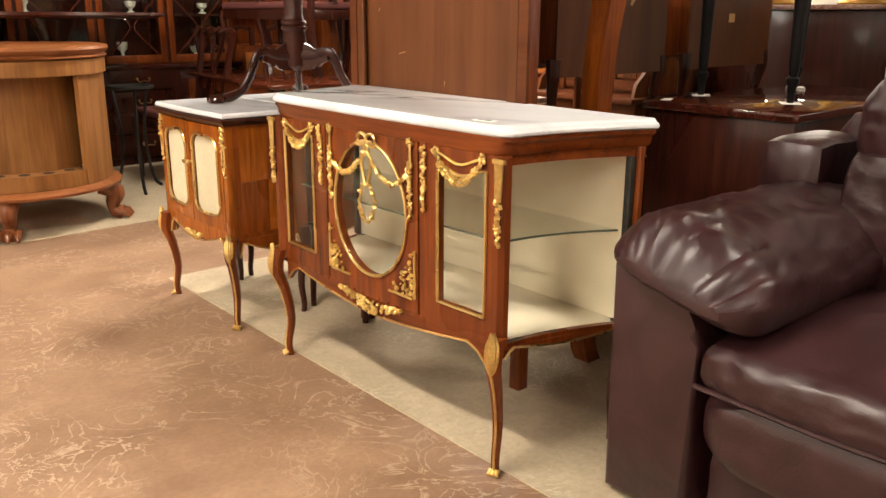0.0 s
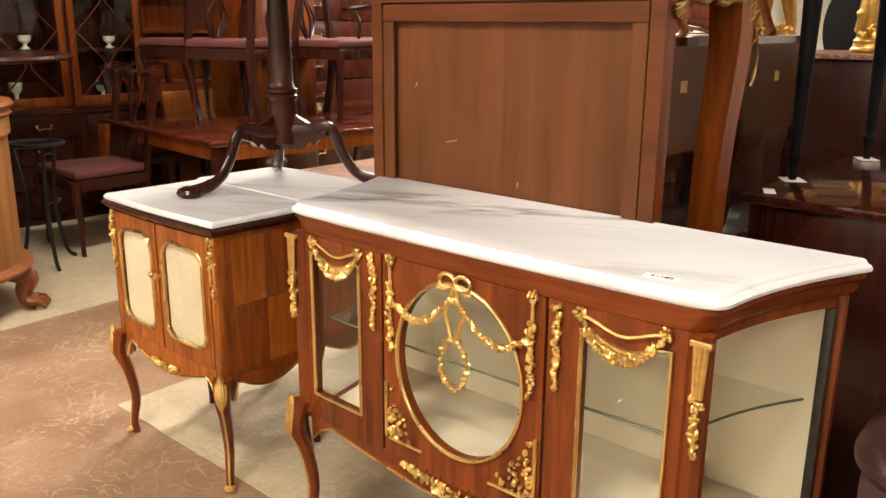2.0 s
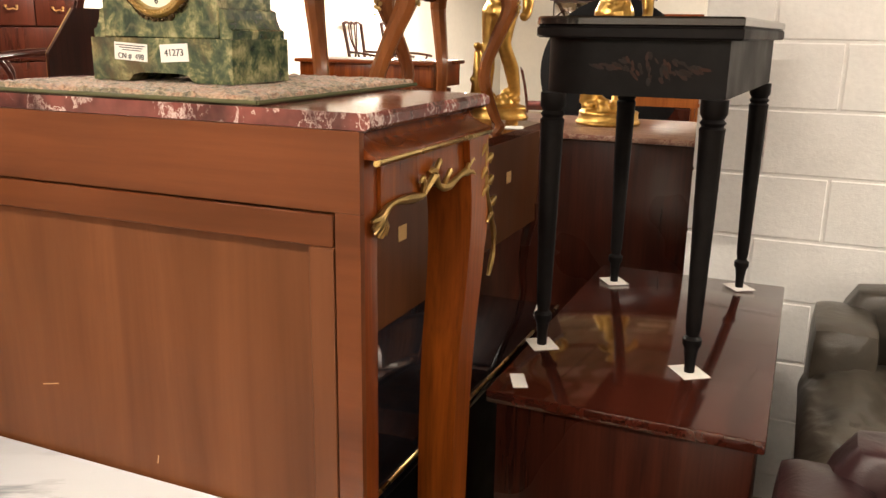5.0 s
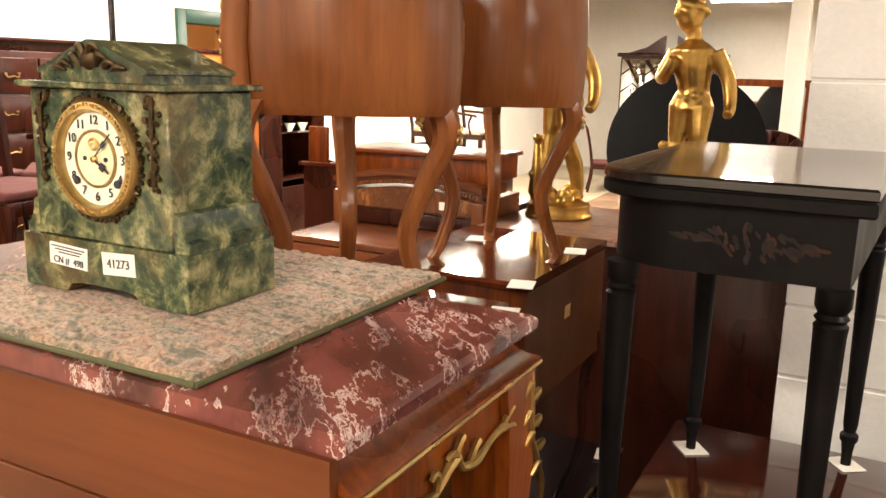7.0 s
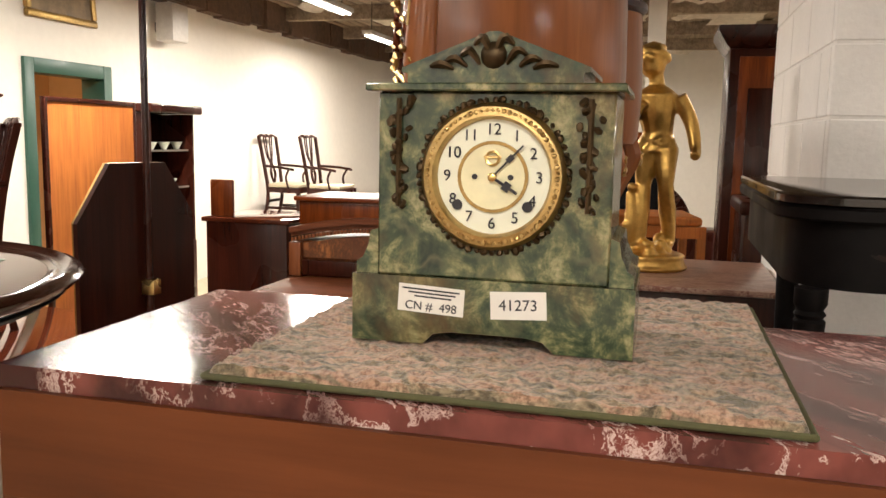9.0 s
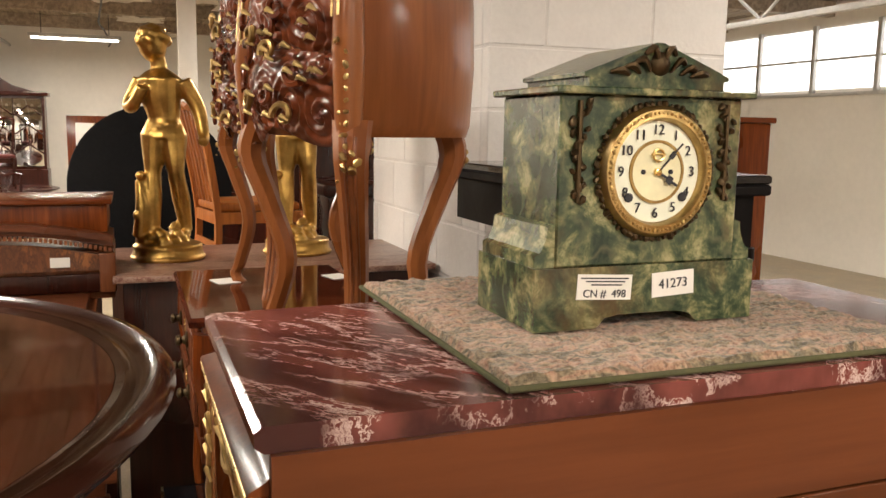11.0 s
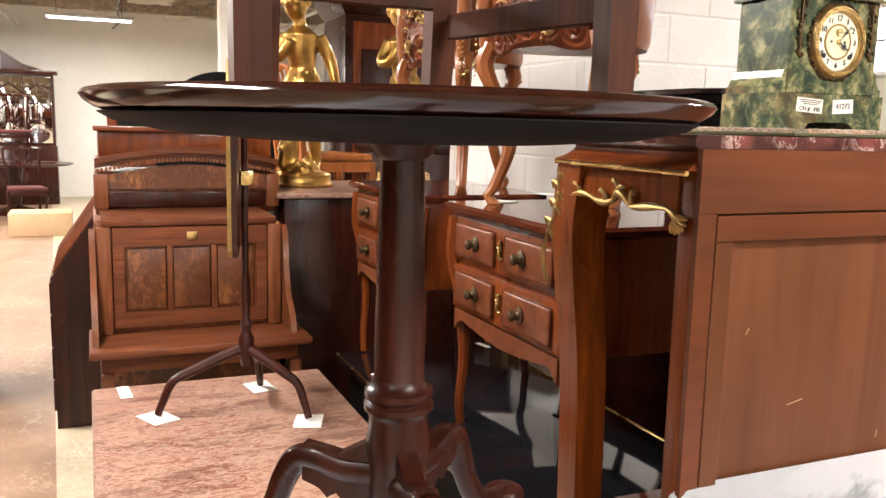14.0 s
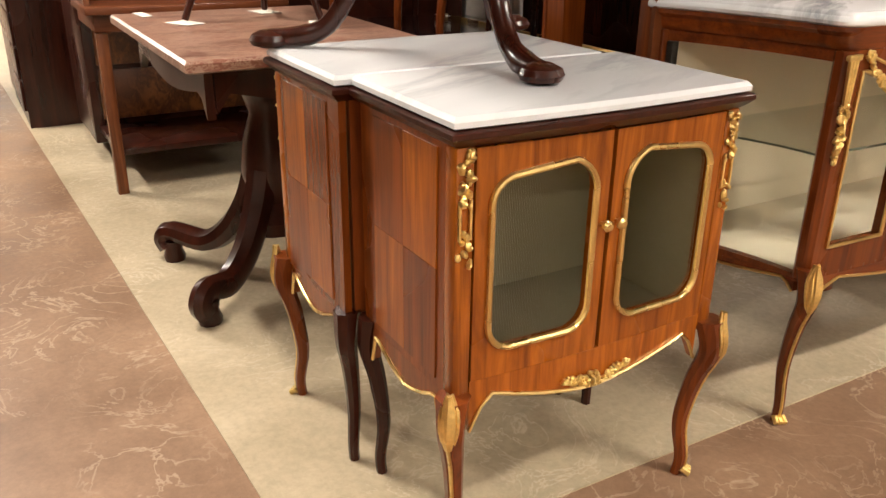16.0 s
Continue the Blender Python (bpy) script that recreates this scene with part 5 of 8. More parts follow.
# solid black discs draw the darkness inside the winding holes
for yy, zz, r in ((0.0325, -0.026, 0.0048), (-0.0325, -0.026, 0.0048), (0.0165, 0.0, 0.0026), (-0.0165, 0.0, 0.0026)):
    bm = lathe(bmesh.new(), [(r, 0.0), (r, 0.0018), (r * 0.5, 0.0022)], 12)
    bmesh.ops.transform(bm, matrix=Matrix.Translation((-0.0005, -0.002 + yy, 0.160 + zz)) @ pose(0, 0, 0, 0, -90, 0), verts=bm.verts)
    part("winding_hole", bm, INK, dl, "black disc for the dark of a winding hole")
bm = bmesh.new()
tube(bm, [(-0.0035, -0.002 + 0.006 * math.cos(q), 0.177 + 0.006 * math.sin(q)) for q in [i * 0.4 for i in range(17)]], 0.0014, 6)
tube(bm, [(-0.0035, 0.006, 0.178), (-0.0035, -0.010, 0.178)], 0.0012, 6)
part("escapement", bm, BRASS, dl, "small brass escapement")
for s in (-1, 1):
    bm = bmesh.new()
    blobs(bm, [(0.002, s * 0.088 + rg.uniform(-0.011, 0.011) * (1 - 0.6 * i / 26), 0.228 - 0.0042 * i) for i in range(24)], 0.0056, rg)
    tube(bm, [(0.001, s * 0.088, 0.23), (0.001, s * 0.088, 0.13)], 0.0028, 6)
    part("corner_mount", bm, BRONZE, ck, "dark bronze leafy drop")
for e in (-1, 1):
    for k, (y1_, z1_, up_) in enumerate(((0.018, 0.277, 0.006), (0.030, 0.268, 0.004), (0.044, 0.262, 0.003), (0.058, 0.258, 0.002))):
        y0_ = e * 0.012 * k
        pts = smooth_path([(-0.002, y0_, 0.262 - 0.002 * k), (-0.005, (y0_ + e * y1_) / 2, z1_ + up_), (-0.002, e * y1_, z1_)], 4)
        part("pediment_leaf", tube(bmesh.new(), pts, [0.0048 - 0.003 * abs(2 * q / 8 - 1) for q in range(9)], 6, 0.7), BRONZE, ck, "dark bronze leaf of the pediment spray")
part("pediment_mask", lathe(bmesh.new(), [(0.004, -0.006), (0.0105, -0.004), (0.012, 0.0), (0.009, 0.004), (0.003, 0.0065)], 14), BRONZE, ck, "dark bronze rosette of the pediment spray").matrix_basis = pose(-0.001, 0, 0.268, 0, -90, 0)
for yc, tilt, name in ((0.054, -3, "store_label"), (-0.029, 3, "number_label")):
    hw_ = 0.032 if name == "store_label" else 0.026
    bm = boxed(-0.0008, -hw_, -0.013, 0, hw_, 0.013)
    bmesh.ops.transform(bm, matrix=Matrix.Translation((-0.0006, yc, 0.043)) @ Matrix.Rotation(radians(-tilt), 4, "X"), verts=bm.verts)
    lb = part(name, bm, PAPER, ck, "white paper label")
    if name == "number_label":
        text_part("number", "41273", 0.0145, Matrix.Translation((-0.0018, yc, 0.043)) @ Matrix.Rotation(radians(-tilt), 4, "X") @ pose(0, 0, 0, 90, 0, -90), INK, lb)
    else:
        for k in range(3):
            bm = boxed(-0.0004, -0.028 + 0.004 * k, 0, 0, 0.028 - 0.006 * k, 0.0014)
            bmesh.ops.transform(bm, matrix=Matrix.Translation((-0.0016, yc, 0.0515 - 0.0034 * k)) @ Matrix.Rotation(radians(-tilt), 4, "X"), verts=bm.verts)
            part("print_line", bm, INK, lb)
        text_part("handwriting", "CN #  498", 0.0115, Matrix.Translation((-0.0018, yc, 0.036)) @ Matrix.Rotation(radians(-tilt), 4, "X") @ pose(0, 0, 0, 90, 0, -90), INK, lb)

# ---- tripod table on the bedside cabinets ----
RIM_W = wood("dark_polished_rim", (0.040, 0.011, 0.006), (0.018, 0.005, 0.003), 0, 0.12, coat=0.3)
P = thing("tripod_table", "dark mahogany tripod table with round dished top", "table", pose(2.640, 3.700, 0.7795))
PT = 0.702   # height of the top over its feet
part("top", lathe(bmesh.new(), [(0.05, PT - 0.045), (0.32, PT - 0.038), (0.3635, PT - 0.030), (0.3635, PT - 0.007), (0.001, PT - 0.007)], 72), MAHOG_P, P, "polished round top")
part("rim", hoop(bmesh.new(), [(0.364, PT - 0.030), (0.388, PT - 0.022), (0.400, PT - 0.014), (0.406, PT - 0.006), (0.402, PT - 0.001), (0.393, PT + 0.002), (0.387, PT - 0.004), (0.378, PT - 0.006), (0.371, PT - 0.004), (0.364, PT - 0.007)]), RIM_W, P, "dark moulded rim")
# near-black sheet puts the shade below the table top into colour
part("underside", lathe(bmesh.new(), [(0.056, PT - 0.060), (0.20, PT - 0.056), (0.31, PT - 0.048), (0.37, PT - 0.036), (0.386, PT - 0.027), (0.386, PT - 0.0255), (0.364, PT - 0.0335), (0.058, PT - 0.0475)], 56), DISC, P, "unpolished underside, blackened for the shade below the top")
part("column", lathe(bmesh.new(), [(0.020, 0.112), (0.040, 0.13), (0.042, 0.19), (0.046, 0.225), (0.042, 0.255), (0.044, 0.262), (0.050, 0.268), (0.050, 0.276), (0.044, 0.281), (0.049, 0.287), (0.049, 0.296), (0.041, 0.302), (0.036, 0.315), (0.0355, 0.40), (0.033, 0.50), (0.031, 0.62), (0.040, 0.628), (0.044, 0.640), (0.055, 0.652), (0.055, 0.6565)], 28), MAHOG_D, P)
for ang, R in ((176, 0.33), (57, 0.345), (-56, 0.33)):
    c, s_ = math.cos(radians(ang)), math.sin(radians(ang))
    keys = [(0.03, 0.165), (0.08, 0.166), (0.125, 0.180), (0.152, 0.176), (0.172, 0.145), (0.190, 0.100), (0.225, 0.048), (0.27, 0.024), (R, 0.018)]
    pts = smooth_path([(c * r, s_ * r, z) for r, z in keys], 5)
    n = len(pts)
    rad = [0.027 - 0.008 * min(1, i / (n * 0.6)) + (0.010 * max(0, (i / n - 0.78) / 0.22)) for i in range(n)]
    rad = [min(r_, p.z - 0.0005) if p.z < 0.03 else r_ for r_, p in zip(rad, pts)]
    bm = tube(bmesh.new(), pts, rad, 10, 0.8)
    lathe(bm, [(0.020, 0.0), (0.034, 0.005), (0.038, 0.014), (0.033, 0.024), (0.016, 0.032)], 14, (c * R, s_ * R, 0))
    web = [(0.02, 0.25), (0.045, 0.215), (0.085, 0.192), (0.14, 0.203), (0.14, 0.150), (0.115, 0.140), (0.102, 0.126), (0.088, 0.134), (0.074, 0.118), (0.05, 0.112), (0.02, 0.112)]
    sides = [[bm.verts.new((c * r - s_ * w, s_ * r + c * w, z)) for r, z in web] for w in (-0.014, 0.014)]
    bm.faces.new(sides[0]), bm.faces.new(sides[1][::-1])
    for i in range(len(web)):
        q = (i + 1) % len(web)
        bm.faces.new((sides[0][i], sides[0][q], sides[1][q], sides[1][i]))
    part("leg", bm, MAHOG_D, P, "cabriole leg with pad foot")

# ---- chairs ----


def chair(m, name, label, group, arms=False, seat_mat=RED_CLOTH, wood_mat=MAHOG_D, plain_legs=False, h=0.98, slats=False):
    C_ = thing(name, label, "chair", m, group)
    sw, sd, sh = 0.25, 0.22, 0.45
    part("seat", prism(bmesh.new(), [(-sw * 0.82, -sd), (sw * 0.82, -sd), (sw, sd), (-sw, sd)], sh - 0.02, sh + 0.03, 0.018, 3), seat_mat, C_, "upholstered seat")
    for x0, y0, x1, y1 in ((-sw * 0.82, -sd - 0.012, sw * 0.82, -sd + 0.012), (-sw, sd - 0.012, sw, sd + 0.012)):
        part("seat_rail", boxed(x0, y0, sh - 0.085, x1, y1, sh - 0.021, 0.004), wood_mat, C_)
    for s in (-1, 1):
        part("seat_rail", prism(bmesh.new(), [(s * sw * 0.82 - 0.01, -sd), (s * sw * 0.82 + 0.01, -sd), (s * sw + 0.01, sd), (s * sw - 0.01, sd)], sh - 0.083, sh - 0.0215), wood_mat, C_)
        if plain_legs:
            part("leg", post(bmesh.new(), [(s * (sw - 0.015), sd, 0), (s * (sw - 0.015), sd, sh - 0.02)], [0.021, 0.022]), wood_mat, C_)
            part("side_stretcher", prism(bmesh.new(), [(s * (sw * 0.82) - 0.008, -sd + 0.0), (s * (sw * 0.82) + 0.008, -sd), (s * (sw - 0.012) + 0.008, sd - 0.02), (s * (sw - 0.012) - 0.008, sd - 0.02)], 0.155, 0.19), wood_mat, C_)
        else:
            part("leg", cabriole(s * (sw - 0.02), sd - 0.01, 0, sh - 0.03, s * 0.5, 0.6, 0.02, 0.03), wood_mat, C_)
        pts = smooth_path([(s * sw * 0.78, -sd - 0.05, 0), (s * sw * 0.80, -sd, 0.25), (s * sw * 0.80, -sd, sh), (s * sw * 0.86, -sd - 0.04, 0.72), (s * sw * 0.95, -sd - 0.10, h)], 4)
        part("back_post", post(bmesh.new(), pts, [0.017] * len(pts), 4), wood_mat, C_)
        if arms:
            part("arm", tube(bmesh.new(), smooth_path([(s * sw * 0.88, -sd - 0.04, 0.70), (s * sw * 1.1, -0.05, 0.69), (s * sw * 1.15, 0.12, 0.67), (s * sw * 1.05, 0.17, 0.66)], 5), 0.017, 8), wood_mat, C_)
            part("arm_support", tube(bmesh.new(), smooth_path([(s * sw * 1.1, 0.11, 0.665), (s * sw * 1.02, 0.06, 0.56), (s * sw * 0.98, 0.09, 0.42)], 5), 0.014, 8), wood_mat, C_)
    top = smooth_path([(-sw * 0.98, -sd - 0.10, h - 0.015), (-sw * 0.6, -sd - 0.105, h + 0.012), (-sw * 0.2, -sd - 0.105, h - 0.004), (0, -sd - 0.105, h + 0.012), (sw * 0.2, -sd - 0.105, h - 0.004), (sw * 0.6, -sd - 0.105, h + 0.012), (sw * 0.98, -sd - 0.10, h - 0.015)], 4)
    part("crest_rail", tube(bmesh.new(), top, 0.022, 8, 0.6), wood_mat, C_)
    if slats:
        for i in range(6):
            x = -sw * 0.66 + i * sw * 1.32 / 5
            part("slat", tube(bmesh.new(), [(x, -sd - 0.005, sh + 0.03), (x, -sd - 0.04, 0.70), (x * 1.05, -sd - 0.10, h)], 0.011, 6, 0.6), wood_mat, C_)
    else:
        for s in (-1, 1):
            for k in (0.35, 0.75):
                pts = smooth_path([(s * 0.03 * k, -sd - 0.005, sh + 0.03), (s * 0.10 * k, -sd - 0.02, 0.60), (s * 0.035 * k, -sd - 0.045, 0.72), (s * 0.11 * k, -sd - 0.075, 0.85), (s * 0.15 * k, -sd - 0.10, h)], 5)
                part("splat_strand", tube(bmesh.new(), pts, 0.0095, 6, 0.7), wood_mat, C_)
    if plain_legs:
        part("cross_stretcher", boxed(-sw * 0.9, -0.02, 0.158, sw * 0.9, 0.0, 0.186, 0.003), wood_mat, C_)
        part("back_stretcher", boxed(-sw * 0.8, -sd - 0.018, 0.235, sw * 0.8, -sd - 0.002, 0.27, 0.003), wood_mat, C_)
    return C_


# plain side chair standing on the tripod table: four feet on cards
ch = thing("side_chair", "dark plain-legged wooden side chair standing on the tripod table", "chair", pose(0, 0, 1.4762))
FEET = {"a": (2.845, 3.845), "b": (2.847, 3.556), "c": (2.490, 3.468), "d": (2.490, 3.933)}
for k, (fx, fy) in FEET.items():
    back = 0.03 if k in "ab" else 0.0
    part("leg", post(bmesh.new(), [(fx + back, fy, 0.0), (fx + back * 0.4, fy, 0.2), (fx, fy, 0.42), (fx, fy, 0.44)], [0.0195, 0.021, 0.0225, 0.0225]), CHAIR_W, ch)


def rail(name, k0, k1, z0, z1, half=0.009):
    """A flat rail from leg to leg."""
    a_, b_ = Vector(FEET[k0]), Vector(FEET[k1])
    d = (b_ - a_).normalized()
    nrm = Vector((-d.y, d.x)) * half
    p0, p1 = a_ + d * 0.021, b_ - d * 0.021
    bm_ = prism(bmesh.new(), [tuple(p0 + nrm), tuple(p0 - nrm), tuple(p1 - nrm), tuple(p1 + nrm)], z0, z1, 0.002, 1)
    part(name, bm_, CHAIR_W, ch)


rail("side_stretcher", "b", "c", 0.108, 0.148)
rail("side_stretcher", "a", "d", 0.112, 0.152)
rail("back_stretcher", "a", "b", 0.154, 0.199)
rail("front_stretcher", "c", "d", 0.192, 0.232)
for k0, k1 in ("bc", "ad", "ab", "cd"):
    rail("seat_rail", k0, k1, 0.37, 0.44, 0.012)
part("seat", prism(bmesh.new(), [(2.84, 3.845), (2.84, 3.556), (2.495, 3.478), (2.495, 3.923)], 0.441, 0.48, 0.012, 3), RED_CLOTH, ch, "wine red upholstered seat")


def card(x, y, z, rz, a=0.045, b=0.033, label="white card under a furniture foot", material=None):
    c_ = part("card", boxed(-a, -b, 0, a, b, 0.0012), material or PAPER, None, "", False)
    c_.matrix_basis = pose(x, y, z, 0, 0, rz)
    return tagged(c_, label, "card", "cards under feet")


PINK = plain("pink_card", (0.72, 0.40, 0.30), 0.8, 0, 0.06, 40, 0.05)
MINT = plain("pale_green_card", (0.55, 0.66, 0.56), 0.8, 0, 0.06, 40, 0.05)
for k, mt, lb, rz in (("a", PINK, "pink card under a chair leg", 20), ("b", MINT, "pale green card under a chair leg", 8), ("c", PINK, "pink card under a chair leg", 35), ("d", MINT, "pale green card under a chair leg", 40)):
    card(FEET[k][0] + (0.03 if k in "ab" else 0.0), FEET[k][1], 1.4748, rz, 0.042, 0.030, lb, mt)

# ---- red-brown marble table with a fire screen ----
M = thing("marble_table", "carved dark wood table with a worn red-brown marble top", "table", pose(3.455, 3.80, 0))


def m_out(g):
    return [(-0.435 - g, -0.31 - g), (0.435 + g, -0.31 - g), (0.435 + g, 0.31 + g), (-0.435 - g, 0.31 + g)]


part("marble_top", mould(bmesh.new(), m_out, [(-0.010, 0.700), (0.0, 0.705), (0.0, 0.722), (-0.006, 0.729)]), PINK_MARBLE, M, "red-brown marble top with chipped edge")
for s in (-1, 1):
    apron(M, lambda u, v, w, s=s: (u, s * (0.255 - w), v), -0.36, 0.36, 0.699, 0.60, 0.05, MAHOG_D, 20, 0.02, False)
    apron(M, lambda u, v, w, s=s: (s * (0.37 - w), u, v), -0.234, 0.234, 0.699, 0.61, 0.04, MAHOG_D, 14, 0.02, False)
part("column", lathe(bmesh.new(), [(0.09, 0.16), (0.10, 0.20), (0.06, 0.25), (0.085, 0.33), (0.075, 0.42), (0.05, 0.50), (0.07, 0.56), (0.12, 0.60), (0.16, 0.64), (0.16, 0.699)], 16), MAHOG_D, M, "carved pedestal")
for k, (ang, R) in enumerate(((128, 0.33), (42, 0.36), (-42, 0.36), (-128, 0.33))):
    c, s_ = math.cos(radians(ang)), math.sin(radians(ang))
    pts = smooth_path([(c * r, s_ * r, z) for r, z in ((0.04, 0.34), (0.08, 0.24), (0.15, 0.14), (0.24, 0.085), (R, 0.10), (R + 0.03, 0.075), (R + 0.015, 0.045))], 5)
    bm = tube(bmesh.new(), pts, [0.055 - 0.018 * min(1, i / 20) for i in range(len(pts))], 8, 0.8)
    lathe(bm, [(0.03, 0.0), (0.034, 0.02), (0.026, 0.045), (0.03, 0.07)], 10, (c * R, s_ * R, 0))
    part("scroll_foot", bm, MAHOG_D, M, "carved scroll foot")

fs = thing("fire_screen", "pole fire screen with painted octagonal panel on a thin tripod", "fire screen", pose(3.575, 3.755, 0.7305))
part("pole", lathe(bmesh.new(), [(0.012, 0.12), (0.019, 0.15), (0.020, 0.19), (0.010, 0.21), (0.016, 0.225), (0.009, 0.24), (0.013, 0.30), (0.008, 0.36), (0.0075, 1.25), (0.002, 1.27)], 12), MAHOG_D, fs)
for ang, R in ((82, 0.21), (-131, 0.17), (-20, 0.20)):
    c, s_ = math.cos(radians(ang)), math.sin(radians(ang))
    pts = smooth_path([(c * r, s_ * r, z) for r, z in ((0.005, 0.165), (0.27 * R, 0.145), (0.59 * R, 0.115), (0.82 * R, 0.09), (0.93 * R, 0.045), (R, 0.008))], 5)
    part("leg", tube(bmesh.new(), pts, [0.014 - 0.005 * i / len(pts) for i in range(len(pts))], 8), MAHOG_D, fs, "slender snake leg")
pan_m = pose(0, 0, 0, 0, 0, -11) @ Matrix.Translation((-0.012, 0.024, 0))


def fs_panel(y0, y1, k, material, name, label):
    pr = [(-0.150 * k, 0.415), (0.150 * k, 0.415), (0.165 * k, 0.43), (0.165 * k, 0.735), (0.078 * k, 0.855), (-0.078 * k, 0.855), (-0.165 * k, 0.735), (-0.165 * k, 0.43)]
    bm = bmesh.new()
    lo = [bm.verts.new((x, y0, z)) for x, z in pr]
    hi = [bm.verts.new((x, y1, z)) for x, z in pr]
    bm.faces.new(lo), bm.faces.new(hi[::-1])
    for i in range(len(pr)):
        q = (i + 1) % len(pr)
        bm.faces.new((lo[i], lo[q], hi[q], hi[i]))
    ob = part(name, bm, material, fs, label, smooth=False)
    ob.matrix_basis = pan_m
    return ob


fs_panel(-0.012, 0.0, 1.0, MAHOG_D, "panel_back", "dark panel back")
fs_panel(0.001, 0.010, 0.97, OLD_BRASS, "panel_face", "gilt painted panel face")
part("clamp", boxed(-0.014, -0.02, 0.565, 0.014, 0.012, 0.60, 0.003), BRASS, fs, "small brass clamp")
card(3.763, 3.687, 0.7305, 10), card(3.604, 3.963, 0.7305, 25), card(3.463, 3.627, 0.7305, -20)
card(3.83, 4.03, 0.7305, 5, 0.05, 0.015, "white price card on the marble table")

# ---- carved fall-front desk ----
D = thing("fall_front_desk", "carved walnut fall-front desk with burl panels and arched top", "desk", pose(0, 0, 0))
part("lower_body", boxed(4.86, 3.40, 0.10, 5.36, 4.08, 0.66, 0.006), MAHOG_D, D, "dark walnut base")
part("writing_ledge", boxed(4.38, 3.385, 0.668, 4.72, 4.115, 0.695, 0.006), WALNUT_X, D, "worn walnut ledge")
part("ledge_rail", boxed(4.46, 3.42, 0.60, 4.86, 4.08, 0.6675, 0.004), WALNUT_X, D)
for y in (3.43, 4.06):
    part("post", boxed(4.44, y - 0.02, 0, 4.485, y + 0.02, 0.5995, 0.005), WALNUT, D)
part("drawer", boxed(4.845, 3.44, 0.42, 4.8595, 4.04, 0.60, 0.004), BURL, D, "burl drawer front")
part("drawer", boxed(4.845, 3.44, 0.20, 4.8595, 4.04, 0.40, 0.004), BURL, D, "burl drawer front")
part("lower_shelf", boxed(4.45, 3.43, 0.15, 4.86, 4.06, 0.175, 0.003), MAHOG_D, D)
part("upper_body", boxed(5.0, 3.385, 1.0755, 5.34, 4.075, 1.24, 0.004), WALNUT, D)
part("middle_body", boxed(4.636, 3.44, 0.6955, 5.34, 4.085, 1.075, 0.004), WALNUT, D)
yc, yf = 3.73, 3.765
part("fall_frame", holed(bmesh.new(), (yf - 0.265, 0.715, yf + 0.265, 1.070), [(yf + a * 0.228, 0.885 + b * 0.118) for a, b in [(-1 + i / 6, -1) for i in range(12)] + [(1, -1 + i / 6) for i in range(12)] + [(1 - i / 6, 1) for i in range(12)] + [(-1, 1 - i / 6) for i in range(12)]], 0.016, lambda u, v, w: (4.618 + w, u, v)), WALNUT_X, D)
for i in range(3):
    y0 = yf - 0.228 + i * 0.153
    part("burl_panel", boxed(4.624, y0 + 0.012, 0.778, 4.6345, y0 + 0.139, 0.992, 0.004), BURL, D, "burl walnut panel")
for y in (yf - 0.0765, yf + 0.0765):
    part("muntin", boxed(4.619, y - 0.010, 0.7675, 4.6355, y + 0.010, 1.0025, 0.003), WALNUT, D)
part("fall_rail", boxed(4.612, yf - 0.30, 1.0755, 5.0, yf + 0.30, 1.10, 0.003), WALNUT_X, D)
part("lock_plate", boxed(4.613, yf - 0.018, 1.022, 4.6175, yf + 0.018, 1.052, 0.002), BRASS, D, "brass lock plate")
part("dark_band", boxed(4.975, yc - 0.30, 1.105, 4.9995, yc + 0.30, 1.165, 0.004), MAHOG_D, D)
for s in (-1, 1):
    part("pilaster", boxed(4.604, yf + s * 0.293 - 0.024, 0.6955, 4.6355, yf + s * 0.293 + 0.024, 1.075, 0.006), WALNUT, D)
    part("upper_pilaster", boxed(4.962, yc + s * 0.325 - 0.026, 1.1005, 4.9995, yc + s * 0.325 + 0.026, 1.235, 0.006), WALNUT, D)
    pr = [(0.0, 0.6955), (0.17, 0.6955), (0.15, 0.76), (0.08, 0.82), (0.045, 0.92), (0.03, 1.03), (0.0, 1.07)]
    bm = bmesh.new()
    y = yf + s * 0.330
    lo = [bm.verts.new((4.62 - a, y - 0.01, z)) for a, z in pr]
    hi = [bm.verts.new((4.62 - a, y + 0.01, z)) for a, z in pr]
    bm.faces.new(lo), bm.faces.new(hi[::-1])
    for i in range(len(pr)):
        q = (i + 1) % len(pr)
        bm.faces.new((lo[i], lo[q], hi[q], hi[i]))
    part("wing_bracket", bm, WALNUT, D)
part("price_card", boxed(4.979, 3.52, 1.19, 4.984, 3.58, 1.222), PAPER, D, "white price card")
for k, (ex, zr, th) in enumerate(((4.975, 0.0, 0.016), (4.955, 0.0165, 0.022))):
    bm = bmesh.new()
    up = [(yc - 0.345 + 0.69 * i / 20, 1.255 + zr + 0.045 * math.sin(math.pi * i / 20)) for i in range(21)]
    vs = [[bm.verts.new((x, y, z + dz)) for y, z in up] for x, dz in ((ex, 0), (5.2, 0), (5.2, th), (ex, th))]
    for a, b in zip(vs, vs[1:] + vs[:1]):
        for i in range(20):
            bm.faces.new((a[i], a[i + 1], b[i + 1], b[i]))
    for i in (0, 20):
        bm.faces.new([v[i] for v in vs])
    part("arched_moulding", bm, WALNUT_X, D)
den = bpy.data.meshes.new("dentil")
bm = boxed(-0.0095, -0.0048, -0.008, 0.0095, 0.0048, 0.006)
bm.to_mesh(den)
bm.free()
den.materials.append(WALNUT)
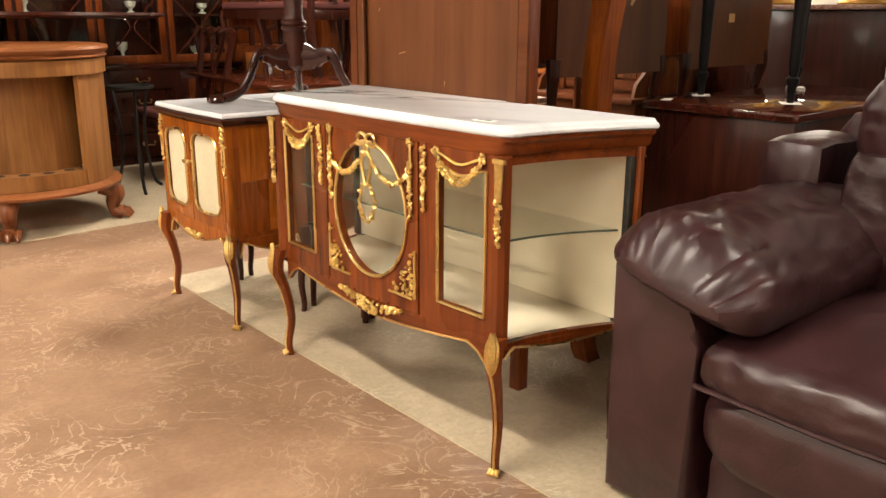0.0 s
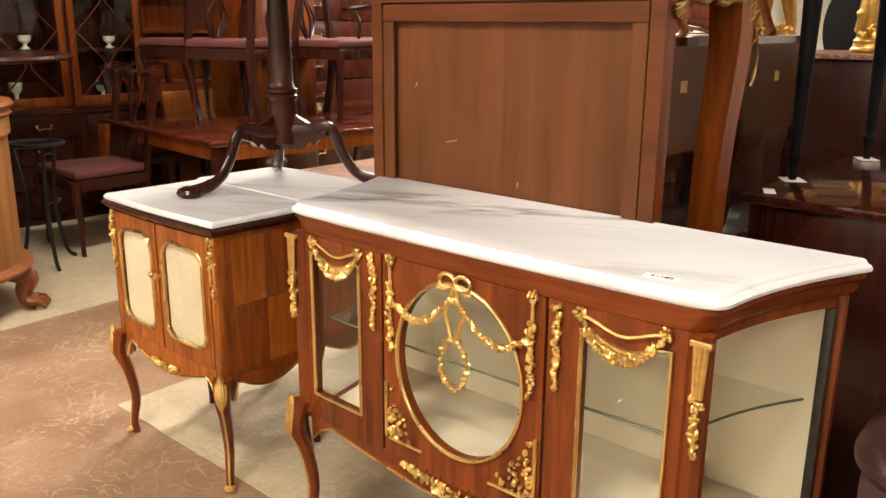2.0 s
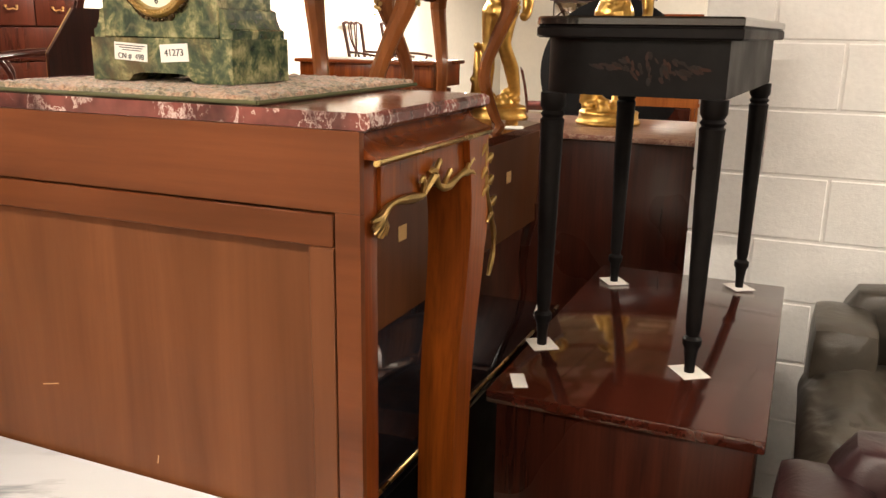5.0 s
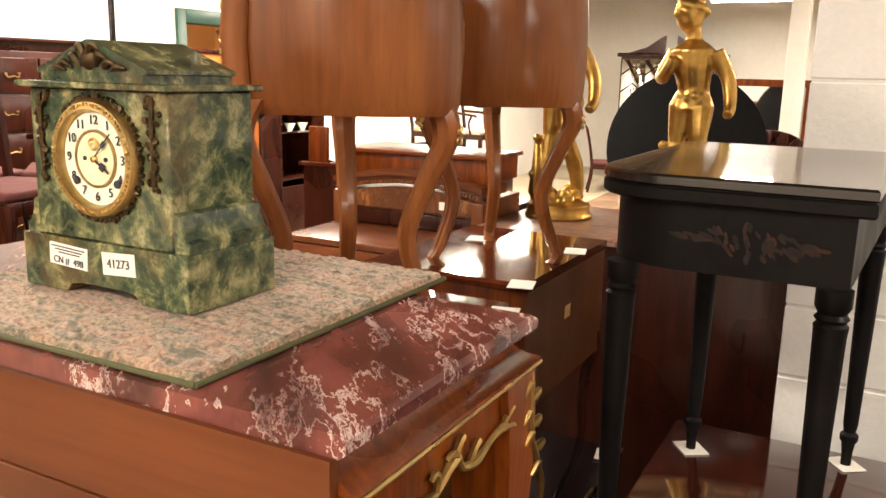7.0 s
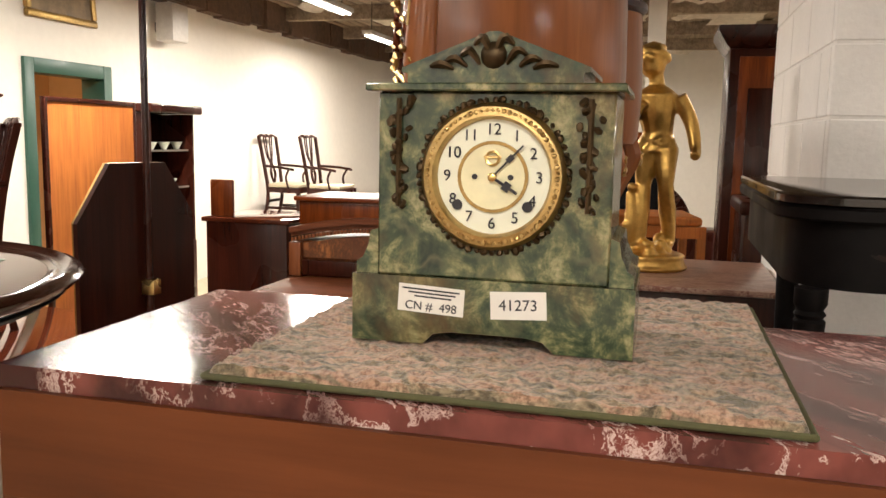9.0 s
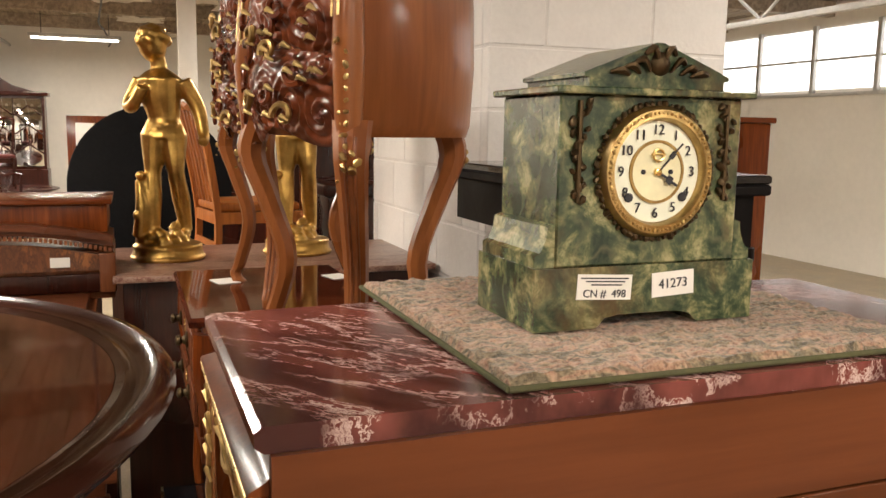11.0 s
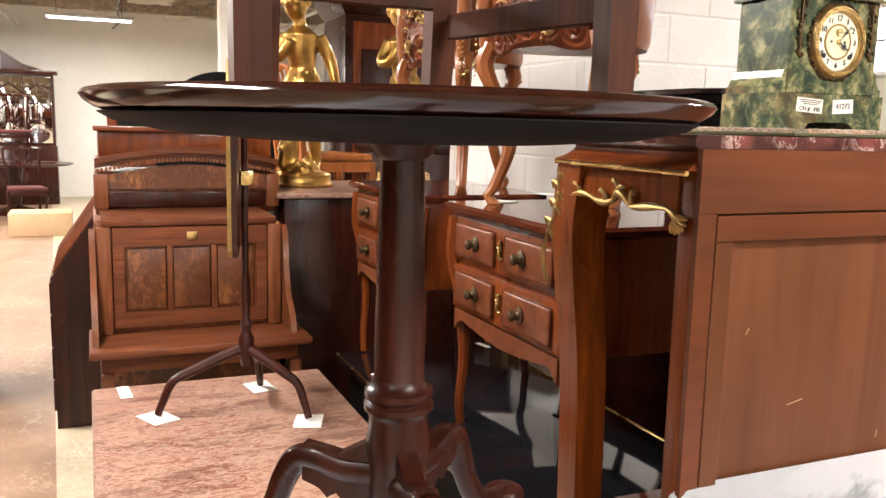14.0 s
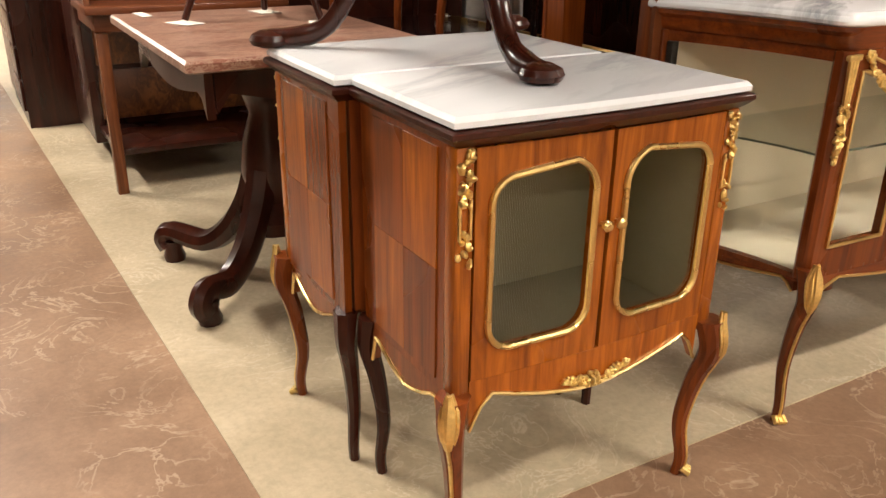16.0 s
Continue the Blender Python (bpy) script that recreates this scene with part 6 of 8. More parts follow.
for i in range(46):
    ob = new("dentil", den)
    ob.parent = D
    ob.location = (4.9755, yc - 0.335 + 0.67 * i / 45, 1.247 + 0.045 * math.sin(math.pi * i / 45))
bm = bmesh.new()
up = [(yc - 0.31 + 0.62 * i / 20, 1.225 + 0.045 * math.sin(math.pi * i / 20)) for i in range(21)]
prism_pts = [(y, 1.175) for y in (yc - 0.31, yc + 0.31)]
lo = [bm.verts.new((4.985, y, z)) for y, z in up[::-1] + prism_pts]
hi = [bm.verts.new((5.005, y, z)) for y, z in up[::-1] + prism_pts]
bm.faces.new(lo), bm.faces.new(hi[::-1])
for i in range(len(lo)):
    q = (i + 1) % len(lo)
    bm.faces.new((lo[i], lo[q], hi[q], hi[i]))
part("arch_panel", bm, BURL, D, "burl arched frieze panel")
part("top_shelf", boxed(5.02, 3.40, 1.30, 5.34, 4.06, 1.395, 0.004), MAHOG, D, "plain red-brown top box")
part("top_slab", boxed(5.0, 3.385, 1.3955, 5.36, 4.075, 1.412, 0.003), MAHOG_X, D)

# ---- dark slant-front desk ----
D2 = thing("slant_front_desk", "dark slant-front desk with brass-edged lid beside the aisle", "desk", pose(5.66, 3.75, 0))
bm = bmesh.new()
pr = [(0.0, 0.0), (0.52, 0.0), (0.52, 0.72), (0.30, 1.04), (0.0, 1.04)]
lo = [bm.verts.new((0.0, y, z)) for y, z in pr]
hi = [bm.verts.new((0.85, y, z)) for y, z in pr]
bm.faces.new(lo), bm.faces.new(hi[::-1])
for i in range(len(pr)):
    q = (i + 1) % len(pr)
    bm.faces.new((lo[i], lo[q], hi[q], hi[i]))
part("body", bm, MAHOG_D, D2, smooth=False)
for i in range(4):
    part("drawer", boxed(0.04, 0.5205, 0.08 + 0.155 * i, 0.81, 0.532, 0.225 + 0.155 * i, 0.003), MAHOG_D, D2)
for i in range(7):
    a_, b_ = Vector((0.03 + 0.13 * i, 0.512, 0.74)), Vector((0.03 + 0.13 * i, 0.305, 1.042))
    part("lid_rib", tube(bmesh.new(), [a_, b_], 0.006, 6), MAHOG, D2, "red-brown rib")

# ---- black platform with two small chests and nightstands ----
plat = thing("black_low_cabinet", "glossy black low cabinet with gold edge lines", "cabinet", pose(0, 0, 0))
part("body", boxed(3.06, 2.69, 0.06, 4.44, 3.23, 0.565, 0.005), BLACK_W, plat)
part("top", boxed(3.02, 2.65, 0.566, 4.48, 3.27, 0.598, 0.005), PIANO, plat, "glossy black top")
for y in (2.652, 3.268):
    part("gold_line", boxed(3.02, y - 0.0035, 0.592, 4.48, y + 0.0035, 0.6002, 0.001), BRASS, plat, "gold edge line")
part("plinth", boxed(3.10, 2.73, 0.0, 4.40, 3.19, 0.0595), BLACK_W, plat)
card(4.15, 3.20, 0.6005, 30, 0.04, 0.02, "white price card on the black cabinet"), card(4.40, 2.70, 0.6005, 10, 0.04, 0.012, "white price card on the black cabinet")


def small_chest(m, label):
    K = thing("small_chest", label, "chest", m, "pair of two-drawer chests")
    hw, y0, y1 = 0.31, -0.23, 0.21      # drawers face +y
    part("top", mould(bmesh.new(), lambda g: [(-hw - g, y0), (hw + g, y0), (hw + g, y1 + g), (-hw - g, y1 + g)], [(0.005, 0.614), (0.018, 0.620), (0.020, 0.632), (0.012, 0.640)]), MAHOG_P, K, "polished moulded top")
    part("body", boxed(-hw, y0 + 0.012, 0.345, hw, y1 - 0.012, 0.6135, 0.003), MAHOG, K)
    part("back_board", boxed(-hw + 0.002, y0, 0.30, hw - 0.002, y0 + 0.0115, 0.6135), BACKING, K, "plain stained back board")
    for i, zz in enumerate((0.485, 0.352)):
        dr = part("drawer", boxed(-hw + 0.022, y1 - 0.0115, zz, hw - 0.022, y1 - 0.001, zz + 0.118, 0.003), MAHOG, K, "drawer with shaped fielded panels")
        for s in (-1, 1):
            part("field", boxed(s * 0.145 - 0.115, y1 - 0.001, zz + 0.014, s * 0.145 + 0.115, y1 + 0.010, zz + 0.104, 0.009, 3), WALNUT_X, dr, "raised drawer field")
            bm = lathe(bmesh.new(), [(0.020, 0.0), (0.021, 0.004), (0.012, 0.007), (0.008, 0.014), (0.014, 0.020), (0.012, 0.027), (0.004, 0.030)], 12)
            bmesh.ops.transform(bm, matrix=Matrix.Translation((s * 0.125, y1 + 0.010, zz + 0.059)) @ pose(0, 0, 0, -90, 0, 0), verts=bm.verts)
            part("knob", bm, BRONZE, dr, "dark bronze rosette knob")
        bm = bmesh.new()
        blobs(bm, [(0, y1 + 0.003, zz + 0.04 + 0.008 * q) for q in range(6)], 0.0085, random.Random(4))
        part("escutcheon", bm, OLD_BRASS, dr, "brass escutcheon")
    apron(K, lambda u, v, w: (u, y1 - 0.004 - w, v), -hw + 0.03, hw - 0.03, 0.3445, 0.295, 0.03, WALNUT_X, 24, 0.018, False)
    for s in (-1, 1):
        part("leg", cabriole(s * (hw - 0.02), y1 - 0.03, 0.0, 0.60, s * 0.5, 0.6, 0.021, 0.032), MAHOG, K, "carved cabriole leg")
        # rear leg darkened by material for the shade behind the apron
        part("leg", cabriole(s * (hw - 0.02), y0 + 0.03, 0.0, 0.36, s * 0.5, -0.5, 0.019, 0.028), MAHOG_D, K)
    lb = part("back_label", boxed(-0.03, y0 - 0.0012, 0.48, 0.012, y0 - 0.0002, 0.515), PAPER_Y, K, "yellowed paper label")
    return K


K1 = small_chest(pose(3.375, 2.955, 0.5985), "two-drawer mahogany chest with brass knobs on the black cabinet")
K2 = copy_thing(K1, pose(4.195, 2.985, 0.5985))


def nightstand(m, label):
    N = thing("carved_nightstand", label, "nightstand", m, "pair of carved nightstands")
    hw, hd, zb, zt = 0.205, 0.115, 0.405, 0.72     # front faces +y

    def out(g):
        pts = []
        for i in range(25):
            f = i / 24
            x = (hw + g) * (1 - 2 * f)
            pts.append((x, hd + g + 0.045 * math.sin(math.pi * f) ** 1.5))
        for i in range(1, 32):
            q = math.pi * (1 + i / 32)
            pts.append(((hw + g) * math.cos(q), hd + g * 0.5 + (0.31 + g) * math.sin(q)))
        return pts

    body = part("body", mould(bmesh.new(), out, [(-0.012, zb), (0.0, zb + 0.02), (0.010, zb + 0.12), (0.006, zb + 0.22), (-0.006, zt - 0.001)]), SATIN, N, "honey brown bombe body")
    part("top", mould(bmesh.new(), out, [(0.0, zt), (0.018, zt + 0.008), (0.020, zt + 0.02), (0.010, zt + 0.026)]), MAHOG_D, N, "dark moulded top")
    # carved front, in relief
    rg = random.Random(12)
    bm = bmesh.new()
    nx, nz = 132, 104
    SCROLLS = ((0.0, 0.04, 0.05, 0.0), (0.075, 0.05, 0.045, 1.0), (0.15, 0.03, 0.04, 2.5), (0.05, 0.16, 0.05, 0.5), (0.125, 0.17, 0.05, 2.0), (0.0, 0.27, 0.05, 1.5), (0.10, 0.275, 0.045, 0.2), (0.165, 0.11, 0.035, 1.2))
    grid = []
    for i in range(nx + 1):
        col = []
        for k in range(nz + 1):
            x = -hw * 0.9 + hw * 1.8 * i / nx
            f = k / nz
            z = zb - 0.002 + (0.014 * math.cos(x / hw * 4.5)) * (1 - f) + f * (zt - zb + 0.008)
            h_ = 0.0
            for ex, ez, er, ph in SCROLLS:
                for sx in (-1, 1):
                    dx_, dz_ = x - sx * ex, z - zb - ez
                    dd = math.hypot(dx_, dz_)
                    wgt = math.exp(-(dd / er) ** 2)
                    h_ += wgt * math.cos(dd * 330 + sx * 2.0 * math.atan2(dz_, dx_) + ph)
            drawer = f * 2.35
            groove = max(0.0, 1 - abs(drawer - round(drawer)) / 0.05) if 0.3 < drawer < 2.2 else 0.0
            swell = 0.010 * math.sin(math.pi * min(1, max(0, (z - zb) / (zt - zb)))) + 0.014 * abs(math.sin(drawer * math.pi)) ** 0.6
            yv = hd + 0.045 * max(0, math.cos(x / hw * 1.45)) ** 1.5 + swell + 0.0042 * max(-1.2, min(1.2, h_)) - 0.004 * groove
            col.append(bm.verts.new((x, yv, z)))
        grid.append(col)
    for i in range(nx):
        for k in range(nz):
            bm.faces.new((grid[i][k], grid[i + 1][k], grid[i + 1][k + 1], grid[i][k + 1]))
    fr = part("carved_front", bm, CARVED, N, "deeply carved red-brown drawer front")
    for q in range(16):
        s = 1 if q % 2 else -1
        cx, cz = s * rg.uniform(0.03, 0.15), zb + 0.03 + 0.27 * (q // 2) / 8
        pts = []
        r0 = rg.uniform(0.018, 0.034)
        for i in range(14):
            a = i * 0.42
            r = r0 * (1 - i / 18)
            x = cx + r * math.cos(a + q)
            z = cz + r * 0.8 * math.sin(a + q)
            f = min(1, max(0, (z - zb) / (zt - zb)))
            pts.append((x, hd + 0.045 * max(0, math.cos(x / hw * 1.45)) ** 1.5 + 0.034, z))
        part("carved_scroll", tube(bmesh.new(), pts, [0.0062 - 0.0025 * i / 14 for i in range(14)], 6), CARVED if q % 3 else OLD_BRASS, fr, "carved scroll touched with gold")
    for q in range(34):
        x = rg.uniform(-0.17, 0.17)
        z = zb + rg.uniform(0.02, 0.28)
        y = hd + 0.045 * max(0, math.cos(x / hw * 1.45)) ** 1.5 + 0.033
        pts = [(x - 0.022, y, z), (x - 0.006, y + 0.006, z + 0.008), (x + 0.016, y + 0.003, z + 0.003)]
        part("gilt_leaf", tube(bmesh.new(), pts, [0.002, 0.0055, 0.001], 6, 0.6), AGED_GILT, fr, "gold painted leaf")
    for lx_, ly_, ox, oy in ((-(hw - 0.012), hd - 0.004, -0.75, 0.45), (hw - 0.012, hd - 0.004, 0.75, 0.45), (-0.01, -0.150, 0.0, -0.8)):
        keys = [(0.0, -0.1), (0.05, 0.15), (0.12, -0.15), (0.40, -0.75), (0.66, -0.1), (0.86, 0.5), (1.0, 0.15)]
        pts = smooth_path([(lx_ + ox * k * 0.075, ly_ + oy * k * 0.075, f * (zb + 0.025)) for f, k in keys], 4)
        n_ = len(pts) - 1
        sizes = [0.0155 + 0.015 * (i / n_) ** 2 + 0.005 * max(0, 1 - i / (0.12 * n_)) for i in range(n_ + 1)]
        lg = part("leg", post(bmesh.new(), pts, sizes, 8, math.pi / 8), SATIN, N, "honey brown carved cabriole leg")
        for e in (-1, 1):
            line = [p + Vector((ox * 0.02 - oy * e * 0.006, oy * 0.02 + ox * e * 0.006, 0)) * (sizes[i] / 0.02) for i, p in enumerate(pts)]
            part("bead", tube(bmesh.new(), line[4:-2], 0.0032, 6), WALNUT, lg, "dark carved bead along the leg")
        # flower on the knee
        kp = pts[-5] + Vector((ox, oy, 0)) * 0.03
        for q in range(5):
            a_ = q * 1.2566
            side_ = Vector((-oy, ox, 0)).normalized()
            c_ = kp + side_ * 0.011 * math.cos(a_) + Vector((0, 0, 0.013 * math.sin(a_)))
            part("carved_petal", blobs(bmesh.new(), [c_], 0.008, rg, 0.6, 0.05), AGED_GILT, lg, "gilded carved petal")
    for s in (-1, 1):
        st = part("corner_post", tube(bmesh.new(), [(s * (hw + 0.006), hd + 0.012, zb - 0.02), (s * (hw + 0.018), hd + 0.018, zb + 0.12), (s * hw, hd + 0.008, zt)], [0.019, 0.024, 0.019], 10), SATIN, N, "honey brown corner post")
        # hanging drop of gilded petals and a flower
        for q in range(13):
            z = zb + 0.135 - 0.0165 * q
            w_ = 0.010 if q < 8 else 0.006
            for e in ((-1, 1) if q not in (0, 12) else (0,)):
                c_ = (s * (hw + 0.026) + e * w_ * 0.9, hd + 0.040 - 0.010 * abs(e), z)
                part("gilt_petal", blobs(bmesh.new(), [c_], 0.0068 - 0.0002 * q, rg, 0.65, 0.1), AGED_GILT, st, "gilt carved petal")
        for e in (-1, 1):
            part("gilt_line", tube(bmesh.new(), [(s * (hw + 0.012) + e * 0.010, hd + 0.036, zb + 0.17), (s * hw + e * 0.009, hd + 0.026, zt - 0.01)], 0.0026, 6), AGED_GILT, st, "thin gilded line")
    return N


N1 = nightstand(pose(3.433, 2.936, 1.2395, 0, 0, 11), "carved nightstand with honey-brown sides and gilt leaves")
N2 = copy_thing(N1, pose(4.13, 2.93, 1.2395, 0, 0, 4))
for x, y in ((3.65, 3.03), (4.30, 2.78), (4.31, 3.09), (3.86, 2.76), (3.62, 2.70)):
    card(x, y, 1.2392, 15, 0.04, 0.03)

# ---- dark chest and black card table ----
Cc = thing("low_chest", "dark polished mahogany chest with plain sides", "chest", pose(0, 0, 0))
part("body", boxed(3.20, 1.935, 0.04, 4.20, 2.43, 0.815, 0.004), MAHOG_D, Cc)
part("top", boxed(3.18, 1.917, 0.8155, 4.215, 2.447, 0.842, 0.005), MAHOG_DX, Cc, "glossy dark top")
part("plinth", boxed(3.22, 1.95, 0.0, 4.18, 2.41, 0.0395), MAHOG_D, Cc)
Tt = thing("card_table", "ebonised folding card table with fluted legs and painted frieze", "table", pose(0, 0, 0))


def t_out(g):
    x0, x1, y0, y1, r = 3.425 - g, 4.215 + g, 2.0 - g, 2.475 + g, 0.13
    pts = [(x1, y0), (x1, y1)]
    pts += [(x0 + r + r * math.cos(radians(a)), y1 - r + r * math.sin(radians(a))) for a in range(90, 181, 10)]
    pts += [(x0, y0 + 0.045)]
    return pts


part("top_leaf", mould(bmesh.new(), t_out, [(0.0, 1.5525), (0.004, 1.556), (0.004, 1.568), (0.0, 1.572)]), BLACK_T, Tt, "worn black upper leaf")
part("lower_leaf", mould(bmesh.new(), t_out, [(0.0, 1.528), (0.004, 1.532), (0.004, 1.548), (0.0, 1.552)]), BLACK_W, Tt)
fz = part("frieze", mould(bmesh.new(), t_out, [(-0.02, 1.415), (-0.02, 1.5275)]), BLACK_W, Tt)
WORN = [plain("worn_red_paint", (0.021, 0.008, 0.005), 0.9, 0, 0.6, 60, 0.2), plain("worn_brown_paint", (0.012, 0.0065, 0.005), 0.9, 0, 0.6, 60, 0.2), plain("worn_orange_paint", (0.036, 0.012, 0.006), 0.9, 0, 0.6, 60, 0.2)]
rg = random.Random(8)
for i in range(70):
    q = rg.uniform(-1, 1)
    y = 2.215 + 0.115 * q
    z = 1.470 + rg.uniform(-0.024, 0.024) * (1.15 - abs(q))
    up = 1.0 - 0.75 * min(1.0, abs(q) * 1.4)
    ln, wd = rg.uniform(0.006, 0.014), rg.uniform(0.0022, 0.0045)
    ang = (math.pi / 2) * up + rg.uniform(-0.35, 0.35)
    ca, sa = math.cos(ang), math.sin(ang)
    bm = prism(bmesh.new(), [(y + ln * math.cos(t) * ca - wd * math.sin(t) * sa, z + ln * 0.8 * math.cos(t) * sa + wd * math.sin(t) * ca) for t in [k * 0.6283 for k in range(10)]], 0, 0.0006)
    bmesh.ops.transform(bm, matrix=Matrix(((0, 0, -1, 3.4448 - 0.00004 * i), (1, 0, 0, 0), (0, 1, 0, 0), (0, 0, 0, 1))), verts=bm.verts)
    part("painted_leaf", bm, WORN[rg.choice((0, 1, 1, 0, 2))], fz, "worn red-brown painted leaf")
for x, y in ((3.472, 2.418), (4.048, 2.375), (3.450, 2.085), (4.148, 2.038)):
    bm = lathe(bmesh.new(), [(0.011, 0.0), (0.012, 0.03), (0.015, 0.055), (0.020, 0.062), (0.020, 0.075), (0.013, 0.082), (0.016, 0.10), (0.021, 0.30), (0.025, 0.50), (0.026, 0.515), (0.021, 0.52), (0.026, 0.527), (0.021, 0.534), (0.027, 0.545), (0.027, 0.572)], 24, (x, y, 0.8432))
    for v in bm.verts:
        h_ = v.co.z - 0.8432
        if 0.10 < h_ < 0.51:
            a_ = math.atan2(v.co.y - y, v.co.x - x)
            k_ = 1 - 0.07 * (0.5 + 0.5 * math.cos(12 * a_))
            v.co.x, v.co.y = x + (v.co.x - x) * k_, y + (v.co.y - y) * k_
    part("leg", bm, BLACK_W, Tt, "turned and fluted black leg")
    card(x, y, 0.8424, 35, 0.038, 0.03)
card(3.25, 2.40, 0.8424, 25, 0.035, 0.015, "white price card on the dark chest")

# ---- dark cabinet with gilt statues ----
G = thing("dark_cabinet", "plain dark red-brown cabinet with its back outwards", "cabinet", pose(0, 0, 0))
part("body", boxed(4.95, 2.27, 0.0, 5.62, 3.36, 1.135, 0.005), MAHOG_D, G)
part("top", boxed(4.92, 2.25, 1.1355, 5.65, 3.39, 1.158, 0.004), PINK_MARBLE, G, "grey-brown stone top")


def statue(m, flip):
    bm = bmesh.new()

    def limb(keys, rad, n=10):
        pts = smooth_path(keys, 5)
        r_ = [rad[0] + (rad[-1] - rad[0]) * i / (len(pts) - 1) if len(rad) == 2 else np.interp(i / (len(pts) - 1), [q / (len(rad) - 1) for q in range(len(rad))], rad) for i in range(len(pts))]
        tube(bm, pts, [float(q) * 1.18 for q in r_], n)

    def ball(x, y, z, a, b, c):
        bmesh.ops.create_icosphere(bm, subdivisions=2, radius=1.0, matrix=Matrix.Translation((x, y, z)) @ Matrix.Diagonal((a, b, c, 1)))

    s = flip
    lathe(bm, [(0.135, 0.0), (0.14, 0.012), (0.13, 0.02), (0.125, 0.045), (0.13, 0.055), (0.115, 0.062), (0.05, 0.075)], 32)
    rg_ = random.Random(2)
    for i in range(34):
        a = rg_.uniform(0, 6.28)
        r = rg_.uniform(0.02, 0.10)
        ball(r * math.cos(a), r * math.sin(a), 0.065 + rg_.uniform(0, 0.09) * (1 - r / 0.12), 0.022, 0.022, 0.02)
    limb([(-0.035, s * 0.045, 0.09), (-0.03, s * 0.045, 0.22), (-0.025, s * 0.04, 0.33), (-0.01, s * 0.03, 0.46), (0.0, s * 0.016, 0.54)], [0.020, 0.030, 0.026, 0.047, 0.022])
    limb([(0.05, -s * 0.06, 0.10), (0.025, -s * 0.05, 0.22), (-0.03, -s * 0.045, 0.33), (-0.005, -s * 0.03, 0.46), (0.0, -s * 0.016, 0.54)], [0.019, 0.029, 0.026, 0.047, 0.022])
    ball(-0.055, s * 0.045, 0.088, 0.04, 0.02, 0.014), ball(0.03, -s * 0.062, 0.095, 0.04, 0.02, 0.014)
    limb([(0, 0, 0.45), (0.005, 0.0, 0.53), (0.0, s * 0.008, 0.61), (0.0, s * 0.010, 0.67), (0.0, s * 0.01, 0.705)], [0.058, 0.049, 0.062, 0.068, 0.030], 14)
    ball(0.035, 0.030, 0.465, 0.042, 0.036, 0.045), ball(0.035, -0.030, 0.465, 0.042, 0.036, 0.045)
    limb([(0, s * 0.01, 0.70), (-0.008, s * 0.015, 0.75)], [0.026, 0.024])
    ball(-0.015, s * 0.028, 0.79, 0.056, 0.052, 0.060)
    for i in range(44):
        a, e = rg_.uniform(0, 6.28), rg_.uniform(-0.1, 1.4)
        ball(-0.008 + 0.048 * math.cos(a) * math.cos(e), s * 0.028 + 0.046 * math.sin(a) * math.cos(e), 0.80 + 0.054 * math.sin(e), 0.024, 0.024, 0.020)
    limb([(0.0, s * 0.075, 0.665), (-0.02, s * 0.115, 0.58), (-0.07, s * 0.09, 0.575), (-0.09, s * 0.05, 0.64)], [0.028, 0.024, 0.020, 0.018])
    limb([(0.0, -s * 0.07, 0.665), (0.02, -s * 0.12, 0.57), (-0.01, -s * 0.145, 0.47), (-0.05, -s * 0.15, 0.44)], [0.028, 0.024, 0.019, 0.016])
    for i in range(14):
        a = i * 0.45
        ball(0.055 * math.cos(a), 0.060 * math.sin(a), 0.495 + 0.012 * math.sin(a * 2), 0.013, 0.013, 0.011)
    limb([(-0.05, s * 0.09, 0.09), (-0.055, s * 0.075, 0.20), (-0.045, s * 0.085, 0.30)], [0.024, 0.022, 0.014])
    for i in range(10):
        ball(-0.05 + rg_.uniform(-0.03, 0.03), s * 0.085 + rg_.uniform(-0.03, 0.03), rg_.uniform(0.16, 0.33), 0.018, 0.018, 0.018)
    ob = part("statue", bm, STATUE, None, "", True)
    mod = ob.modifiers.new("skin", "REMESH")
    mod.mode, mod.voxel_size, mod.use_smooth_shade = "VOXEL", 0.0058, True
    sm = ob.modifiers.new("soft", "SMOOTH")
    sm.iterations, sm.factor = 1, 0.5
    ob.matrix_basis = m
    return tagged(ob, "gilt metal statue of a standing youth on a round base", "statue", "pair of gilt statues")


statue(pose(5.306, 3.198, 1.1585, 0, 0, -15), 1)
statue(pose(5.33, 2.700, 1.1585, 0, 0, -8), 1)

# ---- tilted black table top ----
tb = thing("tilt_top_table", "black round tilt-top table with its top turned up", "table", pose(7.7, 3.2, 0, 0, 0, 8))
bm = lathe(bmesh.new(), [(0.49, -0.012), (0.505, -0.006), (0.505, 0.006), (0.49, 0.012)], 64)
bmesh.ops.transform(bm, matrix=Matrix.Translation((-0.06, 0, 1.28)) @ pose(0, 0, 0, 0, -86, 0), verts=bm.verts)
part("top", bm, DISC, tb, "black round top")
part("column", lathe(bmesh.new(), [(0.05, 0.16), (0.06, 0.22), (0.035, 0.30), (0.04, 0.45), (0.03, 0.60), (0.035, 0.80), (0.05, 0.82)], 16), BLACK_W, tb)
part("cross_bar", boxed(-0.05, -0.012, 0.80, 0.02, 0.012, 1.32, 0.003), BLACK_W, tb)
for a in (0, 120, 240):
    c, s_ = math.cos(radians(a)), math.sin(radians(a))
    part("leg", tube(bmesh.new(), smooth_path([(c * r, s_ * r, z) for r, z in ((0.03, 0.22), (0.15, 0.18), (0.25, 0.08), (0.33, 0.02))], 5), 0.02, 8), BLACK_W, tb)

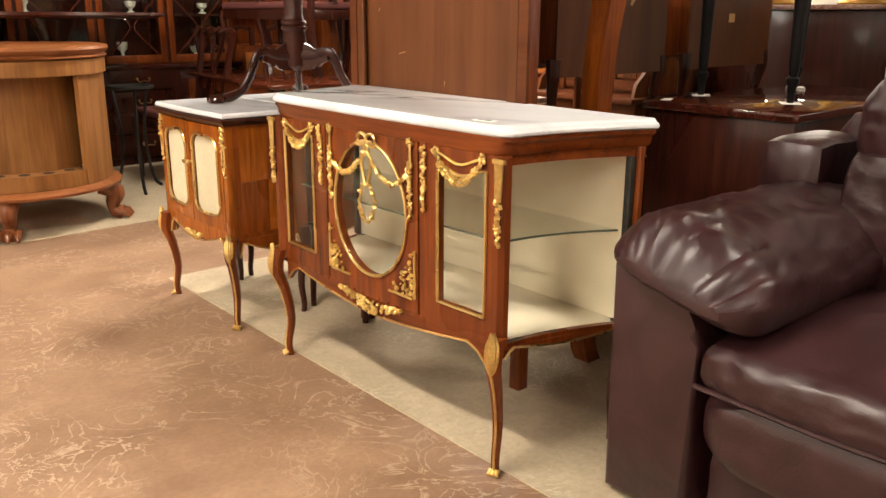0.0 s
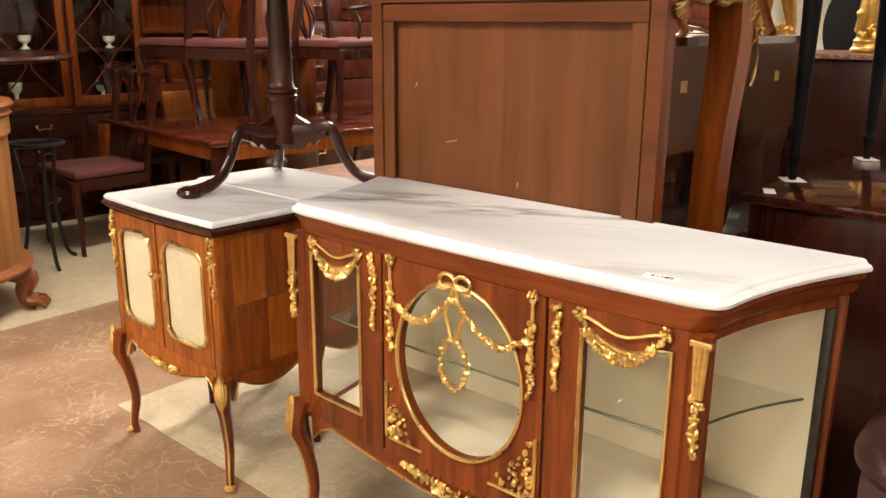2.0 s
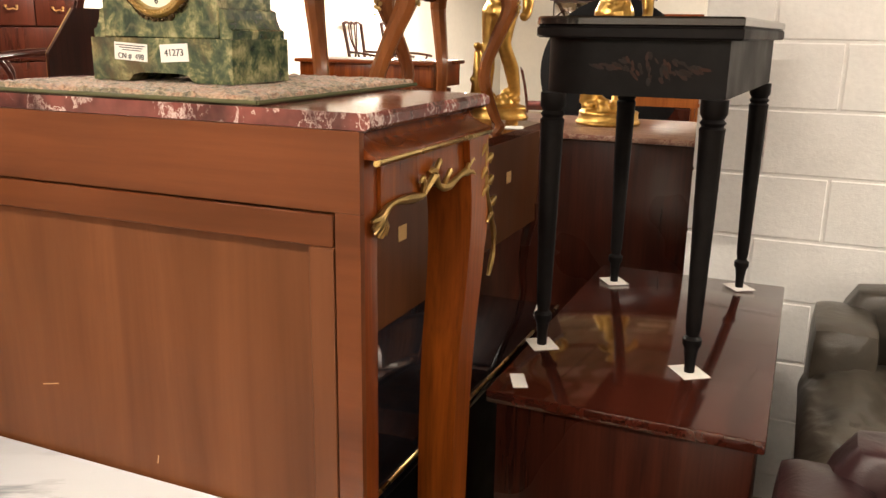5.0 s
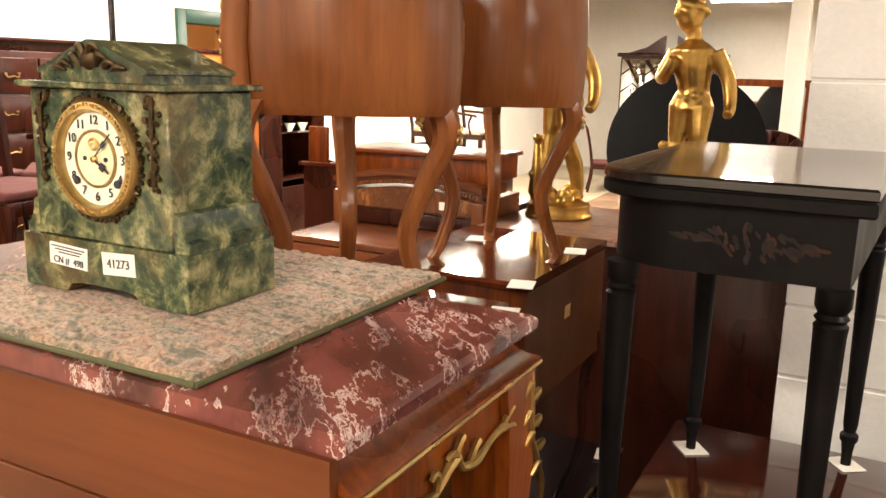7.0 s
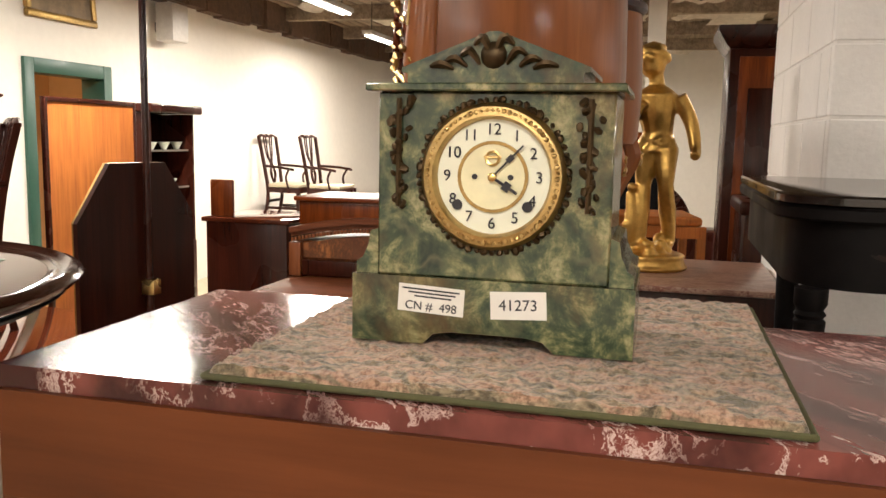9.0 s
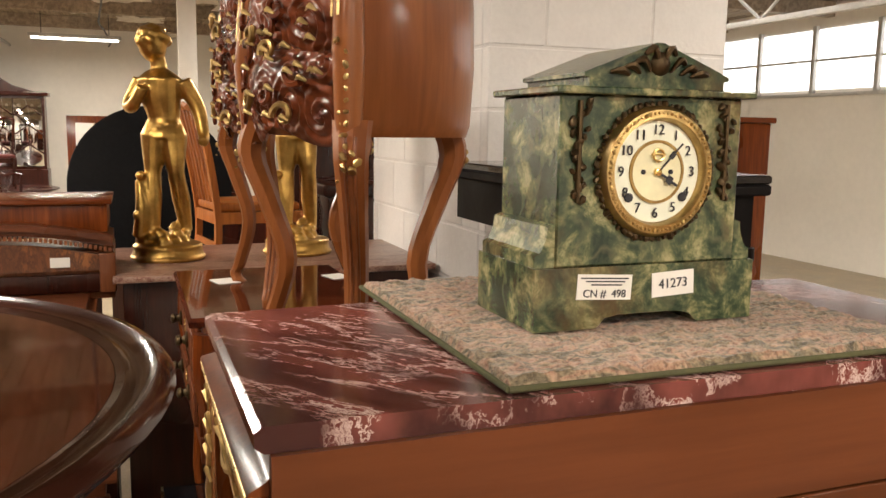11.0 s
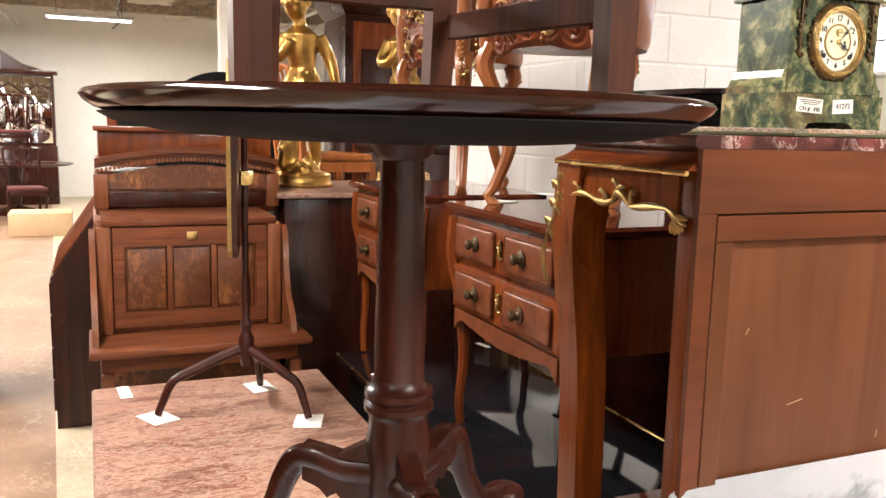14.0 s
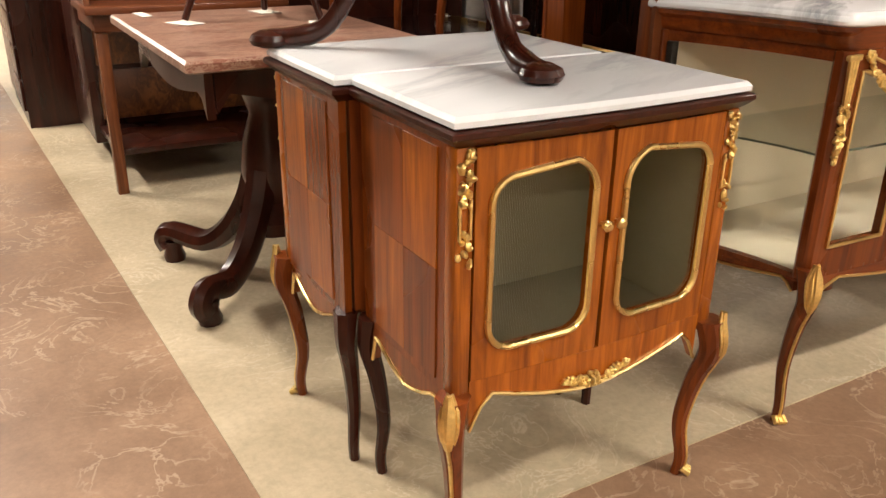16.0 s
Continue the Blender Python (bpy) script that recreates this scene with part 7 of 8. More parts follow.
# ---- leather sofas ----


def cushion(x0, y0, z0, x1, y1, z1, puff=0.05, wrinkle=0.012, seed=1, n=18, pw=3.2, lean=0.0):
    """A soft padded block: rounded box, swollen and creased."""
    bm = bmesh.new()
    bmesh.ops.create_cube(bm, size=2.0)
    bmesh.ops.subdivide_edges(bm, edges=bm.edges[:], cuts=n, use_grid_fill=True)
    hx, hy, hz = (x1 - x0) / 2, (y1 - y0) / 2, (z1 - z0) / 2
    c = Vector(((x0 + x1) / 2, (y0 + y1) / 2, (z0 + z1) / 2))
    for v in bm.verts:
        p = v.co
        k = (abs(p.x) ** pw + abs(p.y) ** pw + abs(p.z) ** pw) ** (1 / pw)
        q = Vector((p.x / k * 1.0, p.y / k, p.z / k))
        mix = 0.55 if pw > 3 else 0.72
        q = q * mix + p * (1 - mix) * 0.97
        d = Vector((q.x * hx, q.y * hy, q.z * hz))
        d.z += puff * (1 - q.x ** 2) * (1 - q.y ** 2) * (1 if q.z > 0 else -0.2)
        w = c + d
        nv = 0.45 * noise.noise(Vector((w.x * 6 + seed, w.y * 6, w.z * 6))) + 0.4 * (1 - 2 * abs(noise.noise(Vector((w.x * 13, w.y * 16 + seed, w.z * 13))))) - 0.3
        front = max(0.0, -q.x) ** 2
        crease = 1 - 2 * abs(noise.noise(Vector((w.x * 7, w.y * 24 + seed, w.z * 20))))
        d += d.normalized() * wrinkle * (nv + 0.7 * front * crease)
        d.z += lean * d.y
        v.co = c + d
    return bm


def arm_panel(x0, x1, y_out, y_in, z_out, z_in):
    """Upright arm board: high on the outside, its top rolling down to the inside."""
    prof = [(y_out, 0.02), (y_out, z_out - 0.02)]
    for i in range(13):
        a = math.pi / 2 * i / 12
        prof.append((y_out + (y_in - y_out) * math.sin(a), z_in + (z_out - z_in) * math.cos(a)))
    prof.append((y_in, 0.02))
    bm = bmesh.new()
    lo = [bm.verts.new((x0, y, z)) for y, z in prof]
    hi = [bm.verts.new((x1, y, z)) for y, z in prof]
    fa, fb = bm.faces.new(lo), bm.faces.new(hi[::-1])
    for i in range(len(prof)):
        q = (i + 1) % len(prof)
        bm.faces.new((lo[i], lo[q], hi[q], hi[i]))
    bmesh.ops.bevel(bm, geom=list({*fa.edges, *fb.edges}), offset=0.016, segments=3, affect="EDGES", profile=0.5)
    return bm


def arm_pad(x0, x1, y_out, y_in, z_out, z_in, thick, seed):
    """A stuffed roll over the arm: thick rounded section along x, gathered into pleats at its front end."""
    bm = bmesh.new()
    nu, nv = 72, 88
    a0, b0 = Vector((y_out, z_out)), Vector((y_in, z_in))
    mid, ax = (a0 + b0) / 2, (b0 - a0)
    half = ax.length / 2
    ax.normalize()
    up = Vector((-ax.y, ax.x))
    if up.y < 0:
        up = -up
    rings = []
    for i in range(nu + 1):
        f = i / nu
        end = 1 - max(0.0, 1 - f / 0.16) ** 2.4 if f < 0.16 else 1 - 0.55 * max(0.0, (f - 0.9) / 0.1) ** 2
        k = 0.04 + 0.96 * max(0.0, end)
        ring = []
        for j in range(nv):
            t = 2 * math.pi * j / nv
            c, s_ = math.cos(t), math.sin(t)
            cu = math.copysign(abs(c) ** 0.8, c) * half * (0.66 + 0.34 * k)
            cv = math.copysign(abs(s_) ** 0.85, s_) * thick * (0.12 + 0.88 * k)
            cv += 0.03 * (1 - c * c) * k
            front = math.exp(-((f - 0.10) / 0.11) ** 2)
            ripple = math.sin(c * 15 + 2.2 * noise.noise(Vector((c * 3, f * 5, seed)))) * 0.5 + 0.5
            fold = front * 0.016 * (ripple ** 0.6 - 0.6)
            soft = 0.012 * noise.noise(Vector((f * 5, c * 2.5, s_ * 2.5 + seed))) + 0.006 * (1 - 2 * abs(noise.noise(Vector((f * 11 + c * 4, c * 6, seed + s_ * 3)))))
            p = mid + ax * cu + up * (cv + (fold + soft) * (1 if s_ > 0 else 0.2))
            ring.append(bm.verts.new((x0 + (x1 - x0) * f - 0.010 * front * ripple, p.x, p.y)))
        rings.append(ring)
    for a, b in zip(rings, rings[1:]):
        for j in range(nv):
            q = (j + 1) % nv
            bm.faces.new((a[j], a[q], b[q], b[j]))
    bm.faces.new(rings[0][::-1]), bm.faces.new(rings[-1])
    return bm


def sofa(name, label, leather, ox, oy, length, arm=0.23, depth=0.95, seat_z=0.46, back_z=0.92):
    """Faces -x; its north arm ends at oy; runs towards -y."""
    S_ = thing(name, label, "sofa", pose(ox, oy, 0))
    y_in0, y_in1 = -length + arm, -arm
    for a, b, sd in ((0.0, -arm, 3), (-length, -length + arm, 4)):
        e = 1 if b < a else -1
        part("arm_panel", arm_panel(0.03, depth, a - e * 0.012, b, 0.595, 0.44), leather, S_, "upright leather arm board")
        part("arm_pad", arm_pad(-0.02, depth - 0.18, a + e * 0.012, b - e * 0.135, 0.620, 0.520, 0.088, sd), leather, S_, "overstuffed pleated arm pad")
        part("arm_post", cushion(depth - 0.34, min(a, b) - 0.0 if e < 0 else a - 0.17, 0.5, depth - 0.02, a if e > 0 else a + 0.17, 0.81, 0.0, 0.006, sd + 9, 14, 4), leather, S_, "rounded rear arm post")
    n = max(1, round((y_in1 - y_in0) / 0.62))
    w = (y_in1 - y_in0) / n
    part("base", cushion(0.06, y_in0 - 0.02, 0.03, depth, y_in1 + 0.02, 0.21, 0.0, 0.004, 9, 10, 9), leather, S_)
    part("front_roll", cushion(-0.01, y_in0 - 0.02, 0.19, 0.32, y_in1 + 0.012, 0.365, 0.01, 0.006, 12, 24, 4), leather, S_, "padded front roll")
    for i in range(n):
        a, b = y_in0 + i * w, y_in0 + (i + 1) * w
        sc = part("seat_cushion", cushion(-0.01, a - 0.01, 0.345, depth - 0.22, b + 0.012, seat_z, 0.065, 0.009, 20 + i, 34, 4), leather, S_, "creased seat cushion")
        part("welt", tube(bmesh.new(), [(0.0, a + 0.02, 0.372), (-0.006, (a + b) / 2, 0.368), (0.0, b - 0.02, 0.372)], 0.006, 6), leather, sc)
        part("back_cushion", cushion(depth - 0.40, a - 0.015, 0.42, depth - 0.06, b + 0.015, back_z - 0.14, 0.0, 0.012, 40 + i, 32, 3.4), leather, S_, "overstuffed back cushion")
        part("head_roll", cushion(depth - 0.38, a - 0.01, back_z - 0.24, depth - 0.02, b + 0.01, back_z + 0.035, 0.0, 0.010, 60 + i, 30, 3.0), leather, S_, "rolled head pad")
    part("back_frame", cushion(depth - 0.12, -length + 0.05, 0.03, depth + 0.02, -0.05, back_z - 0.07, 0.0, 0.006, 5, 12, 6), leather, S_)
    return S_


sofa("leather_sofa", "overstuffed burgundy-brown leather sofa with creased arms", LEATHER, 2.33, 1.90, 2.25, back_z=0.96)
sofa("taupe_sofa", "olive-brown leather sofa standing behind the burgundy one", TAUPE, 3.35, 1.84, 1.9, 0.23, 0.98, 0.47, 0.95)

# ---- oak drum cabinet ----
O = thing("oak_drum_cabinet", "round golden oak drum cabinet on claw feet, open front", "cabinet", pose(2.08, 5.66, 0, 0, 0, 0))
RO = 0.475


def arc_shell(r0, r1, a0, a1, z0, z1, n=40):
    bm = bmesh.new()
    rings = []
    for i in range(n + 1):
        a = radians(a0 + (a1 - a0) * i / n)
        c, s_ = math.cos(a), math.sin(a)
        rings.append([bm.verts.new((r * c, r * s_, z)) for r, z in ((r0, z0), (r1, z0), (r1, z1), (r0, z1))])
    for a, b in zip(rings, rings[1:]):
        for i in range(4):
            bm.faces.new((a[i], a[(i + 1) % 4], b[(i + 1) % 4], b[i]))
    bm.faces.new(rings[0]), bm.faces.new(rings[-1][::-1])
    return bm


part("top", lathe(bmesh.new(), [(0.43, 0.875), (RO, 0.88), (RO + 0.01, 0.888), (RO - 0.005, 0.90), (RO + 0.012, 0.912), (RO + 0.02, 0.925), (RO + 0.014, 0.94), (RO - 0.01, 0.945), (0.001, 0.945)], 64), OAK_TOP, O, "moulded red-brown oak top")
part("frieze", arc_shell(RO - 0.03, RO - 0.005, 0, 360, 0.80, 0.8745, 64), OAK, O)
part("back_shell", arc_shell(RO - 0.05, RO - 0.02, -62, 205, 0.235, 0.7995, 56), OAK, O, "curved oak inside")
part("inner_liner", arc_shell(RO - 0.16, RO - 0.14, 190, 375, 0.3155, 0.7995, 48), OAK, O, "curved inner liner")
part("base_plate", lathe(bmesh.new(), [(RO - 0.01, 0.195), (RO + 0.02, 0.20), (RO + 0.025, 0.215), (RO, 0.234), (0.001, 0.2345)], 56), OAK_TOP, O, "carved base rim")
part("pilaster", boxed(-0.03, -0.018, 0.235, 0.03, 0.018, 0.7995, 0.004), OAK, O).matrix_basis = pose(-0.27, -0.365, 0, 0, 0, -38)
pil = O.children[-1]
for k in range(4):
    part("flute", tube(bmesh.new(), [(-0.019 + 0.0125 * k, -0.019, 0.26), (-0.019 + 0.0125 * k, -0.019, 0.78)], 0.0042, 6), OAK, pil)
rack = part("bottle_rack", arc_shell(0.26, RO - 0.03, 200, 372, 0.2365, 0.315, 40), OAK, O, "oak bottle rack lip")
# flat dark discs stand for the shade inside the bottle holes
HOLE = plain("hole_shade", (0.03, 0.015, 0.008), 0.8, 0, 0.2, 30, 0.0)
for a in range(215, 365, 17):
    for r in (0.385,):
        part("bottle_hole", lathe(bmesh.new(), [(0.028, 0.0), (0.028, 0.0016)], 20, (r * math.cos(radians(a + (8 if r > 0.35 else 0))), r * math.sin(radians(a + (8 if r > 0.35 else 0))), 0.3152)), HOLE, rack, "flat dark disc for the shade in a bottle hole")
for a in (245, -32, 100, 175):
    c, s_ = math.cos(radians(a)), math.sin(radians(a))
    pts = smooth_path([(c * r, s_ * r, z) for r, z in ((0.40, 0.19), (0.47, 0.15), (0.45, 0.09), (0.46, 0.045), (0.50, 0.03))], 5)
    bm = tube(bmesh.new(), pts, [0.058 - 0.026 * min(1, i / 13) + 0.012 * max(0, (i - 13) / 7) for i in range(len(pts))], 10)
    for k in (-1, 0, 1):
        ca, sa = math.cos(radians(a + k * 5)), math.sin(radians(a + k * 5))
        tube(bm, [(ca * 0.47, sa * 0.47, 0.045), (ca * 0.525, sa * 0.525, 0.035), (ca * 0.545, sa * 0.545, 0.012)], [0.018, 0.017, 0.008], 8)
    part("claw_foot", bm, WALNUT, O, "carved claw and ball foot")

# tall dark round table behind it
rt = thing("round_table", "tall dark round table with moulded rim", "table", pose(2.55, 6.45, 0))
part("top", lathe(bmesh.new(), [(0.60, 1.07), (0.66, 1.078), (0.67, 1.09), (0.66, 1.105), (0.001, 1.107)], 56), MAHOG_D, rt)
part("column", lathe(bmesh.new(), [(0.22, 0.0), (0.23, 0.04), (0.10, 0.08), (0.07, 0.2), (0.10, 0.45), (0.06, 0.7), (0.09, 0.95), (0.14, 1.069)], 20), MAHOG_D, rt)

# ---- glazed bookcases along the north wall ----


def handle(parent, x, y, z, w=0.045, material=None):
    pts = smooth_path([(x - w, y, z + 0.006), (x - w * 0.8, y - 0.012, z - 0.016), (x, y - 0.016, z - 0.010), (x + w * 0.8, y - 0.012, z - 0.016), (x + w, y, z + 0.006)], 4)
    bm = tube(bmesh.new(), pts, 0.0042, 6)
    for s in (-1, 1):
        lathe(bm, [(0.009, 0), (0.009, 0.012)], 8, (x + s * w, y - 0.002, z))
    return part("handle", bm, material or BRASS, parent, "brass swan-neck handle")


def bookcase(m, label, bays, bay_w, low_h=0.72, high=2.15, drawers=()):
    B_ = thing("glazed_bookcase", label, "bookcase", m, "bookcases along the wall")
    W = bays * bay_w
    part("lower_body", boxed(0, 0, 0.06, W, 0.45, low_h, 0.005), MAHOG_D, B_)
    part("plinth", boxed(0.02, 0.02, 0, W - 0.02, 0.43, 0.0595), MAHOG_D, B_)
    part("waist", boxed(-0.02, -0.025, low_h + 0.0005, W + 0.02, 0.45, low_h + 0.04, 0.008), MAHOG_DX, B_)
    part("back", boxed(0, 0.425, low_h + 0.0405, W, 0.445, high), MAHOG_D, B_)
    part("cornice", boxed(-0.04, 0.06, high + 0.0005, W + 0.04, 0.46, high + 0.09, 0.02, 3), MAHOG_D, B_)
    for i in range(bays + 1):
        part("upright", boxed(i * bay_w - 0.012, 0.12, low_h + 0.041, i * bay_w + 0.012, 0.424, high), MAHOG_D, B_)
    for i in range(bays):
        x0, x1 = i * bay_w + 0.013, (i + 1) * bay_w - 0.013
        for zz in (1.08, 1.42, 1.76):
            part("shelf", boxed(x0, 0.14, zz, x1, 0.424, zz + 0.018), MAHOG_D, B_)
        fr = part("glazed_door", boxed(x0, 0.10, low_h + 0.042, x0 + 0.045, 0.119, high - 0.002, 0.003), MAHOG, B_, "mahogany glazed door")
        part("stile", boxed(x1 - 0.045, 0.10, low_h + 0.042, x1, 0.119, high - 0.002, 0.003), MAHOG, fr)
        part("rail", boxed(x0 + 0.0455, 0.1005, low_h + 0.042, x1 - 0.0455, 0.1185, low_h + 0.10, 0.003), MAHOG, fr)
        part("rail", boxed(x0 + 0.0455, 0.1005, high - 0.06, x1 - 0.0455, 0.1185, high - 0.002, 0.003), MAHOG, fr)
        bm = bmesh.new()
        bm.faces.new([bm.verts.new(p) for p in ((x0 + 0.045, 0.112, low_h + 0.1), (x1 - 0.045, 0.112, low_h + 0.1), (x1 - 0.045, 0.112, high - 0.06), (x0 + 0.045, 0.112, high - 0.06))])
        part("pane", bm, GLASS, fr, "clear glass").visible_shadow = False
        cx, hw = (x0 + x1) / 2, (x1 - x0) / 2 - 0.045
        for k in range(3):
            zc = low_h + 0.30 + k * 0.42
            for s in (-1, 1):
                pts = smooth_path([(cx + s * hw, 0.106, zc - 0.22), (cx + s * hw * 0.35, 0.106, zc - 0.08), (cx + s * hw * 0.08, 0.106, zc), (cx + s * hw * 0.35, 0.106, zc + 0.08), (cx + s * hw, 0.106, zc + 0.22)], 5)
                part("glazing_bar", tube(bmesh.new(), pts, 0.0055, 6), MAHOG_P, fr)
        rg_ = random.Random(i + bays)
        for k in range(5):
            zz = (0.765, 1.0985, 1.4385)[k % 3]
            x = x0 + 0.08 + (x1 - x0 - 0.16) * rg_.random()
            h_ = rg_.uniform(0.08, 0.18)
            v = thing("glass_vase", "small clear glass vase on a bookcase shelf", "vase", m @ Matrix.Translation((x, 0.27 + 0.08 * rg_.random(), zz)), "glassware on shelves")
            part("bowl", lathe(bmesh.new(), [(0.03, 0.0), (0.034, 0.006), (0.012, 0.02), (0.014, h_ * 0.4), (0.036, h_ * 0.6), (0.042, h_)], 14), ENAMEL if k % 2 else GLASS_S, v)
        if i in drawers:
            for k in range(4):
                dr = part("drawer", boxed(x0 + 0.01, -0.014, 0.085 + 0.157 * k, x1 - 0.01, -0.0005, 0.23 + 0.157 * k, 0.004), MAHOG_D, B_, "cockbeaded drawer")
                handle(dr, (x0 + x1) / 2, -0.016, 0.16 + 0.157 * k)
        else:
            dr = part("cupboard_door", boxed(x0 + 0.01, -0.014, 0.085, x1 - 0.01, -0.0005, low_h - 0.012, 0.004), MAHOG_D, B_, "panelled cupboard door")
            part("door_field", boxed(x0 + 0.07, -0.022, 0.15, x1 - 0.07, -0.0145, low_h - 0.08, 0.005), MAHOG, dr)
    return B_


bookcase(pose(1.45, 6.98, 0), "tall mahogany glazed bookcase with curved glazing bars and drawers", 5, 0.525, 0.70, 2.1, (3,))
bookcase(pose(-0.9, 7.02, 0), "tall dark glazed bookcase with cupboard doors", 4, 0.55, 0.74, 2.0)

# red-brown cupboard and tall chests against the wall
hut = thing("open_hutch", "red-brown wooden hutch with open shelves", "cabinet", pose(4.12, 7.05, 0))
part("body", boxed(0, 0, 0, 1.05, 0.5, 0.85, 0.006), MAHOG, hut)
part("back", boxed(0, 0.47, 0.851, 1.05, 0.5, 1.95), MAHOG, hut)
for x in (0, 1.02):
    part("side", boxed(x, 0.15, 0.851, x + 0.03, 0.469, 1.95), MAHOG, hut)
for zz in (1.2, 1.55, 1.9):
    part("shelf", boxed(0.031, 0.16, zz, 1.019, 0.469, zz + 0.022), MAHOG_X, hut)
part("cornice", boxed(-0.03, 0.12, 1.951, 1.08, 0.5, 2.02, 0.012), MAHOG_X, hut)
for x in (0.27, 0.78):
    dr = part("door", boxed(x - 0.22, -0.014, 0.08, x + 0.22, -0.0005, 0.80, 0.004), ORANGE, hut, "orange-brown panelled door")


def tall_chest(m, label, w, h, rows_, d=0.48, cols=2):
    T_ = thing("tall_chest", label, "chest of drawers", m, "tall chests")
    part("body", boxed(0, 0, 0.1, w, d, h - 0.08, 0.005), MAHOG_D, T_)
    part("cornice", mould(bmesh.new(), lambda g: [(-g, -g), (w + g, -g), (w + g, d), (-g, d)], [(0.0, h - 0.079), (0.012, h - 0.06), (0.03, h - 0.03), (0.05, h - 0.015), (0.05, h)]), MAHOG_D, T_)
    part("plinth", boxed(0.01, 0.01, 0, w - 0.01, d, 0.0995, 0.004), MAHOG_D, T_)
    for r in range(rows_):
        z0 = 0.13 + (h - 0.24) * r / rows_
        z1 = 0.13 + (h - 0.24) * (r + 1) / rows_ - 0.012
        spans = [(0.03, w - 0.03)] if r < rows_ - 1 else [(0.03 + (w - 0.06) * k / 3, 0.03 + (w - 0.06) * (k + 1) / 3 - 0.01) for k in range(3)]
        for a, b in spans:
            dr = part("drawer", boxed(a, -0.014, z0, b, -0.0005, z1, 0.004), MAHOG_D, T_, "drawer with brass handles")
            for hx in ((a + 0.16, b - 0.16) if b - a > 0.6 else ((a + b) / 2,)):
                handle(dr, hx, -0.016, (z0 + z1) / 2 + 0.01)
    return T_


tall_chest(pose(5.28, 6.9, 0), "tall dark mahogany chest of drawers with brass handles", 1.22, 1.88, 7)
rc = thing("red_cupboard", "plain red-brown wooden cupboard", "cabinet", pose(4.45, 6.35, 0))
part("body", boxed(0, 0, 0, 0.55, 0.5, 1.78, 0.006), MAHOG, rc)
part("cornice", boxed(-0.03, -0.03, 1.7805, 0.58, 0.5, 1.83, 0.012), MAHOG_X, rc)
part("door", boxed(0.03, -0.012, 0.1, 0.52, -0.0005, 1.72, 0.004), MAHOG, rc)
card(4.70, 6.33, 1.8305, 5, 0.04, 0.02, "white price card on the cupboard")

# ---- dining table with chairs on and round it ----
dt = thing("dining_table", "long polished mahogany dining table with moulded edge", "table", pose(3.34, 5.17, 0, 0, 0, -6))
part("top", boxed(0, 0, 0.672, 2.3, 1.5, 0.70, 0.008, 3), MAHOG_P, dt, "polished red-brown top")
for y in (0.06, 1.42):
    part("long_rail", boxed(0.07, y, 0.59, 2.23, y + 0.022, 0.6715), ORANGE if y < 1 else MAHOG, dt, "lighter inlaid rail")
for x in (0.05, 2.228):
    part("end_rail", boxed(x, 0.083, 0.59, x + 0.022, 1.419, 0.6715), MAHOG, dt)
for x, y in ((0.08, 0.09), (2.22, 0.09), (0.08, 1.41), (2.22, 1.41)):
    part("leg", post(bmesh.new(), [(x, y, 0), (x, y, 0.45), (x, y, 0.67)], [0.02, 0.032, 0.036]), MAHOG_D, dt)
m_dt = dt.matrix_basis.copy()
c0 = chair(m_dt @ pose(0.62, 0.75, 0.7005, 0, 0, 20), "dining_chair", "dark carved dining chair with pierced back standing on the table", "dining chairs")
c_arm = chair(m_dt @ pose(1.72, 0.98, 0.7005, 0, 0, 55), "dining_armchair", "dark carved armchair with pierced back standing on the table", "dining chairs", arms=True)
for x, y, rz in ((1.15, 0.55, 195), (0.55, 1.25, 10), (1.25, 1.2, 175)):
    copy_thing(c0, m_dt @ pose(x, y, 0.7005, 0, 0, rz))
for x, y, rz in ((-0.2, 1.1, 95), (0.5, 1.72, 182), (1.1, 1.75, 178), (1.75, 1.72, 184)):
    q = copy_thing(c0, m_dt @ pose(x, y, 0.004, 0, 0, rz))
    tagged(q, "dark carved dining chair with pierced back beside the table")

# low bench with a pale seat under the end of the table
bench = thing("low_bench", "small dark bench with pale upholstered top", "bench", pose(3.0, 4.95, 0, 0, 0, -6))
part("seat", boxed(0, 0, 0.40, 0.55, 0.42, 0.45, 0.012, 3), CREAM_CLOTH, bench, "pale seat")
part("frame", boxed(0.01, 0.01, 0.34, 0.54, 0.41, 0.3995, 0.004), MAHOG_D, bench)
for x, y in ((0.04, 0.04), (0.51, 0.04), (0.04, 0.38), (0.51, 0.38)):
    part("leg", post(bmesh.new(), [(x, y, 0.004), (x, y, 0.3395)], [0.018, 0.022]), MAHOG_D, bench)

# iron plant stand beside the drum cabinet
ps = thing("iron_stand", "thin black iron plant stand", "stand", pose(2.85, 6.05, 0))
part("ring", tube(bmesh.new(), [(0.13 * math.cos(i * 0.3142), 0.13 * math.sin(i * 0.3142), 0.66) for i in range(22)], 0.012, 6), IRON, ps)
for k in range(3):
    a = radians(120 * k + 20)
    part("leg", tube(bmesh.new(), smooth_path([(0.12 * math.cos(a), 0.12 * math.sin(a), 0.655), (0.08 * math.cos(a), 0.08 * math.sin(a), 0.35), (0.12 * math.cos(a), 0.12 * math.sin(a), 0.08), (0.18 * math.cos(a), 0.18 * math.sin(a), 0.012)], 5), 0.011, 6), IRON, ps)

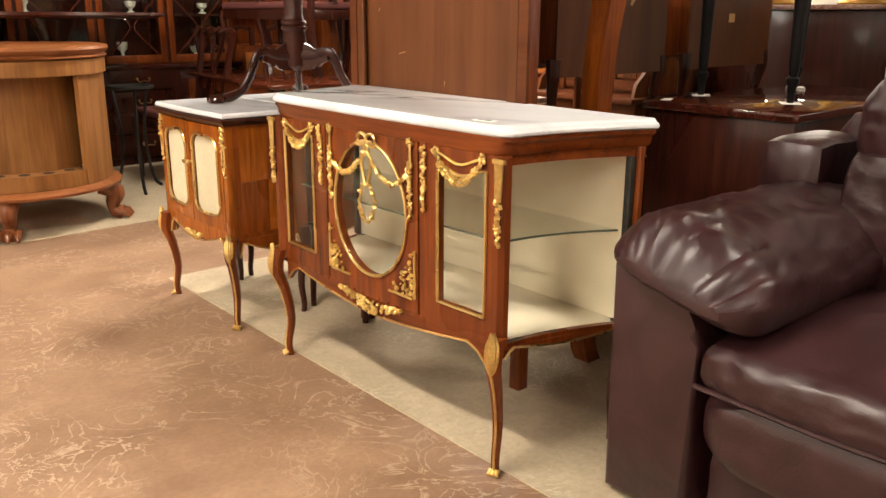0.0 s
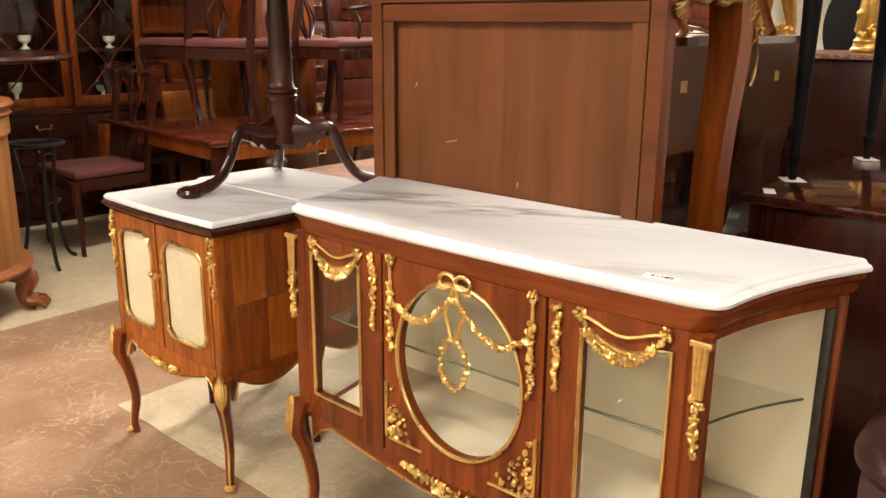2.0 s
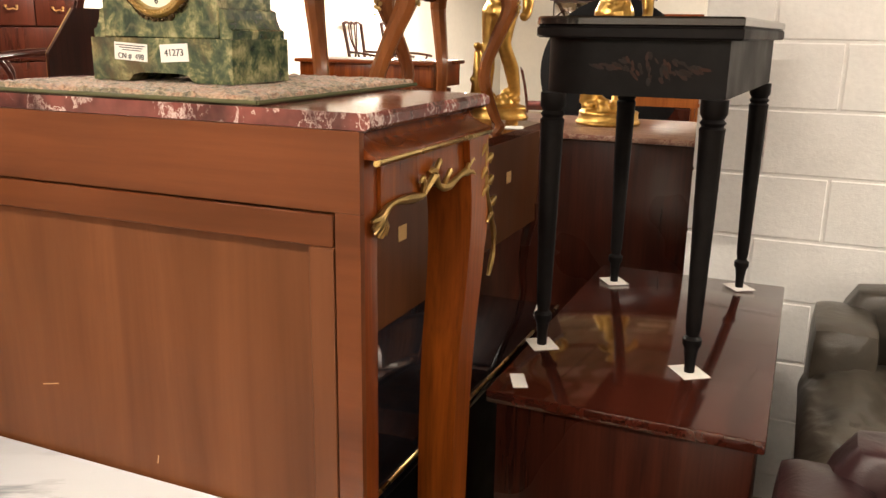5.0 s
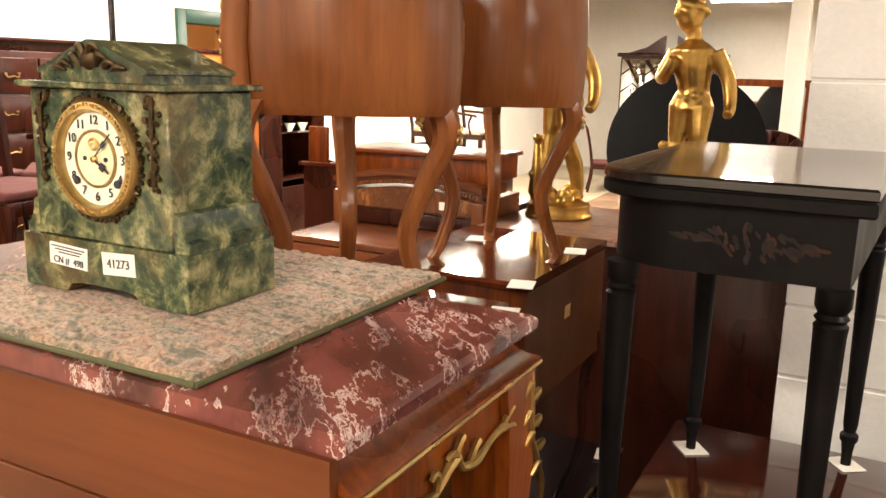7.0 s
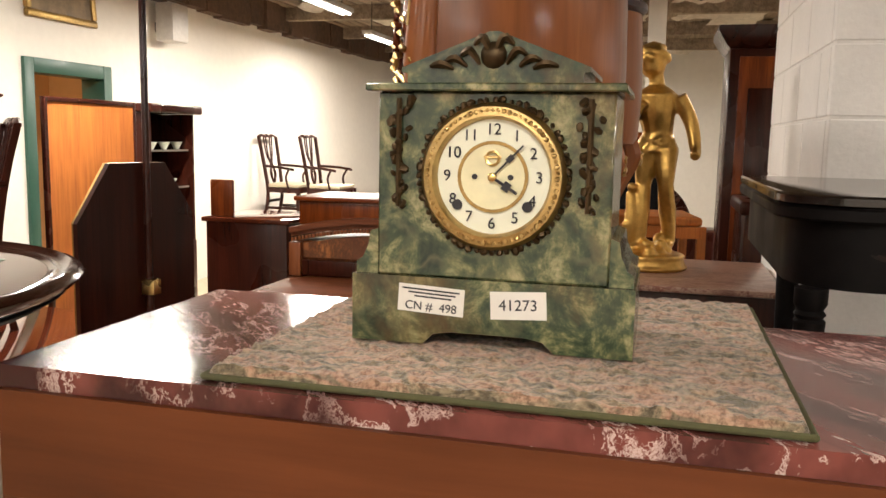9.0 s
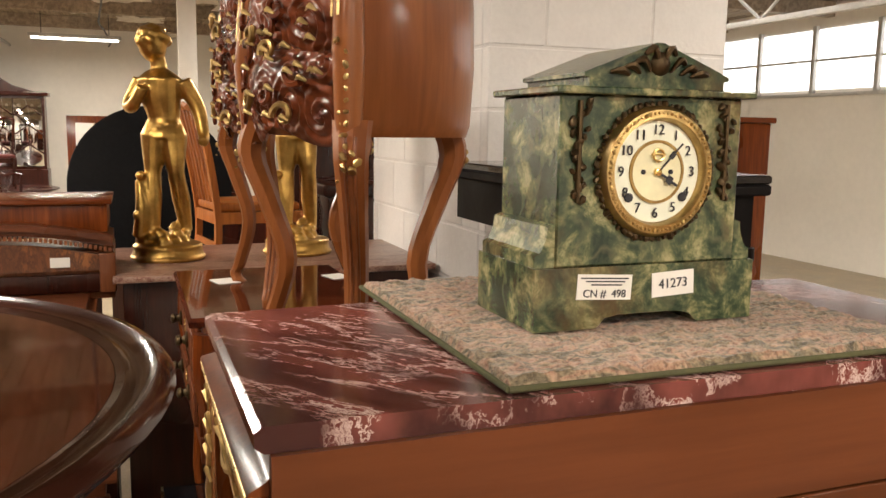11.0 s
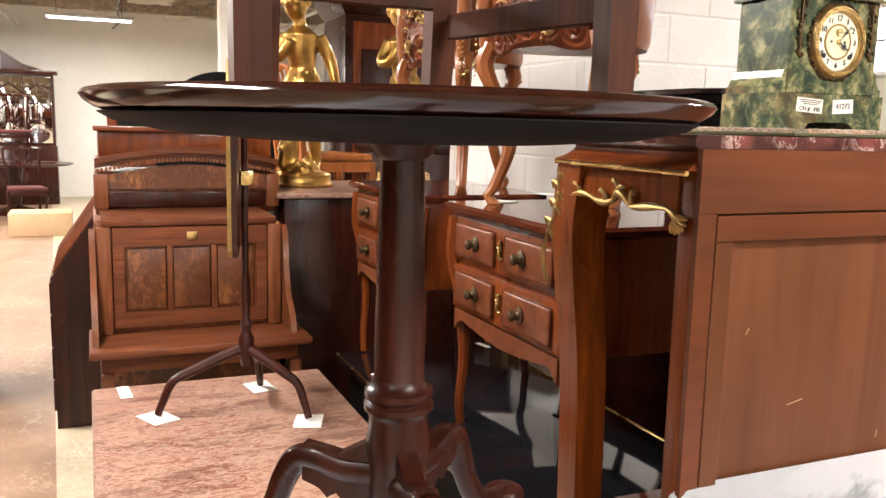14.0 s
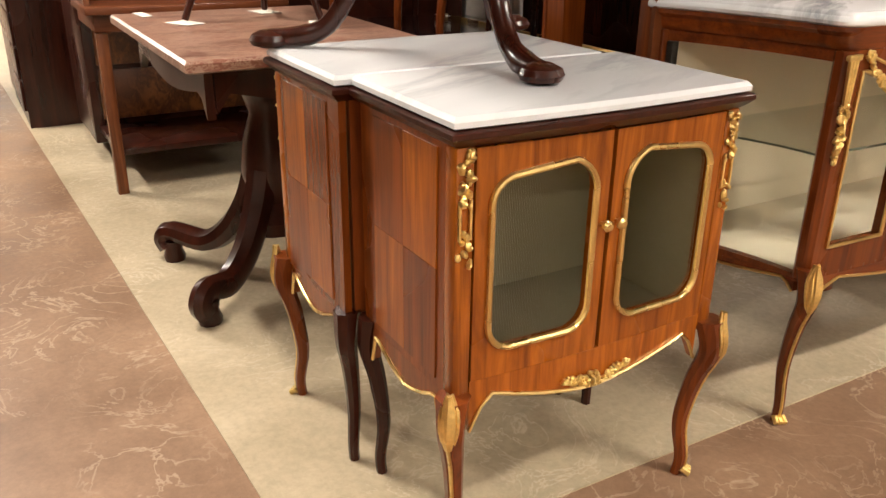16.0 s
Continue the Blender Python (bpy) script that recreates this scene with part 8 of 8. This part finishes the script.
# ---- middle distance beyond the desk ----
sc = thing("folding_screen", "orange-brown panel screen in a dark frame", "screen", pose(6.15, 6.2, 0))
part("panel", boxed(0.03, 0.005, 0.25, 0.85, 0.02, 1.82), ORANGE, sc, "orange-brown panel")
for x in (0.0, 0.851):
    part("stile", boxed(x, 0, 0.0, x + 0.029, 0.03, 1.85, 0.003), MAHOG_D, sc)
for z in (0.2, 1.8205):
    part("rail", boxed(0.0295, 0, z, 0.8505, 0.03, z + 0.03, 0.003), MAHOG_D, sc)

gc = thing("china_cabinet", "dark china cabinet with glass door and pale china", "cabinet", pose(7.62, 6.5, 0))
part("back", boxed(0, 0.4, 0, 0.62, 0.42, 1.8), MAHOG_D, gc)
for x in (0, 0.6):
    part("side", boxed(x, 0, 0, x + 0.02, 0.399, 1.8), MAHOG_D, gc)
for z in (0.3, 0.8, 1.2, 1.5):
    part("shelf", boxed(0.021, 0.02, z, 0.599, 0.399, z + 0.015), MIRROR if z > 1 else MAHOG_D, gc)
part("cornice", boxed(-0.05, -0.06, 1.801, 0.67, 0.42, 1.87, 0.015, 3), MAHOG_D, gc)
part("base", boxed(0.0, -0.01, 0.0, 0.62, 0.0195, 0.75, 0.004), MAHOG_D, gc)
for k in range(6):
    v = thing("china_dish", "small pale china dish on a cabinet shelf", "dish", pose(7.72 + 0.09 * k, 6.62, (1.2155, 1.5155)[k % 2]), "china in the cabinet")
    part("bowl", lathe(bmesh.new(), [(0.02, 0), (0.025, 0.01), (0.045, 0.05), (0.05, 0.06)], 14), ENAMEL, v)

wc = chair(pose(11.8, 6.74, 0.557, 0, 0, 180), "armchair", "dark open armchair with cream seat standing on a low platform", "cream-seated armchairs", arms=True, seat_mat=CREAM_CLOTH, plain_legs=True, h=1.07)
copy_thing(wc, pose(11.8, 7.30, 0.557, 0, 0, 180))
sb = thing("low_sideboard", "long low dark wooden chest carrying two chairs", "chest", pose(11.4, 6.3, 0))
part("body", boxed(0, 0, 0.005, 0.75, 1.35, 0.535, 0.005), MAHOG_D, sb)
part("top", boxed(-0.02, -0.02, 0.5355, 0.77, 1.37, 0.5565, 0.004), MAHOG_DX, sb)
sbx = thing("small_desk", "dark red wooden desk with an upright panel on it", "desk", pose(6.2, 4.68, 0))
part("body", boxed(0, 0, 0.005, 0.5, 0.5, 1.155, 0.005), MAHOG_D, sbx)
part("top", boxed(-0.02, -0.02, 1.1555, 0.52, 0.52, 1.18, 0.004), MAHOG_P, sbx)
part("upright_panel", boxed(0.05, 0.36, 1.1805, 0.08, 0.50, 1.39, 0.006), MAHOG, sbx, "red-brown upright panel")

slat = chair(pose(6.75, 2.72, 0.78, 0, 0, 190), "slat_back_chair", "orange-brown slat-back wooden chair standing on a chest", "wooden chairs", seat_mat=ORANGE, wood_mat=ORANGE, plain_legs=True, h=0.98, slats=True)
sc2 = thing("far_chest", "dark wooden chest under a slat-back chair", "chest", pose(6.35, 2.42, 0))
part("body", boxed(0, 0, 0, 0.75, 0.62, 0.755, 0.005), MAHOG_D, sc2)
part("top", boxed(-0.02, -0.02, 0.7555, 0.77, 0.64, 0.7795, 0.004), MAHOG_P, sc2)

tc = thing("tall_wardrobe", "tall carved dark wardrobe with arched panels", "wardrobe", pose(7.7, 1.35, 0))
part("body", boxed(0, 0, 0.1, 0.6, 0.95, 2.25, 0.006), MAHOG_D, tc)
part("cornice", mould(bmesh.new(), lambda g: [(-g, -g), (0.6, -g), (0.6, 0.95 + g), (-g, 0.95 + g)], [(0.0, 2.2505), (0.03, 2.28), (0.05, 2.31), (0.08, 2.36), (0.08, 2.39)]), MAHOG_D, tc)
part("plinth", boxed(-0.03, -0.02, 0, 0.6, 0.97, 0.0995, 0.006), MAHOG_D, tc)
for y in (0.06, 0.49):
    dr = part("door", boxed(-0.016, y, 0.14, -0.0005, y + 0.40, 2.2, 0.004), MAHOG, tc)
    part("door_field", boxed(-0.028, y + 0.06, 0.3, -0.0165, y + 0.34, 2.0, 0.008), MAHOG_D, dr)
cs = thing("carved_side_chest", "dark carved chest beside the wardrobe", "chest", pose(6.9, 1.7, 0))
part("body", boxed(0, 0, 0, 0.7, 0.52, 1.25, 0.01), MAHOG_D, cs)
part("gallery", boxed(-0.03, -0.03, 1.251, 0.73, 0.55, 1.33, 0.02, 3), MAHOG_D, cs)

# ---- far end of the showroom ----
fc = thing("pediment_cabinet", "dark glazed cabinet with broken pediment at the far wall", "cabinet", pose(16.6, 4.55, 0))
part("body", boxed(0, 0, 0, 0.5, 1.75, 0.95, 0.006), MAHOG_D, fc)
part("upper", boxed(0.12, 0.02, 0.951, 0.5, 1.73, 2.1), MAHOG_D, fc)
part("cornice", boxed(0.06, -0.04, 2.101, 0.5, 1.79, 2.17, 0.015), MAHOG_D, fc)
for s in (-1, 1):
    bm = bmesh.new()
    pr = [(0.875 + s * 0.72, 2.1705), (0.875 + s * 0.10, 2.1705), (0.875 + s * 0.10, 2.46), (0.875 + s * 0.16, 2.43), (0.875 + s * 0.42, 2.26)]
    lo = [bm.verts.new((0.10, y, z)) for y, z in pr]
    hi = [bm.verts.new((0.16, y, z)) for y, z in pr]
    bm.faces.new(lo), bm.faces.new(hi[::-1])
    for i in range(5):
        q = (i + 1) % 5
        bm.faces.new((lo[i], lo[q], hi[q], hi[i]))
    part("pediment_scroll", bm, MAHOG_D, fc)
for i in range(4):
    y = 0.06 + 0.415 * i
    dr = part("glazed_door", boxed(0.105, y, 1.0, 0.1195, y + 0.40, 2.06, 0.003), MIRROR, fc, "dim reflecting glass door")
    for k in range(3):
        part("glazing_bar", tube(bmesh.new(), [(0.10, y, 1.2 + 0.3 * k), (0.10, y + 0.2, 1.35 + 0.3 * k), (0.10, y + 0.4, 1.2 + 0.3 * k)], 0.012, 6), MAHOG_D, dr)
ft = thing("far_table", "dark round dining table at the far end", "table", pose(15.3, 5.1, 0))
part("top", lathe(bmesh.new(), [(0.75, 0.72), (0.80, 0.735), (0.80, 0.75), (0.001, 0.752)], 36), MAHOG_D, ft)
part("pedestal", lathe(bmesh.new(), [(0.35, 0.0), (0.30, 0.05), (0.08, 0.12), (0.10, 0.4), (0.12, 0.719)], 16), MAHOG_D, ft)
far_c = chair(pose(14.6, 5.8, 0, 0, 0, 200), "far_chair", "red upholstered carved chair by the far table", "far chairs", seat_mat=RED_CLOTH)
copy_thing(far_c, pose(14.3, 4.9, 0, 0, 0, 100)), copy_thing(far_c, pose(15.3, 5.1, 0.7525, 0, 0, 95))
cart = thing("cardboard_box", "flattened pale cardboard box on the floor", "box", pose(12.6, 4.3, 0.005))
CARD = plain("cardboard", (0.55, 0.38, 0.22), 0.85, 0, 0.1, 20, 0.1)
part("carton", boxed(0, 0, 0, 0.5, 0.7, 0.28, 0.01), CARD, cart)
wh = thing("carved_headboard", "dark fan-carved headboard leaning on furniture", "headboard", pose(9.2, 2.5, 0))
for i in range(9):
    a = radians(20 + 17 * i)
    part("fan_rib", tube(bmesh.new(), [(-0.02, 0.35 + 0.1 * math.cos(a), 0.93 + 0.1 * math.sin(a)), (-0.02, 0.35 + 0.36 * math.cos(a), 0.93 + 0.36 * math.sin(a)), (-0.02, 0.35 + 0.42 * math.cos(a), 0.93 + 0.42 * math.sin(a))], [0.02, 0.06, 0.03], 8, 0.5), MAHOG_D, wh)
part("fan_board", prism(bmesh.new(), [(0.35 + 0.43 * math.cos(q * 0.1309), 0.92 + 0.43 * math.sin(q * 0.1309)) for q in range(25)], 0.0, 0.03), MAHOG_D, wh).matrix_basis = Matrix(((0, 0, 1, 0), (1, 0, 0, 0), (0, 1, 0, 0), (0, 0, 0, 1)))
part("base", boxed(-0.1, -0.3, 0, 0.35, 1.0, 0.92, 0.006), MAHOG_D, wh)
rf = thing("far_sideboard", "row of dark sideboards across the far showroom", "sideboard", pose(10.6, 2.6, 0))
part("body", boxed(0, 0, 0, 0.55, 1.4, 0.95, 0.008), MAHOG_D, rf)
part("mirror_back", boxed(0.45, 0.1, 0.951, 0.5, 1.3, 1.75, 0.006), MAHOG, rf)
part("mirror", boxed(0.44, 0.18, 1.02, 0.4495, 1.22, 1.68), MIRROR, rf, "old mirror glass")
pcol = thing("white_post", "white painted steel post", "post", pose(10.0, 2.72, 0), kind="structure")
part("shaft", boxed(0, 0, 0, 0.16, 0.16, CEIL + 0.1, 0.006), PLASTER, pcol)
rp = thing("red_panel_cabinet", "red-brown cabinet back beyond the pier", "cabinet", pose(5.6, 0.1, 0))
part("body", boxed(0, 0, 0, 0.5, 0.95, 1.72, 0.006), MAHOG, rp)
part("top", boxed(-0.02, -0.02, 1.7205, 0.52, 0.97, 1.75, 0.006), MAHOG_X, rp)

# picture and small bracket on the north wall
pic = thing("framed_picture", "brown landscape picture in a gilt frame", "picture", pose(7.72, Y1, 2.56, -4, 0, 0))
part("canvas", boxed(0.06, -0.035, 0.06, 0.80, -0.02, 0.50), CANVAS, pic, "dark brown landscape painting")
for a in ((0.0, 0.0, 0.86, 0.06), (0.0, 0.50, 0.86, 0.56), (0.0, 0.0605, 0.06, 0.4995), (0.80, 0.0605, 0.86, 0.4995)):
    part("frame_side", boxed(a[0], -0.055, a[1], a[2], -0.012, a[3], 0.012, 2), OLD_BRASS, pic, "gilt frame side")
sp = thing("wall_speaker", "small grey wall loudspeaker on a bracket", "loudspeaker", pose(9.55, Y1, 2.5))
part("box", boxed(-0.14, -0.28, 0.05, 0.14, -0.08, 0.42, 0.015), STEEL, sp)
part("bracket", boxed(-0.03, -0.079, 0.15, 0.03, -0.001, 0.25, 0.004), IRON, sp)
sw = thing("light_switch", "small white light switch by the doorway", "switch", pose(9.02, Y1, 1.25))
part("plate", boxed(-0.04, -0.012, 0, 0.04, -0.001, 0.12, 0.003), ENAMEL, sw)
